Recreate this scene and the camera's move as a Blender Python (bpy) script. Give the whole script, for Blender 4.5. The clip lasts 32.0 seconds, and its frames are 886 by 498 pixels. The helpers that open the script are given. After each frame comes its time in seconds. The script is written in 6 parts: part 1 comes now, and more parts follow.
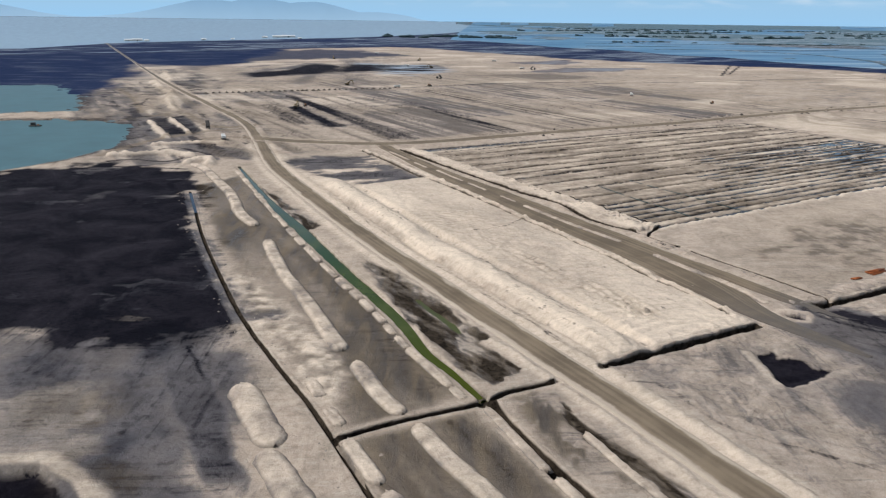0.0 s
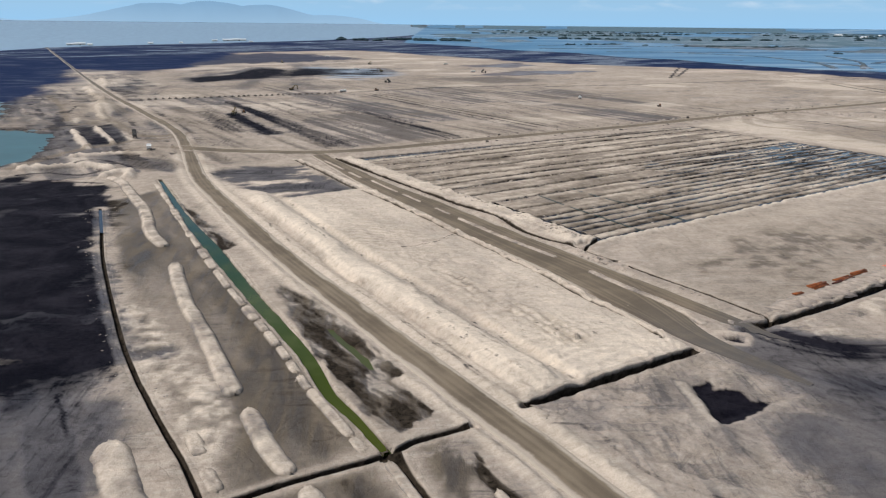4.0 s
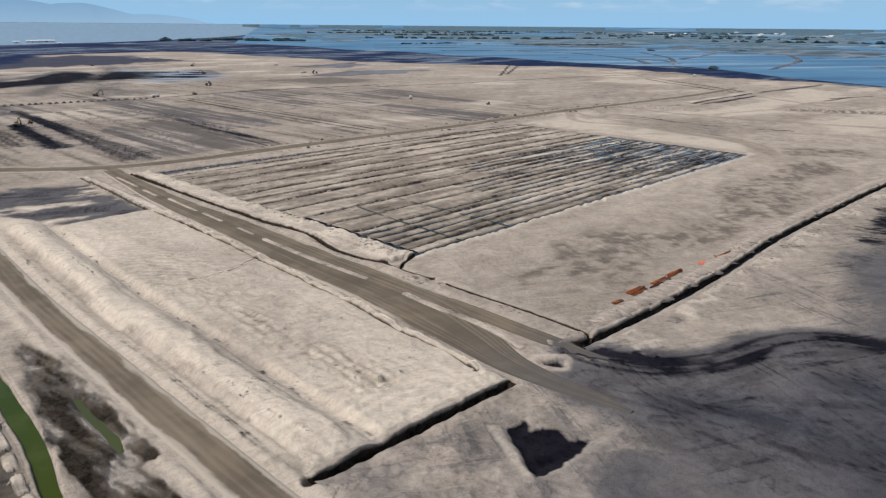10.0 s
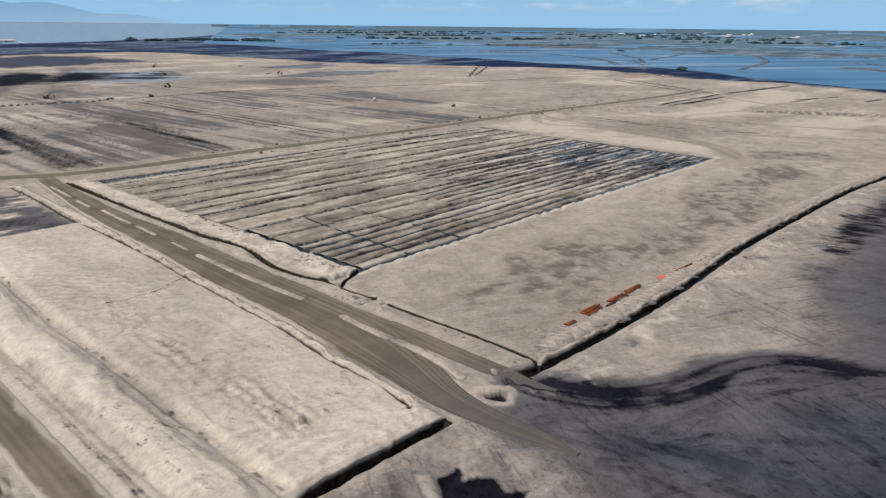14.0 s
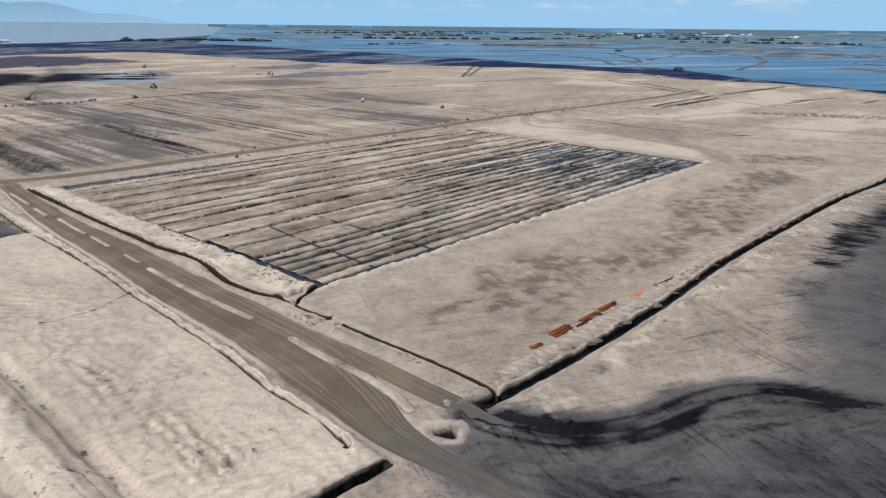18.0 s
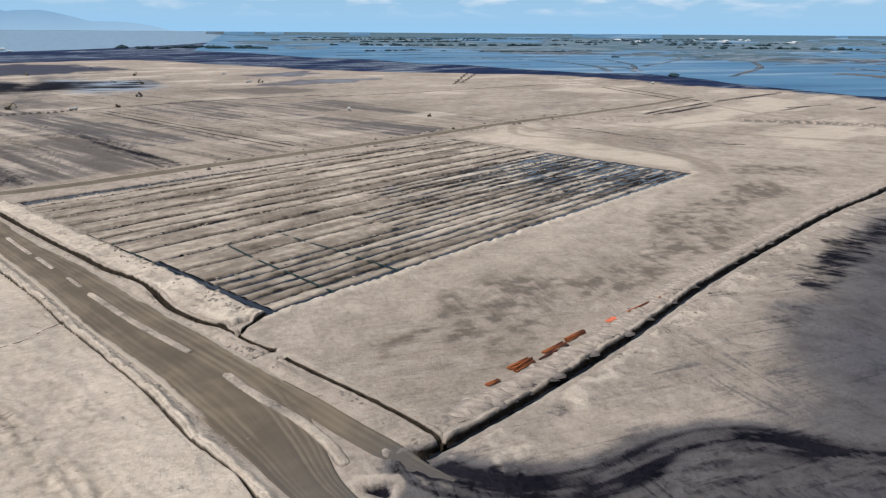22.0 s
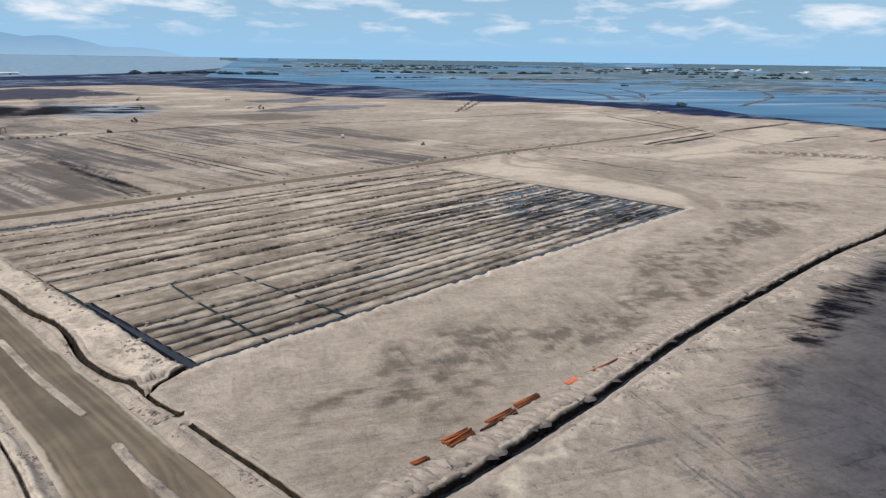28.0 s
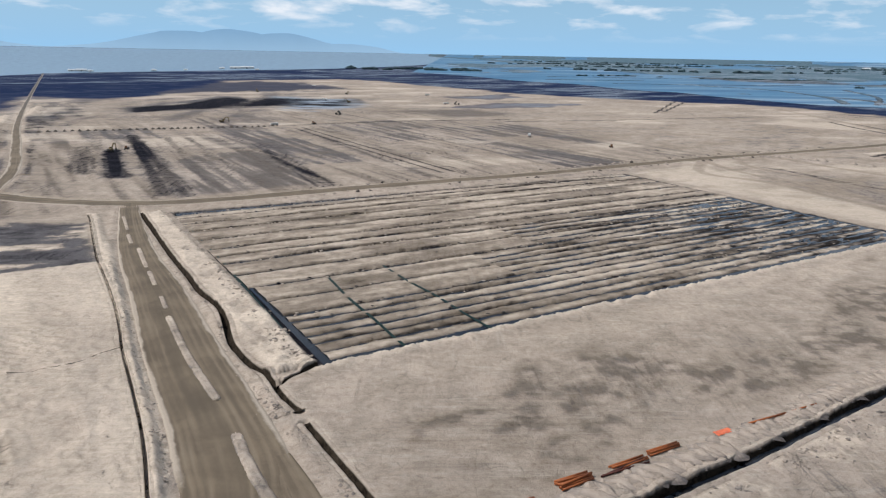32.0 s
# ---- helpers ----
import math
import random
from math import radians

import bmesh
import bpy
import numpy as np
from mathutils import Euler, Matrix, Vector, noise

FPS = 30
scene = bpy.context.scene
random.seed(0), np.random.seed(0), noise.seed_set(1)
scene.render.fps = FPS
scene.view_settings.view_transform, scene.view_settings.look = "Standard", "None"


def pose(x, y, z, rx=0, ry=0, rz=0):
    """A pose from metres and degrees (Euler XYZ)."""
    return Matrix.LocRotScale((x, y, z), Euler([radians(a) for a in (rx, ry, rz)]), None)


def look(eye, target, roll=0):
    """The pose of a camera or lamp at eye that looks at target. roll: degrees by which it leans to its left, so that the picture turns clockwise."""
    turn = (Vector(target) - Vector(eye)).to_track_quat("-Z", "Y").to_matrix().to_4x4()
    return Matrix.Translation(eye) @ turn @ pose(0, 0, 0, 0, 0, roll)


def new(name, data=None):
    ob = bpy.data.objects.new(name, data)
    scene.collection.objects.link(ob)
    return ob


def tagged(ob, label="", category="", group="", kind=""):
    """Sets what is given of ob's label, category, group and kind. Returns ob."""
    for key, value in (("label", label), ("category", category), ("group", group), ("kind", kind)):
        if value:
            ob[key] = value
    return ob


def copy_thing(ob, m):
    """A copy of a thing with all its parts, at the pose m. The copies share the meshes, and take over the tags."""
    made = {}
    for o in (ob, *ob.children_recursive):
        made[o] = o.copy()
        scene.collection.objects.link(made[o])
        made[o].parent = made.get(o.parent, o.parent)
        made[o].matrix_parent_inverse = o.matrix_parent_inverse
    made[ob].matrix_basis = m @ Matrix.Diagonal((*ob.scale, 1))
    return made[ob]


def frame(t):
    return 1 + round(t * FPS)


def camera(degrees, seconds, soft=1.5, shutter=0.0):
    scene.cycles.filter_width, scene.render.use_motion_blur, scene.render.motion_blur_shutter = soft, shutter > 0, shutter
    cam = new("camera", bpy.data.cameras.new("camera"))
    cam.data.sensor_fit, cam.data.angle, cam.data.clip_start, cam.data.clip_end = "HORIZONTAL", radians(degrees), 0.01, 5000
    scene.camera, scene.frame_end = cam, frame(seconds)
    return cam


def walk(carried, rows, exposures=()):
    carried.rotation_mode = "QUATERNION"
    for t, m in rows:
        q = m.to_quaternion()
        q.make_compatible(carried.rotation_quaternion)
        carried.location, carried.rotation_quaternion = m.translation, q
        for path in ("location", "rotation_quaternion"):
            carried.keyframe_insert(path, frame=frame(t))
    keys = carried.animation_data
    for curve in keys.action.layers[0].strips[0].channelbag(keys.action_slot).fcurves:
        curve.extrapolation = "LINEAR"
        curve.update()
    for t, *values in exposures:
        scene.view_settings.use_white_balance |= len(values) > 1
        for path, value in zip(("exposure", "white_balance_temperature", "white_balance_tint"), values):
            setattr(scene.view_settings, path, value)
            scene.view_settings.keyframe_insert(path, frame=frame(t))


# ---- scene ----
cam = camera(64.0, 32.0, soft=1.25)
PATH = [
    (0, (-1.335, -2.352, 70.324), (-1.249, -0.45, 69.713), 0.7),
    (0.5, (0.093, -0.607, 70.399), (0.18, 1.297, 69.795), 0.8),
    (1, (1.699, 1.367, 70.542), (1.785, 3.272, 69.938), 0.8),
    (1.5, (3.162, 3.413, 70.527), (3.247, 5.318, 69.924), 0.8),
    (2, (4.554, 5.53, 70.533), (4.64, 7.435, 69.93), 0.8),
    (2.5, (6.077, 7.575, 70.581), (6.162, 9.48, 69.978), 0.7),
    (3, (7.621, 9.539, 70.614), (7.724, 11.443, 70.011), 0.8),
    (3.5, (9.318, 11.553, 70.555), (9.463, 13.454, 69.953), 0.7),
    (4, (10.872, 13.434, 70.526), (11.068, 15.331, 69.923), 0.6),
    (4.5, (12.193, 15.333, 70.411), (12.447, 17.224, 69.81), 0.6),
    (6.5, (17.981, 22.725, 70.107), (18.334, 24.599, 69.505), 0.5),
    (7, (19.561, 24.526, 70.086), (19.959, 26.391, 69.483), 0.5),
    (7.5, (21.211, 26.466, 69.937), (21.656, 28.32, 69.334), 0.5),
    (8, (22.712, 28.389, 69.865), (23.197, 30.234, 69.263), 0.5),
    (8.5, (24.431, 30.224, 69.879), (24.947, 32.061, 69.278), 0.5),
    (9, (26.133, 31.898, 69.783), (26.675, 33.727, 69.182), 0.4),
    (9.5, (27.653, 33.592, 69.641), (28.224, 35.412, 69.041), 0.5),
    (10, (29.262, 35.152, 69.595), (29.86, 36.963, 68.995), 0.5),
    (10.5, (30.75, 36.699, 69.557), (31.376, 38.502, 68.958), 0.5),
    (11, (32.36, 38.237, 69.489), (33.005, 40.032, 68.89), 0.5),
    (11.5, (33.898, 39.667, 69.546), (34.555, 41.458, 68.947), 0.5),
    (12, (35.435, 41.05, 69.542), (36.1, 42.838, 68.943), 0.5),
    (12.5, (37.029, 42.382, 69.597), (37.695, 44.17, 68.998), 0.5),
    (13, (38.766, 43.739, 69.675), (39.432, 45.528, 69.075), 0.6),
    (13.5, (40.566, 45.005, 69.777), (41.23, 46.794, 69.178), 0.6),
    (14, (42.277, 46.336, 69.783), (42.941, 48.125, 69.184), 0.6),
    (14.5, (43.97, 47.558, 69.758), (44.634, 49.346, 69.159), 0.6),
    (16.5, (51.166, 51.993, 70.023), (51.83, 53.782, 69.423), 0.5),
    (17, (52.851, 53.053, 69.993), (53.515, 54.841, 69.394), 0.5),
    (17.5, (54.527, 54.215, 69.891), (55.192, 56.004, 69.291), 0.5),
    (18, (56.253, 55.367, 69.776), (56.918, 57.156, 69.177), 0.6),
    (18.5, (58.276, 56.603, 69.671), (58.94, 58.391, 69.072), 0.6),
    (19, (60.078, 57.913, 69.749), (60.743, 59.702, 69.149), 0.5),
    (19.5, (61.884, 59.122, 69.944), (62.549, 60.91, 69.344), 0.5),
    (20, (63.812, 60.315, 70.122), (64.477, 62.103, 69.521), 0.5),
    (20.5, (65.548, 61.32, 70.261), (66.214, 63.108, 69.662), 0.5),
    (21, (67.521, 62.395, 70.4), (68.187, 64.185, 69.806), 0.5),
    (21.5, (69.439, 63.642, 70.344), (70.105, 65.433, 69.754), 0.4),
    (22, (71.401, 64.767, 70.388), (72.067, 66.56, 69.805), 0.4),
    (22.5, (73.323, 65.8, 70.411), (73.991, 67.595, 69.836), 0.4),
    (23, (75.231, 66.913, 70.435), (75.9, 68.71, 69.867), 0.4),
    (23.5, (77.206, 68.042, 70.522), (77.876, 69.841, 69.962), 0.4),
    (24, (79.239, 69.062, 70.589), (79.909, 70.864, 70.036), 0.4),
    (24.5, (81.157, 70.151, 70.628), (81.828, 71.954, 70.081), 0.4),
    (25, (83.003, 71.237, 70.578), (83.677, 73.042, 70.039), 0.5),
    (25.5, (84.77, 72.322, 70.599), (85.445, 74.128, 70.066), 0.6),
    (27.5, (91.874, 76.882, 70.34), (92.534, 78.699, 69.825), 0.8),
    (28, (93.657, 78.043, 70.213), (94.298, 79.867, 69.699), 0.8),
    (28.5, (95.358, 79.039, 70.284), (95.978, 80.87, 69.77), 0.9),
    (29, (97.122, 80.21, 70.203), (97.708, 82.051, 69.688), 0.9),
    (29.5, (98.94, 81.266, 70.206), (99.457, 83.128, 69.69), 0.9),
    (30, (100.622, 82.593, 70.172), (101.06, 84.474, 69.653), 1.0),
    (30.5, (102.013, 83.846, 70.205), (102.376, 85.742, 69.683), 1.1),
    (31, (103.911, 84.576, 70.541), (104.189, 86.486, 70.017), 1.0),
    (31.5, (105.617, 85.204, 70.935), (105.814, 87.123, 70.407), 1.0),
    (32, (107.397, 86.097, 71.062), (107.514, 88.022, 70.532), 1.1),
]
TONE = [(0, 0.0, 6500, 10), (4.5, -0.02, 6440, 10), (9, -0.12, 6370, 10), (14, -0.10, 6380, 10), (20, 0.0, 6390, 10), (25, -0.02, 6390, 10), (31, -0.04, 6380, 10)]
walk(cam, [(t, look(eye, target, roll)) for t, eye, target, roll in PATH], TONE)

# ---- world, sun ----
SUN_FROM = Vector((-0.80, 0.05, 0.95)).normalized()
world = bpy.data.worlds.new("sky")
scene.world = world
world.use_nodes = True
wt = world.node_tree
wt.nodes.clear()


def wire(tree, source, target):
    tree.links.new(source, target)


sky = wt.nodes.new("ShaderNodeTexSky")
sky.sky_type, sky.sun_disc = "NISHITA", False
sky.sun_elevation = math.asin(SUN_FROM.z)
sky.sun_rotation = math.atan2(SUN_FROM.x, SUN_FROM.y)
sky.air_density, sky.dust_density, sky.ozone_density = 1.0, 0.6, 2.0
coord = wt.nodes.new("ShaderNodeTexCoord")
split = wt.nodes.new("ShaderNodeSeparateXYZ")
wire(wt, coord.outputs["Generated"], split.inputs[0])


def wmath(op, a, b=0.0):
    n = wt.nodes.new("ShaderNodeMath")
    n.operation = op
    for slot, v in zip(n.inputs, (a, b)):
        if hasattr(v, "links"):
            wire(wt, v, slot)
        else:
            slot.default_value = v
    return n.outputs[0]


# Cloud sheet seen from below: the direction is laid on a flat layer.
lift = wmath("ADD", wmath("MAXIMUM", split.outputs[2], 0.0), 0.2)
flat = wt.nodes.new("ShaderNodeCombineXYZ")
wire(wt, wmath("DIVIDE", split.outputs[0], lift), flat.inputs[0])
wire(wt, wmath("DIVIDE", split.outputs[1], lift), flat.inputs[1])
puffs = wt.nodes.new("ShaderNodeTexNoise")
puffs.inputs["Scale"].default_value, puffs.inputs["Detail"].default_value = 2.5, 9
puffs.inputs["Roughness"].default_value, puffs.inputs["Distortion"].default_value = 0.55, 0.3
wire(wt, flat.outputs[0], puffs.inputs["Vector"])
cover = wt.nodes.new("ShaderNodeMapRange")
cover.inputs[1].default_value, cover.inputs[2].default_value = 0.49, 0.66
wire(wt, puffs.outputs[0], cover.inputs[0])
high = wt.nodes.new("ShaderNodeMapRange")
high.inputs[1].default_value, high.inputs[2].default_value = 0.018, 0.05
wire(wt, split.outputs[2], high.inputs[0])
cloudy = wmath("MULTIPLY", wmath("MULTIPLY", cover.outputs[0], high.outputs[0]), 0.92)
blue = wt.nodes.new("ShaderNodeBackground")
wire(wt, sky.outputs[0], blue.inputs[0])
blue.inputs[1].default_value = 0.08
haze = wt.nodes.new("ShaderNodeBackground")
haze.inputs[0].default_value, haze.inputs[1].default_value = (0.30, 0.54, 0.79, 1), 1.1
low = wt.nodes.new("ShaderNodeMapRange")
low.inputs[1].default_value, low.inputs[2].default_value = 0.0, 0.22
low.inputs[3].default_value, low.inputs[4].default_value = 1.0, 0.0
wire(wt, split.outputs[2], low.inputs[0])
clear = wt.nodes.new("ShaderNodeMixShader")
wire(wt, low.outputs[0], clear.inputs[0])
wire(wt, blue.outputs[0], clear.inputs[1])
wire(wt, haze.outputs[0], clear.inputs[2])
white = wt.nodes.new("ShaderNodeBackground")
white.inputs[0].default_value, white.inputs[1].default_value = (0.90, 0.94, 1.0, 1), 0.98
mixed = wt.nodes.new("ShaderNodeMixShader")
wire(wt, cloudy, mixed.inputs[0])
wire(wt, clear.outputs[0], mixed.inputs[1])
wire(wt, white.outputs[0], mixed.inputs[2])
out = wt.nodes.new("ShaderNodeOutputWorld")
wire(wt, mixed.outputs[0], out.inputs[0])

lamp = bpy.data.lights.new("sun", "SUN")
lamp.energy, lamp.angle, lamp.color = 3.9, radians(0.6), (0.988, 0.965, 0.938)
sun = new("sun", lamp)
sun.matrix_world = look(SUN_FROM * 100, (0, 0, 0))


# ---- materials ----
class Graph:
    """A node material: its Principled shader and short ways to add nodes."""

    def __init__(self, name, rough=0.9, metal=0.0):
        self.mat = bpy.data.materials.new(name)
        self.mat.use_nodes = True
        self.t = self.mat.node_tree
        self.bsdf = self.t.nodes["Principled BSDF"]
        self.bsdf.inputs["Roughness"].default_value = rough
        self.bsdf.inputs["Metallic"].default_value = metal
        self.bsdf.inputs["Specular IOR Level"].default_value = 0.3
        self.place = self.t.nodes.new("ShaderNodeTexCoord").outputs["Object"]

    def put(self, v, slot):
        if hasattr(v, "links"):
            self.t.links.new(v, slot)
        elif isinstance(v, tuple) and len(v) == 3:
            slot.default_value = (*v, 1)
        else:
            slot.default_value = v

    def mapped(self, scale, turn=0.0, shift=(0, 0, 0)):
        n = self.t.nodes.new("ShaderNodeMapping")
        self.t.links.new(self.place, n.inputs[0])
        n.inputs["Location"].default_value = shift
        n.inputs["Rotation"].default_value = (0, 0, radians(turn))
        n.inputs["Scale"].default_value = scale
        return n.outputs[0]

    def noise(self, scale, detail=4, rough=0.55, warp=0.0, at=None):
        n = self.t.nodes.new("ShaderNodeTexNoise")
        self.t.links.new(at if at is not None else self.place, n.inputs["Vector"])
        n.inputs["Scale"].default_value, n.inputs["Detail"].default_value = scale, detail
        n.inputs["Roughness"].default_value, n.inputs["Distortion"].default_value = rough, warp
        return n.outputs[0]

    def ramp(self, v, lo, hi, a=0.0, b=1.0):
        n = self.t.nodes.new("ShaderNodeMapRange")
        for k, x in enumerate((v, lo, hi, a, b)):
            self.put(x, n.inputs[k])
        return n.outputs[0]

    def calc(self, op, a, b=0.0):
        n = self.t.nodes.new("ShaderNodeMath")
        n.operation, n.use_clamp = op, op in ("ADD", "MULTIPLY")
        self.put(a, n.inputs[0])
        self.put(b, n.inputs[1])
        return n.outputs[0]

    def blend(self, fac, a, b, kind="MIX"):
        n = self.t.nodes.new("ShaderNodeMixRGB")
        n.blend_type = kind
        self.put(fac, n.inputs[0])
        self.put(a, n.inputs[1])
        self.put(b, n.inputs[2])
        return n.outputs[0]

    def zones(self, name, fourth=False):
        a = self.t.nodes.new("ShaderNodeAttribute")
        a.attribute_name = name
        if fourth:
            return a.outputs["Alpha"]
        s = self.t.nodes.new("ShaderNodeSeparateColor")
        self.t.links.new(a.outputs["Color"], s.inputs[0])
        return s.outputs

    def chance(self):
        return self.t.nodes.new("ShaderNodeObjectInfo").outputs["Random"]

    def bump(self, height, depth, strength=1.0, below=None):
        n = self.t.nodes.new("ShaderNodeBump")
        n.inputs["Strength"].default_value, n.inputs["Distance"].default_value = strength, depth
        self.t.links.new(height, n.inputs["Height"])
        if below is not None:
            self.t.links.new(below, n.inputs["Normal"])
        self.t.links.new(n.outputs[0], self.bsdf.inputs["Normal"])
        return n.outputs[0]

    def colour(self, v):
        self.put(v, self.bsdf.inputs["Base Color"])

    def rough(self, v):
        self.put(v, self.bsdf.inputs["Roughness"])


def soil():
    """Dredged sand and mud. zones_a: mud, damp, dry, brown mire; zones_b: track, hazed far green, far mud blued by haze
    and sky, pale shoal.
    """
    g = Graph("sand_and_mud", 0.95)
    g.bsdf.inputs["Specular IOR Level"].default_value = 0.15
    mud, damp, dry = g.zones("zones_a")[:3]
    track, green, blued_silt = g.zones("zones_b")[:3]
    mire, film = g.zones("zones_a", True), g.zones("zones_b", True)
    broad = g.noise(0.011, 4, 0.55, 0.6)
    mid = g.noise(0.09, 5, 0.6, 0.9)
    fine = g.noise(0.75, 5, 0.66, 0.4)
    grain = g.noise(4.0, 4, 0.7)
    along = g.noise(1.0, 4, 0.55, 1.0, g.mapped((0.035, 0.42, 0.1), 28))
    across = g.noise(1.0, 4, 0.55, 1.0, g.mapped((0.42, 0.045, 0.1), -18))
    turn = g.ramp(g.noise(0.02, 3, 0.5, 0.8), 0.48, 0.52)
    n = g.t.nodes.new("ShaderNodeMix")
    g.put(turn, n.inputs[0])
    g.put(along, n.inputs[2])
    g.put(across, n.inputs[3])
    drag = n.outputs[0]
    drag2 = g.noise(1.0, 4, 0.55, 1.6, g.mapped((0.09, 0.6, 0.1), 62))

    def hairs(scale, warp, thick):
        n = g.noise(scale, 3, 0.5, warp)
        return g.ramp(g.calc("ABSOLUTE", g.calc("SUBTRACT", n, 0.5)), 0.0, thick, 1.0, 0.0)

    lines, veins = hairs(0.07, 1.2, 0.009), hairs(0.2, 1.0, 0.010)
    # warm pale sand in the west, greyer olive sand on the eastern bench
    s = g.t.nodes.new("ShaderNodeSeparateXYZ")
    g.t.links.new(g.place, s.inputs[0])
    east = g.ramp(g.calc("ADD", g.calc("SUBTRACT", s.outputs[0], g.calc("MULTIPLY_ADD", s.outputs[1], -0.3)), g.calc("MULTIPLY", broad, 1.0)), 120, 190)
    c = g.blend(g.ramp(broad, 0.38, 0.64), (0.535, 0.438, 0.350), (0.440, 0.358, 0.280))
    c = g.blend(g.calc("MULTIPLY", east, 0.6), c, (0.392, 0.348, 0.252))
    c = g.blend(g.calc("MULTIPLY", g.ramp(mid, 0.46, 0.66), 0.55), c, (0.285, 0.24, 0.186))
    mottle = g.noise(0.17, 8, 0.68, 0.5)
    c = g.blend(g.ramp(mottle, 0.46, 0.66, 0.0, 0.5), c, (0.27, 0.225, 0.178))
    c = g.blend(g.calc("MULTIPLY", g.ramp(drag, 0.55, 0.63), g.ramp(east, 0.0, 1.0, 0.30, 0.06)), c, (0.25, 0.21, 0.168))
    c = g.blend(g.calc("MULTIPLY", g.ramp(drag, 0.40, 0.34), 0.22), c, (0.58, 0.51, 0.42))
    c = g.blend(g.calc("MULTIPLY", g.ramp(drag2, 0.57, 0.63), g.ramp(east, 0.0, 1.0, 0.34, 0.10)), c, (0.56, 0.49, 0.40))
    c = g.blend(g.calc("MULTIPLY", lines, g.ramp(mid, 0.42, 0.56, 0.0, 0.42)), c, (0.15, 0.122, 0.096))
    c = g.blend(g.calc("MULTIPLY", veins, g.calc("MULTIPLY", g.ramp(drag2, 0.46, 0.6, 0.0, 0.34), g.ramp(east, 0.0, 1.0, 1.0, 0.35))), c, (0.17, 0.14, 0.11))
    # ragged borders: soil kinds break up along scrapes and blots
    blots = g.noise(0.45, 8, 0.72, 1.0)
    rag = g.calc("SUBTRACT", g.calc("ADD", g.calc("MULTIPLY", blots, 0.5), g.calc("MULTIPLY", drag, 0.5)), 0.5)
    patchy = g.ramp(g.calc("ADD", damp, g.calc("MULTIPLY", rag, 2.2)), 0.36, 0.62)
    wet = g.calc("ADD", g.calc("MULTIPLY", damp, 0.55), g.calc("MULTIPLY", g.calc("MULTIPLY", patchy, g.ramp(damp, 0.03, 0.3)), 0.45))
    c = g.blend(wet, c, g.blend(g.ramp(mid, 0.4, 0.62), (0.088, 0.087, 0.098), (0.055, 0.054, 0.063)))
    c = g.blend(g.calc("MULTIPLY", g.ramp(g.calc("ADD", dry, rag), 0.12, 0.85), g.ramp(drag2, 0.35, 0.65, 0.65, 1.0)), c, (0.74, 0.622, 0.49))
    c = g.blend(g.calc("MULTIPLY", track, g.ramp(drag, 0.3, 0.6, 0.55, 1.0)), c, (0.212, 0.165, 0.116))
    edge = g.calc("MULTIPLY", g.ramp(g.calc("ADD", mud, g.calc("MULTIPLY", rag, 2.2)), 0.27, 0.72), g.ramp(mud, 0.03, 0.2))
    # smooth brown mire of the beds, streaked along the old wheel marks
    slick = g.noise(1.0, 4, 0.6, 0.8, g.mapped((0.30, 0.05, 0.1), 25))
    c = g.blend(mire, c, g.blend(g.ramp(slick, 0.38, 0.64), (0.066, 0.049, 0.034), (0.150, 0.115, 0.076)))
    murky = g.noise(0.06, 7, 0.68, 0.8)
    black = g.blend(g.ramp(g.calc("ADD", g.calc("MULTIPLY", murky, 0.65), g.calc("MULTIPLY", fine, 0.35)), 0.43, 0.66), (0.0045, 0.0042, 0.0075), (0.030, 0.027, 0.034))
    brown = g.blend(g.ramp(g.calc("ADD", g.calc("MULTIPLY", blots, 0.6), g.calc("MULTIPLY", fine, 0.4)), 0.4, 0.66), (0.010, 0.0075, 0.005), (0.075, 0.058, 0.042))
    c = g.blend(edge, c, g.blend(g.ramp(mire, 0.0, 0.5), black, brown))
    # Far plants: distance haze is mixed into these blue greens.
    hazed_weed = g.noise(0.05, 6, 0.7)
    c = g.blend(green, c, g.blend(g.ramp(hazed_weed, 0.4, 0.62), (0.070, 0.135, 0.170), (0.135, 0.195, 0.230)))
    # Far mud: haze, reflected sky and cloud shade mixed into the blue-black.
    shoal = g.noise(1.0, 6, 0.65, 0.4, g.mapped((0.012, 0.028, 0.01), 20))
    blued_ooze = g.blend(g.ramp(shoal, 0.5, 0.70), (0.013, 0.024, 0.068), (0.070, 0.086, 0.125))
    c = g.blend(g.ramp(g.calc("ADD", blued_silt, g.calc("MULTIPLY", g.calc("SUBTRACT", shoal, 0.5), 0.5)), 0.2, 0.75), c, blued_ooze)
    # Pools: pale sky glint laid on in streaks as plain colour.
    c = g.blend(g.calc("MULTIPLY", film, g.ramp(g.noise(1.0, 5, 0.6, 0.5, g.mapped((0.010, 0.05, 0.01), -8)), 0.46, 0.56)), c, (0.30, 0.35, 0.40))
    pores = g.noise(0.55, 9, 0.8, 0.6)
    c = g.blend(g.ramp(pores, 0.50, 0.66, 0.0, 0.62), c, (0.66, 0.62, 0.59), "MULTIPLY")
    c = g.blend(g.ramp(fine, 0.48, 0.66, 0.0, 0.30), c, (0.55, 0.51, 0.47), "MULTIPLY")
    c = g.blend(g.ramp(grain, 0.45, 0.66, 0.0, 0.28), c, (0.55, 0.51, 0.48), "MULTIPLY")
    g.colour(c)
    sheen = g.calc("MULTIPLY", g.calc("MULTIPLY", mire, g.calc("SUBTRACT", 1.0, edge)), g.ramp(slick, 0.3, 0.7, 1.0, 0.35))
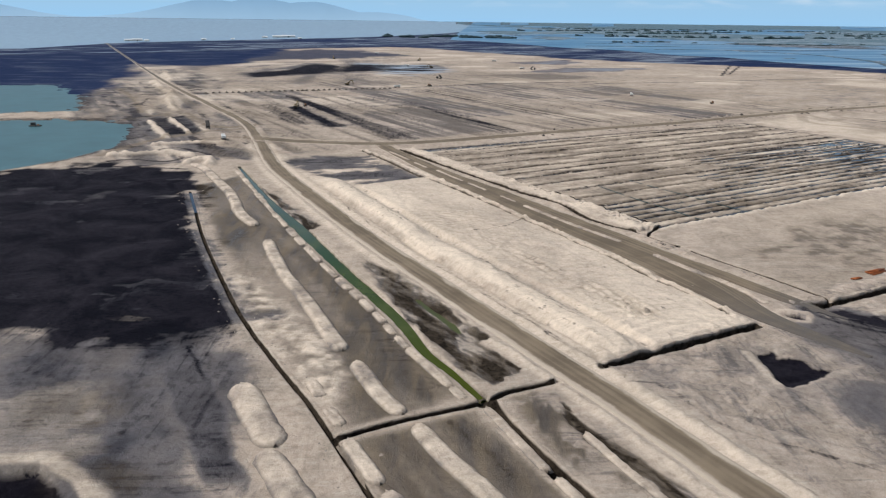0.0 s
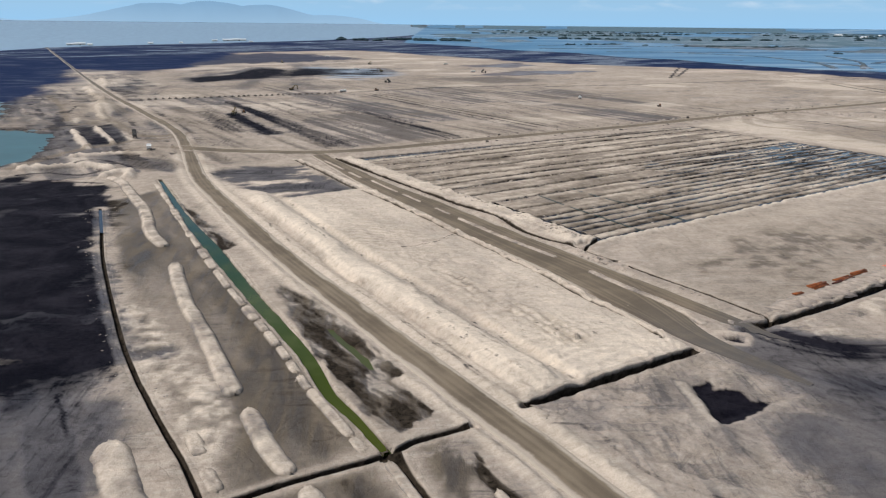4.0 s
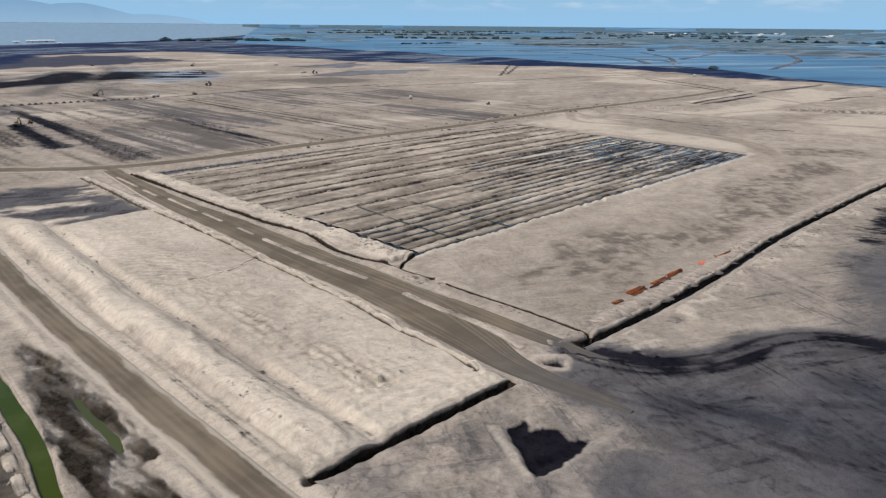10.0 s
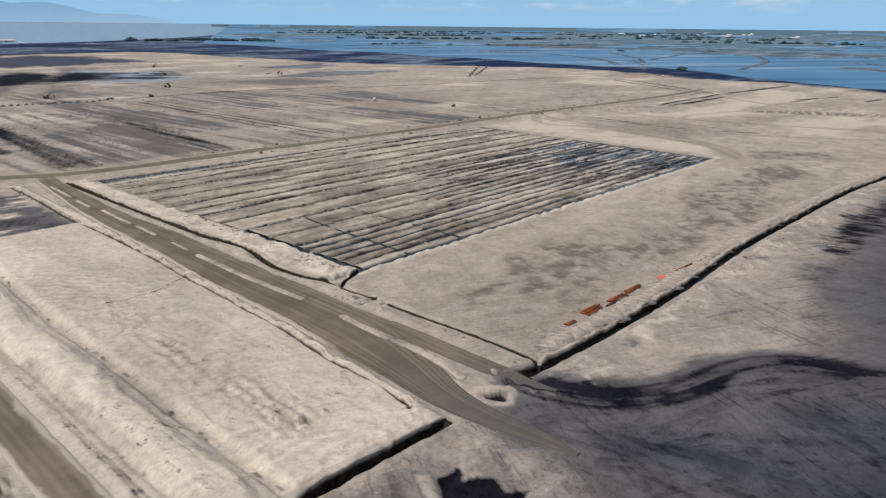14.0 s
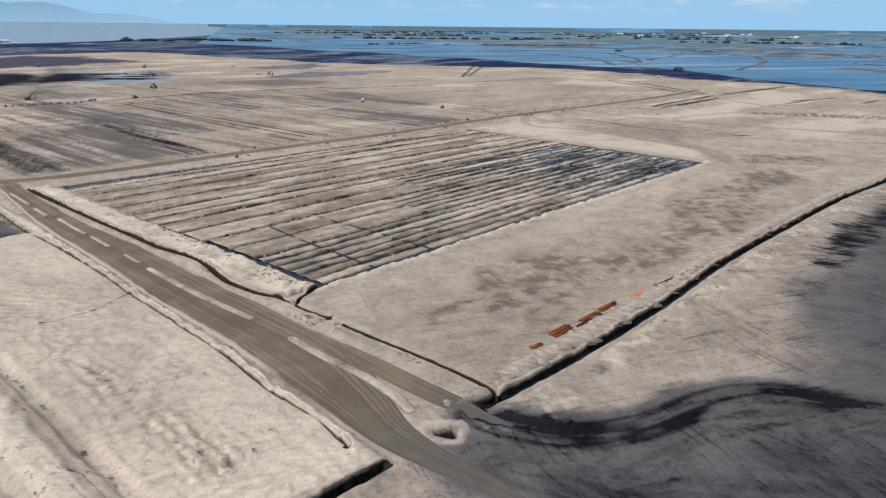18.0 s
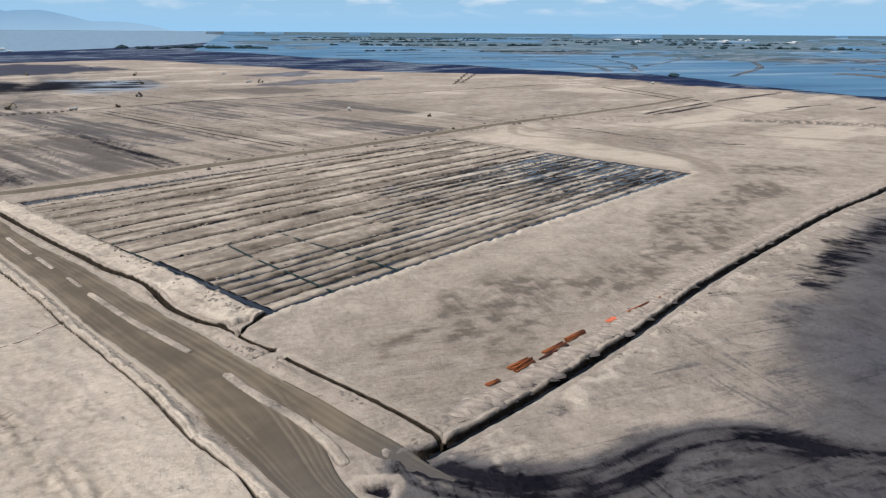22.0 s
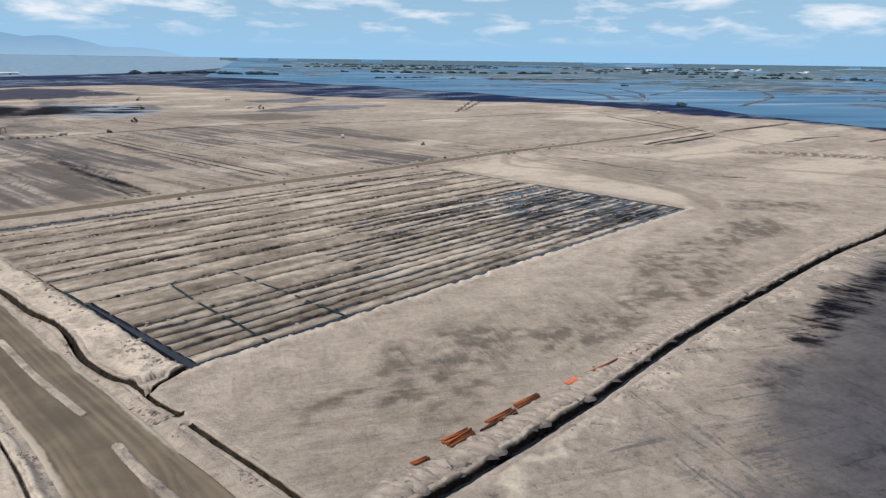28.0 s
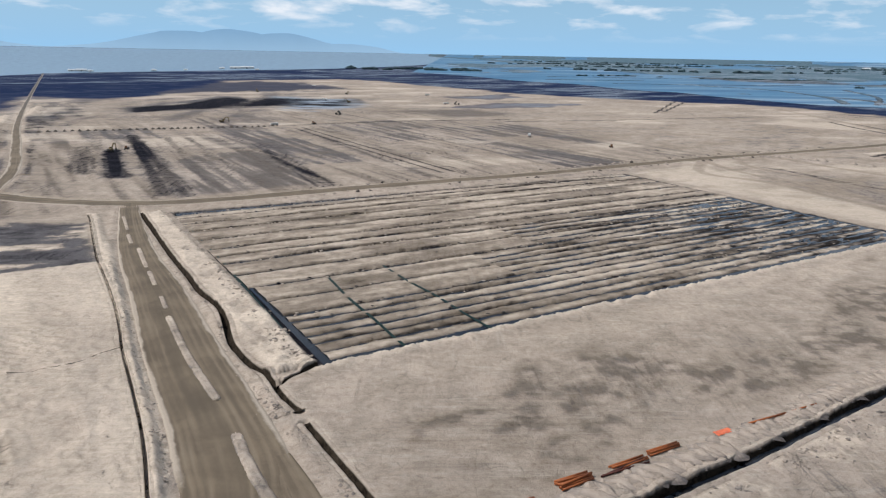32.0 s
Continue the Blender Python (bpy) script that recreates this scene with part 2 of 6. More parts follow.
    g.rough(g.blend(sheen, g.ramp(g.calc("ADD", edge, g.calc("MULTIPLY", damp, 0.3)), 0.0, 1.0, 0.95, 0.82), (0.33, 0.33, 0.33)))
    g.put(g.calc("ADD", g.ramp(g.calc("ADD", edge, blued_silt), 0.0, 1.0, 0.15, 0.03), g.calc("MULTIPLY", sheen, 0.2)), g.bsdf.inputs["Specular IOR Level"])
    n = g.bump(mid, 0.5, 0.35)
    crag = g.noise(0.5, 9, 0.78, 0.3)
    n = g.bump(mottle, 0.35, 0.6, n)
    n = g.bump(crag, 0.45, 0.9, n)
    n = g.bump(fine, 0.045, 0.6, n)
    n = g.bump(g.ramp(drag, 0.35, 0.62), 0.12, 0.3, n)
    n = g.bump(g.calc("SUBTRACT", 1.0, g.calc("ADD", lines, veins)), 0.10, 0.5, n)
    g.bump(grain, 0.018, 0.5, n)
    return g.mat


def road_dirt():
    g = Graph("compacted_haul_road", 0.95)
    edge = g.zones("zones_a")[0]
    lane = g.zones("zones_a")[1]
    mid = g.noise(0.09, 5, 0.6, 0.4)
    fine = g.noise(0.8, 5, 0.65)
    grain = g.noise(6.0, 3, 0.7)
    c = g.blend(g.ramp(mid, 0.38, 0.64), (0.190, 0.146, 0.098), (0.134, 0.103, 0.070))
    c = g.blend(g.calc("MULTIPLY", g.ramp(lane, 0.5, 0.9), 0.75), c, (0.262, 0.208, 0.146))
    c = g.blend(g.calc("MULTIPLY", g.ramp(lane, 0.5, 0.15), 0.7), c, (0.105, 0.083, 0.058))
    dark = g.zones("zones_a")[2]
    c = g.blend(g.calc("MULTIPLY", dark, g.ramp(g.noise(0.3, 5, 0.7), 0.3, 0.6, 0.5, 1.0)), c, (0.088, 0.083, 0.080))
    c = g.blend(g.ramp(g.calc("ADD", edge, g.calc("MULTIPLY", g.calc("SUBTRACT", g.noise(0.5, 6, 0.7), 0.5), 0.9)), 0.3, 0.7), c, (0.43, 0.362, 0.285))
    c = g.blend(g.ramp(grain, 0.35, 0.7, 0.0, 0.35), c, (0.5, 0.47, 0.44), "MULTIPLY")
    g.colour(c)
    n = g.bump(fine, 0.12, 0.5)
    g.bump(grain, 0.03, 0.6, n)
    return g.mat


def water_of(name, deep, rough=0.06, ripple=1.2, gloss=0.5):
    g = Graph(name, rough)
    g.bsdf.inputs["Specular IOR Level"].default_value = gloss
    murk = g.noise(0.05, 4, 0.6)
    g.colour(g.blend(g.ramp(murk, 0.3, 0.7), deep, tuple(v * 1.35 for v in deep)))
    g.bump(g.noise(ripple, 3, 0.5), 0.05, 0.12)
    return g.mat


SOIL, ROAD = soil(), road_dirt()


def algae_water():
    """Canal water: teal in the north, then green, olive with algae at its dead end."""
    g = Graph("green_canal_water", 0.1)
    s = g.t.nodes.new("ShaderNodeSeparateXYZ")
    g.t.links.new(g.place, s.inputs[0])
    haze_of = g.calc("SUBTRACT", g.noise(0.08, 4, 0.6), 0.5)
    g.bsdf.inputs["Specular IOR Level"].default_value = 0.12
    c = g.blend(g.ramp(s.outputs[1], 190, 275), (0.026, 0.050, 0.005), (0.014, 0.046, 0.032))
    c = g.blend(g.ramp(s.outputs[1], 128, 205, 1.0, 0.0), c, (0.046, 0.058, 0.003))
    c = g.blend(g.ramp(haze_of, 0.0, 0.2, 0.0, 0.6), c, (0.07, 0.085, 0.02))
    g.colour(c)
    g.bump(g.noise(1.2, 3, 0.5), 0.05, 0.1)
    return g.mat


CANAL = algae_water()
SLIME = water_of("olive_slime_water", (0.042, 0.048, 0.004), 0.3)
FIELDWATER = water_of("murky_field_water", (0.020, 0.024, 0.030), 0.12, 1.2, 0.16)
TEAL = water_of("teal_field_water", (0.012, 0.026, 0.022), 0.35, 1.2, 0.05)
POND = water_of("teal_pond_water", (0.042, 0.098, 0.108), 0.4, 0.5, 0.15)
DITCHWATER = water_of("dark_ditch_water", (0.010, 0.013, 0.018), 0.08, 1.2, 0.5)


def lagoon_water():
    """Shallow water over soft ground, its reflected sky blue painted in: streaks, darker channels and pale banks."""
    g = Graph("sky_blued_lagoon_water", 0.5)
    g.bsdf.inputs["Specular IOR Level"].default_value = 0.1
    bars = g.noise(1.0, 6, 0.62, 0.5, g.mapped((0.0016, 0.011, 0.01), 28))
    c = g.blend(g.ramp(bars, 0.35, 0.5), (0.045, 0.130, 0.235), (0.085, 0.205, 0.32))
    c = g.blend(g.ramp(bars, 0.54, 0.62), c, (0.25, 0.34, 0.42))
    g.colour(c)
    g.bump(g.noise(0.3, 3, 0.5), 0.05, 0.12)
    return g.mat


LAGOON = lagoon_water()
# Sea tone holds haze and reflected sky as base colour, barely glossy.
SEA = water_of("sky_toned_sea", (0.185, 0.265, 0.335), 0.6, 0.2, 0.1)


# ---- numbers of the plan ----
CENTRE, EYE, NEAR = np.array([50.0, 30.0]), 70.0, 2400.0
ROAD_A = [(-880, 2157), (-452, 1212), (-271, 818), (-176, 626), (-124, 520), (-98, 445), (-84, 398), (-70, 353), (-51, 307), (-20, 237), (7.4, 181.5), (27, 142.5), (40, 117), (49, 98), (54, 88), (72, 52)]
ROAD_B = [(-21, 424), (-12, 398), (11.5, 340), (35, 291.5), (54, 250), (68.4, 220.5), (78.2, 198), (83, 180), (86.4, 164.5), (91, 153.8), (96.4, 145), (101, 137)]
SPUR = [(85.4, 202), (89.4, 193.5), (95.4, 180.5), (100.3, 171), (104.4, 163), (108.4, 158)]
ROAD_X = [(-98, 442), (-60, 428), (-19, 424), (21, 436), (70, 462), (131, 492), (204, 528), (282, 573), (345, 606), (420, 640), (540, 700), (640, 760)]
FIELD = [(88, 240), (3, 406), (250, 528), (327, 368)]
DITCH_C = [(105.5, 166.5), (110, 168), (125.4, 175), (146.5, 185.4), (174.8, 200.7), (214.8, 224), (263, 248.5), (327, 279.5), (375, 299), (440, 330)]
DITCH_D = [(110.6, 168.6), (107.8, 177.6), (101.8, 189.6), (95.3, 201.5), (91.4, 208.6), (88.6, 213.4)]
DITCH_E = [(86.6, 218.6), (83.6, 222.6), (80, 229.4), (77, 235.4), (72.4, 240.8), (64.8, 254.4), (60, 268), (55, 280.2), (46.8, 293), (37.8, 310.5), (24.6, 335.4), (7, 371), (-9, 403)]
DITCH_T = [(80.4, 230), (82.3, 234.2), (85.8, 238), (88.2, 240.6)]
GULLY_B = [(-30, 398), (-24, 386), (0.4, 332), (12, 309), (26, 281), (35, 261), (40.2, 248.6), (47.5, 233), (55, 217), (61.4, 202), (68.7, 183), (75, 170.6), (78, 160)]
DITCH_PAD = [(39.8, 133), (47, 136.5), (60, 142.9), (74.5, 149.7), (84, 154.3)]
CANAL_LINE = [(-88, 352), (-82.5, 338.6), (-61, 284.5), (-40.5, 239.5), (-21.8, 197), (-13.6, 179.5), (-4.1, 158.2), (1.2, 142.4), (7, 131.5), (12.5, 120)]
DITCH_X = [(-15.3, 107), (-4.5, 112.2), (11.8, 118.9), (18, 123), (28, 126.5)]
DITCH_S = [(13.5, 119.5), (15.4, 112.5), (19.2, 103.3), (23.3, 94.4), (26.5, 88), (33, 74)]
DITCH_W = [(-96, 297), (-85.6, 268), (-72, 230), (-52.5, 182), (-40.6, 155.4), (-28.5, 132.2), (-22, 120.5), (-15.3, 106.7), (-10.6, 96.8), (-7.5, 90), (0, 74)]
PIT = [(75.8, 139.6), (80.4, 140.6), (80.3, 137.3), (85.4, 136), (85.1, 132), (89, 131.2), (85.3, 128.2), (79.6, 125.6), (74.7, 123.6), (74.5, 126.6)]
POND_N = [(-460, 800), (-389, 806), (-330, 715), (-285, 642), (-270, 580), (-320, 556), (-520, 530)]
POND_S = [(-420, 500), (-299, 524), (-231, 530), (-196, 500), (-185, 470), (-172, 410), (-181, 374), (-201, 342), (-300, 290), (-420, 280)]
MUD_W = [(-300, 290), (-200, 338), (-163, 350), (-116, 332), (-92, 290), (-76, 240), (-58, 193), (-45, 160), (-60, 146), (-75, 161), (-84, 148), (-130, 138), (-330, 180)]
MUD_SW = [(-60, 172), (-46, 160), (-37, 138), (-30, 118), (-34, 100), (-22, 84), (-14, 66), (-160, 60), (-170, 140)]
GREY_SE = [(440, 318), (327, 268), (253, 222), (226, 205), (204, 190), (186, 176), (168, 158), (150, 152), (126, 149), (110, 147), (92, 143), (88, 122), (70, 60), (220, 40), (520, 180)]
BENCH_PATCHES = [
    [(168, 218), (181, 238), (207, 251), (233, 276), (249, 297), (278, 312), (303, 321), (338, 343), (343, 318), (310, 307), (275, 279), (242, 252), (218, 241), (200, 231), (182, 223)],
    [(121, 205), (124, 220), (136, 236), (158, 249), (166, 243), (169, 235), (160, 227), (151, 221), (142, 211), (131, 206)],
    [(110, 213), (118, 216.5), (121, 208), (113, 205)],
    [(129, 203), (136, 210), (141, 205), (138, 197), (130, 196)],
    [(141, 213), (153, 220), (165, 217), (161, 209), (147, 205), (139, 206)],
    [(352, 360), (364, 393), (437, 436), (424, 394), (395, 348), (375, 353)],
]
"""Far bounds: the sand ends in dark mud, and that in the lagoon."""
SAND_END = [(-281, 1894), (-70, 2076), (64, 1969), (182, 1715), (373, 1441), (553, 1309), (718, 1188), (774, 1022), (756, 930), (831, 818), (836, 718), (840, 640), (1100, 300), (1500, -100)]
LAGOON_EDGE = [(150, 3000), (327, 2634), (446, 2195), (572, 2025), (626, 1736), (706, 1644), (736, 1460), (821, 1246), (890, 1239), (900, 1118), (889, 1019), (858, 926), (863, 831), (860, 737), (885, 690), (1150, 350), (1600, -50)]
LAGOON_FAR = [(260000, -30000), (300000, 80000), (280000, 180000), (200000, 280000), (90000, 330000), (25000, 340000)]


# ---- shapes of the land ----
TABLES = np.random.RandomState(7).rand(12, 256, 256)


def grain_of(x, y, size, seed=0):
    """Smooth value noise, 0 to 1, with cells of that size."""
    u, v = x / size + 31.7 * seed, y / size + 17.3 * seed
    i, j = np.floor(u).astype(int), np.floor(v).astype(int)
    a, b = u - i, v - j
    a, b = a * a * (3 - 2 * a), b * b * (3 - 2 * b)
    t = TABLES[seed % 12]
    i0, j0, i1, j1 = i & 255, j & 255, (i + 1) & 255, (j + 1) & 255
    return (t[i0, j0] * (1 - a) + t[i1, j0] * a) * (1 - b) + (t[i0, j1] * (1 - a) + t[i1, j1] * a) * b


def fractal(x, y, size, octaves=4, seed=0):
    """Layered noise, about -0.5 to 0.5."""
    total, weight, norm = 0.0, 1.0, 0.0
    for k in range(octaves):
        total = total + weight * grain_of(x, y, size / 2**k, seed + k)
        norm, weight = norm + weight, weight * 0.55
    return total / norm - 0.5


def ease(lo, hi, v):
    t = np.clip((v - lo) / (hi - lo), 0, 1)
    return t * t * (3 - 2 * t)


def rounded(pts, step):
    """A smooth line through the points, as places, unit directions and lengths along."""
    p = np.array(pts, float)
    ext = np.vstack([2 * p[0] - p[1], p, 2 * p[-1] - p[-2]])
    out = []
    for k in range(len(p) - 1):
        p0, p1, p2, p3 = ext[k : k + 4]
        n = max(2, int(np.linalg.norm(p2 - p1) / step))
        t = np.linspace(0, 1, n, endpoint=False)[:, None]
        out.append(0.5 * (2 * p1 + (p2 - p0) * t + (2 * p0 - 5 * p1 + 4 * p2 - p3) * t**2 + (3 * p1 - p0 - 3 * p2 + p3) * t**3))
    out = np.vstack(out + [p[-1:]])
    way = np.gradient(out, axis=0)
    way /= np.linalg.norm(way, axis=1, keepdims=True)
    gone = np.r_[0, np.cumsum(np.linalg.norm(np.diff(out, axis=0), axis=1))]
    return out, way, gone


def off_line(x, y, pts, reach=60.0, step=6.0):
    """Distance from a line, and its signed side (positive to the right of its way). Beyond reach: a large number."""
    p = rounded(pts, step)[0]
    d, side = np.full(x.shape, 1e4), np.ones(x.shape)
    lo, hi = p.min(0) - reach, p.max(0) + reach
    near = np.where((x > lo[0]) & (x < hi[0]) & (y > lo[1]) & (y < hi[1]))[0]
    if len(near) == 0:
        return d, side
    xs, ys, best, sgn = x[near], y[near], np.full(len(near), 1e4), np.ones(len(near))
    for a, b in zip(p[:-1], p[1:]):
        ab = b - a
        t = np.clip(((xs - a[0]) * ab[0] + (ys - a[1]) * ab[1]) / (ab @ ab), 0, 1)
        e = np.hypot(xs - a[0] - t * ab[0], ys - a[1] - t * ab[1])
        closer = e < best
        best = np.where(closer, e, best)
        sgn = np.where(closer, np.sign((xs - a[0]) * ab[1] - (ys - a[1]) * ab[0]), sgn)
    d[near], side[near] = best, sgn
    return d, side


def off_area(x, y, pts):
    """Signed distance from an area's border: negative inside."""
    p = np.array(pts, float)
    best, inside = np.full(x.shape, 1e9), np.zeros(x.shape, bool)
    for a, b in zip(p, np.roll(p, -1, 0)):
        ab = b - a
        t = np.clip(((x - a[0]) * ab[0] + (y - a[1]) * ab[1]) / (ab @ ab), 0, 1)
        best = np.minimum(best, np.hypot(x - a[0] - t * ab[0], y - a[1] - t * ab[1]))
        cross = (a[1] > y) != (b[1] > y)
        inside ^= cross & (x < a[0] + (y - a[1]) * ab[0] / (ab[1] if abs(ab[1]) > 1e-9 else 1e-9))
    return np.where(inside, -best, best)


def laid(x, y, z=0.0):
    """The far land rises softly, so that the sheet closes with the horizon: plan place to world place."""
    dx, dy = x - CENTRE[0], y - CENTRE[1]
    far = np.maximum(np.hypot(dx, dy), 1e-6)
    u = np.maximum(0.0, 1 - NEAR / far)
    r = np.where(u > 0, NEAR * (1 + u), far)
    k = r / far
    return CENTRE[0] + dx * k, CENTRE[1] + dy * k, EYE * u * u + z * k




def canal_width(y):
    return np.interp(y, [110, 122, 140, 165, 200, 245, 290, 335, 355], [0.42, 0.42, 0.58, 0.74, 0.86, 1.0, 0.7, 0.45, 0.35])


def double_width(y):
    return np.interp(y, [136, 144, 154, 165, 180, 190, 200, 222, 250, 291, 340, 398, 412], [0.04, 0.22, 0.30, 0.44, 0.68, 0.86, 0.95, 0.90, 0.86, 0.78, 0.60, 0.42, 0.42])


SLIME_POOL = [(-1.2, 176), (0.9, 175), (5, 166.5), (9, 158.5), (11, 153), (9.6, 152.4), (6.4, 159), (2.6, 167)]
DITCHES = [(DITCH_C, 1.65, 1.8), (DITCH_D, 0.8, 1.0), (DITCH_E, 0.9, 1.0), (DITCH_T, 0.7, 0.8), (GULLY_B, 0.36, 0.1), (DITCH_PAD, 1.1, 1.6), (CANAL_LINE, 2.6, 1.3), (DITCH_X, 0.95, 1.2), (DITCH_S, 1.7, 1.5), (DITCH_W, 0.62, 0.9)]
C_, W_, N_, E_ = (np.array(p, float) for p in FIELD)
ROW = (E_ - C_) / np.linalg.norm(E_ - C_)
UP = np.array([-ROW[1], ROW[0]])


def west_width(y):
    return np.interp(y, [400, 700, 1100, 2200], [1.0, 0.85, 0.6, 0.6])


def spur_width(y):
    return np.interp(y, [157, 161, 168, 180, 192, 203], [0.02, 0.5, 1.0, 1.05, 1.0, 0.7])


def marks(x, y, lines, hw, weight, wob):
    """How much of a set of wheel marks or dark strips lies at a place."""
    total = np.zeros(x.shape)
    for pts in lines:
        d, _ = off_line(x, y, pts, 30 + hw, 12)
        total = np.maximum(total, weight * ease(hw * 1.5, hw * 0.5, d + hw * 1.2 * wob))
    return total


def terrain(x, y):
    """Height and soil kinds of the plan at places x, y."""
    close = np.hypot(x - CENTRE[0], y - CENTRE[1])
    pull = np.minimum(1.0, 24000.0 / np.maximum(close, 1.0))
    x, y, close = CENTRE[0] + (x - CENTRE[0]) * pull, CENTRE[1] + (y - CENTRE[1]) * pull, close * pull
    one = np.zeros(x.shape)
    mud, damp, dry, track, green, blued_silt, mire, film = (one.copy() for _ in range(8))
    wob = fractal(x, y, 9, 4, 3)
    tiny = fractal(x, y, 2.6, 3, 5)
    teeth = fractal(x * 1.6 + y * 0.8, y * 0.35 - x * 0.2, 3.0, 3, 7)
    wide = fractal(x, y, 70, 5, 1)
    z = 0.5 * wide + 0.2 * fractal(x, y, 11, 4, 2) + 0.09 * tiny
    da, sa = off_line(x, y, ROAD_A, 140)
    db, sb = off_line(x, y, ROAD_B, 120)

    # pale platform between the two roads: terrace, scalloped bank, trough, plateau
    pad = off_area(x, y, [(40, 135), (83, 155.5), (66, 196), (40, 256), (5, 335), (-22, 388), (-60, 352), (-46, 318), (-10, 245), (14, 190)])
    on = ease(1.5, -1.5, pad + 1.5 * wob)
    z += 0.8 * on
    dry = np.maximum(dry, on * (0.66 + 0.9 * wide + 0.9 * fractal(x * 0.8 + y * 0.4, y * 0.45 - x * 0.2, 12, 4, 6)))
    bank = ease(330, 300, y) * ease(136, 146, y) * (sa < 0)
    scallop = fractal(x * 0.8 - y * 0.4, x * 0.2 + y * 0.1, 3.4, 2, 4)
    dd = da + 1.6 * scallop + 1.2 * fractal(x, y, 30, 2, 6)
    z += bank * (0.15 * ease(5, 6, da) - 0.45 * ease(8.6, 9.4, da) * ease(10.6, 9.8, da) + 1.8 * np.clip((dd - 10) / 3.4, 0, 1) * np.clip((21 - dd) / 3.6, 0, 1) - 1.1 * ease(20.5, 22, da) * ease(25, 23.4, da))
    # Crest and ledge toned paler, creases and trough darker, besides their relief.
    dry = np.maximum(dry, bank * 0.85 * ease(10.5, 12.5, dd) * ease(18.5, 16, dd))
    dry = np.maximum(dry, bank * 0.55 * ease(5.5, 6.5, da) * ease(8.8, 8.2, da))
    damp = np.maximum(damp, bank * 0.42 * ease(20.3, 21.6, da + 2 * wob) * ease(25.5, 23.5, da + 2 * wob))
    mud = np.maximum(mud, bank * 0.3 * ease(8.7, 9.3, da) * ease(10.2, 9.7, da) * ease(-0.1, 0.1, wob + tiny))
    mud = np.maximum(mud, bank * 0.5 * ease(22.0, 22.5, da + wob * 2) * ease(23.6, 23.0, da + 2 * wob) * ease(-0.05, 0.15, tiny))
    for at, deep in ((6.6, 0.5), (7.6, 0.35), (12.8, 0.3), (16.6, 0.45), (19.2, 0.4)):
        band_of = np.abs(dd * 0.35 + da * 0.65 - at + 0.8 * fractal(x, y, 20, 3, 5))
        mud = np.maximum(mud, bank * deep * ease(0.55, 0.15, band_of) * ease(-0.10, 0.12, fractal(x, y, 12, 4, 9)))
        z -= bank * 0.12 * ease(0.7, 0.2, band_of)
    arcs = ease(4, -6, off_area(x, y, [(-12, 262), (8, 285), (34, 240), (40, 214), (24, 214), (8, 236)]) + 8 * wob)
    sweep = np.sin(2.1 * np.hypot(x - 2, y - 222) + 16 * wob)
    track = np.maximum(track, 0.42 * arcs * ease(0.45, 0.95, sweep) * ease(-0.08, 0.12, fractal(x, y, 14, 3, 2)))
    z += 0.07 * arcs * sweep
    folds = fractal(x * 0.75 + y * 0.55 + 5 * wob, y * 0.35 - x * 0.30 + 5 * wob, 5.0, 4, 3)
    z += on * (1.3 * (0.09 - np.abs(folds)) + 0.3 * tiny)
    damp = np.maximum(damp, on * np.clip(0.02 + 1.2 * folds + 0.5 * wide, 0, 0.36))
    mud = np.maximum(mud, 0.36 * on * ease(0.03, 0.006, np.abs(folds - 0.06)) * ease(0.0, 0.14, fractal(x, y, 16, 3, 8)))
    comb = ease(5, -3, off_area(x, y, [(44, 164), (62, 160), (72, 150), (52, 141)]) + 6 * wob)
    teeth_of = np.sin((x * 0.45 - y * 0.89) * 2.0 + 7 * wob)
    z += 0.16 * comb * teeth_of
    # comb troughs toned darker than the ridges
    damp = np.maximum(damp, 0.34 * comb * ease(0.1, -0.7, teeth_of))
    gap = off_area(x, y, [(-6, 226), (4, 238), (12, 226), (12, 206), (2, 206)])
    z -= 0.9 * ease(3, -5, gap + 3 * wob)
    dry = np.maximum(dry, 0.7 * ease(3, -4, gap + 4 * wob))
    ochre = off_area(x, y, [(26, 212), (36, 214), (44, 196), (55, 180), (63, 162), (60, 150), (50, 156), (45, 172), (36, 188)])
    churn = fractal(x * 0.45 + y * 0.75, x * 0.85 - y * 0.35, 4.0, 4, 8)
    inner = ease(2, -6, ochre + 8 * wob)
    ripple = np.sin((x * 0.90 + y * 0.42) * 2.4 + 14 * fractal(x, y, 20, 3, 3)) * ease(0.1, 0.3, fractal(x, y, 18, 2, 3) + 0.2)
    z += inner * (2.0 * (0.10 - np.abs(churn)) + 0.2 * ripple)
    track = np.maximum(track, 0.3 * inner * ease(0.3, 0.9, ripple))
    track = np.maximum(track, 0.6 * inner * ease(0.04, 0.14, np.abs(churn)) * ease(0.3, 0.1, np.abs(churn)))
    mud = np.maximum(mud, 0.34 * inner * ease(0.10, 0.2, churn + 0.5 * tiny))
    dry = np.maximum(dry, inner * ease(0.0, -0.2, churn) * 0.9)
    # thin dark lines along the churned creases
    mud = np.maximum(mud, 0.42 * inner * ease(0.035, 0.008, np.abs(churn + 0.02)) * ease(-0.1, 0.1, wob))
    north_patch = off_area(x, y, [(-72, 368), (-54, 385), (-26, 388), (-6, 345), (4, 326), (-24, 310), (-47, 330)])
    n_in = ease(4, -4, north_patch + 6 * wob)
    z -= 0.9 * ease(3, -3, north_patch)
    smear = fractal(x * 0.35 + y * 0.1, y - 0.3 * x, 14, 4, 9)
    smear = smear + 0.5 * fractal(x * 0.5 + y * 0.2, y - 0.4 * x, 5, 4, 2)
    damp = np.maximum(damp, n_in * 0.8 * ease(0.12, -0.08, smear))
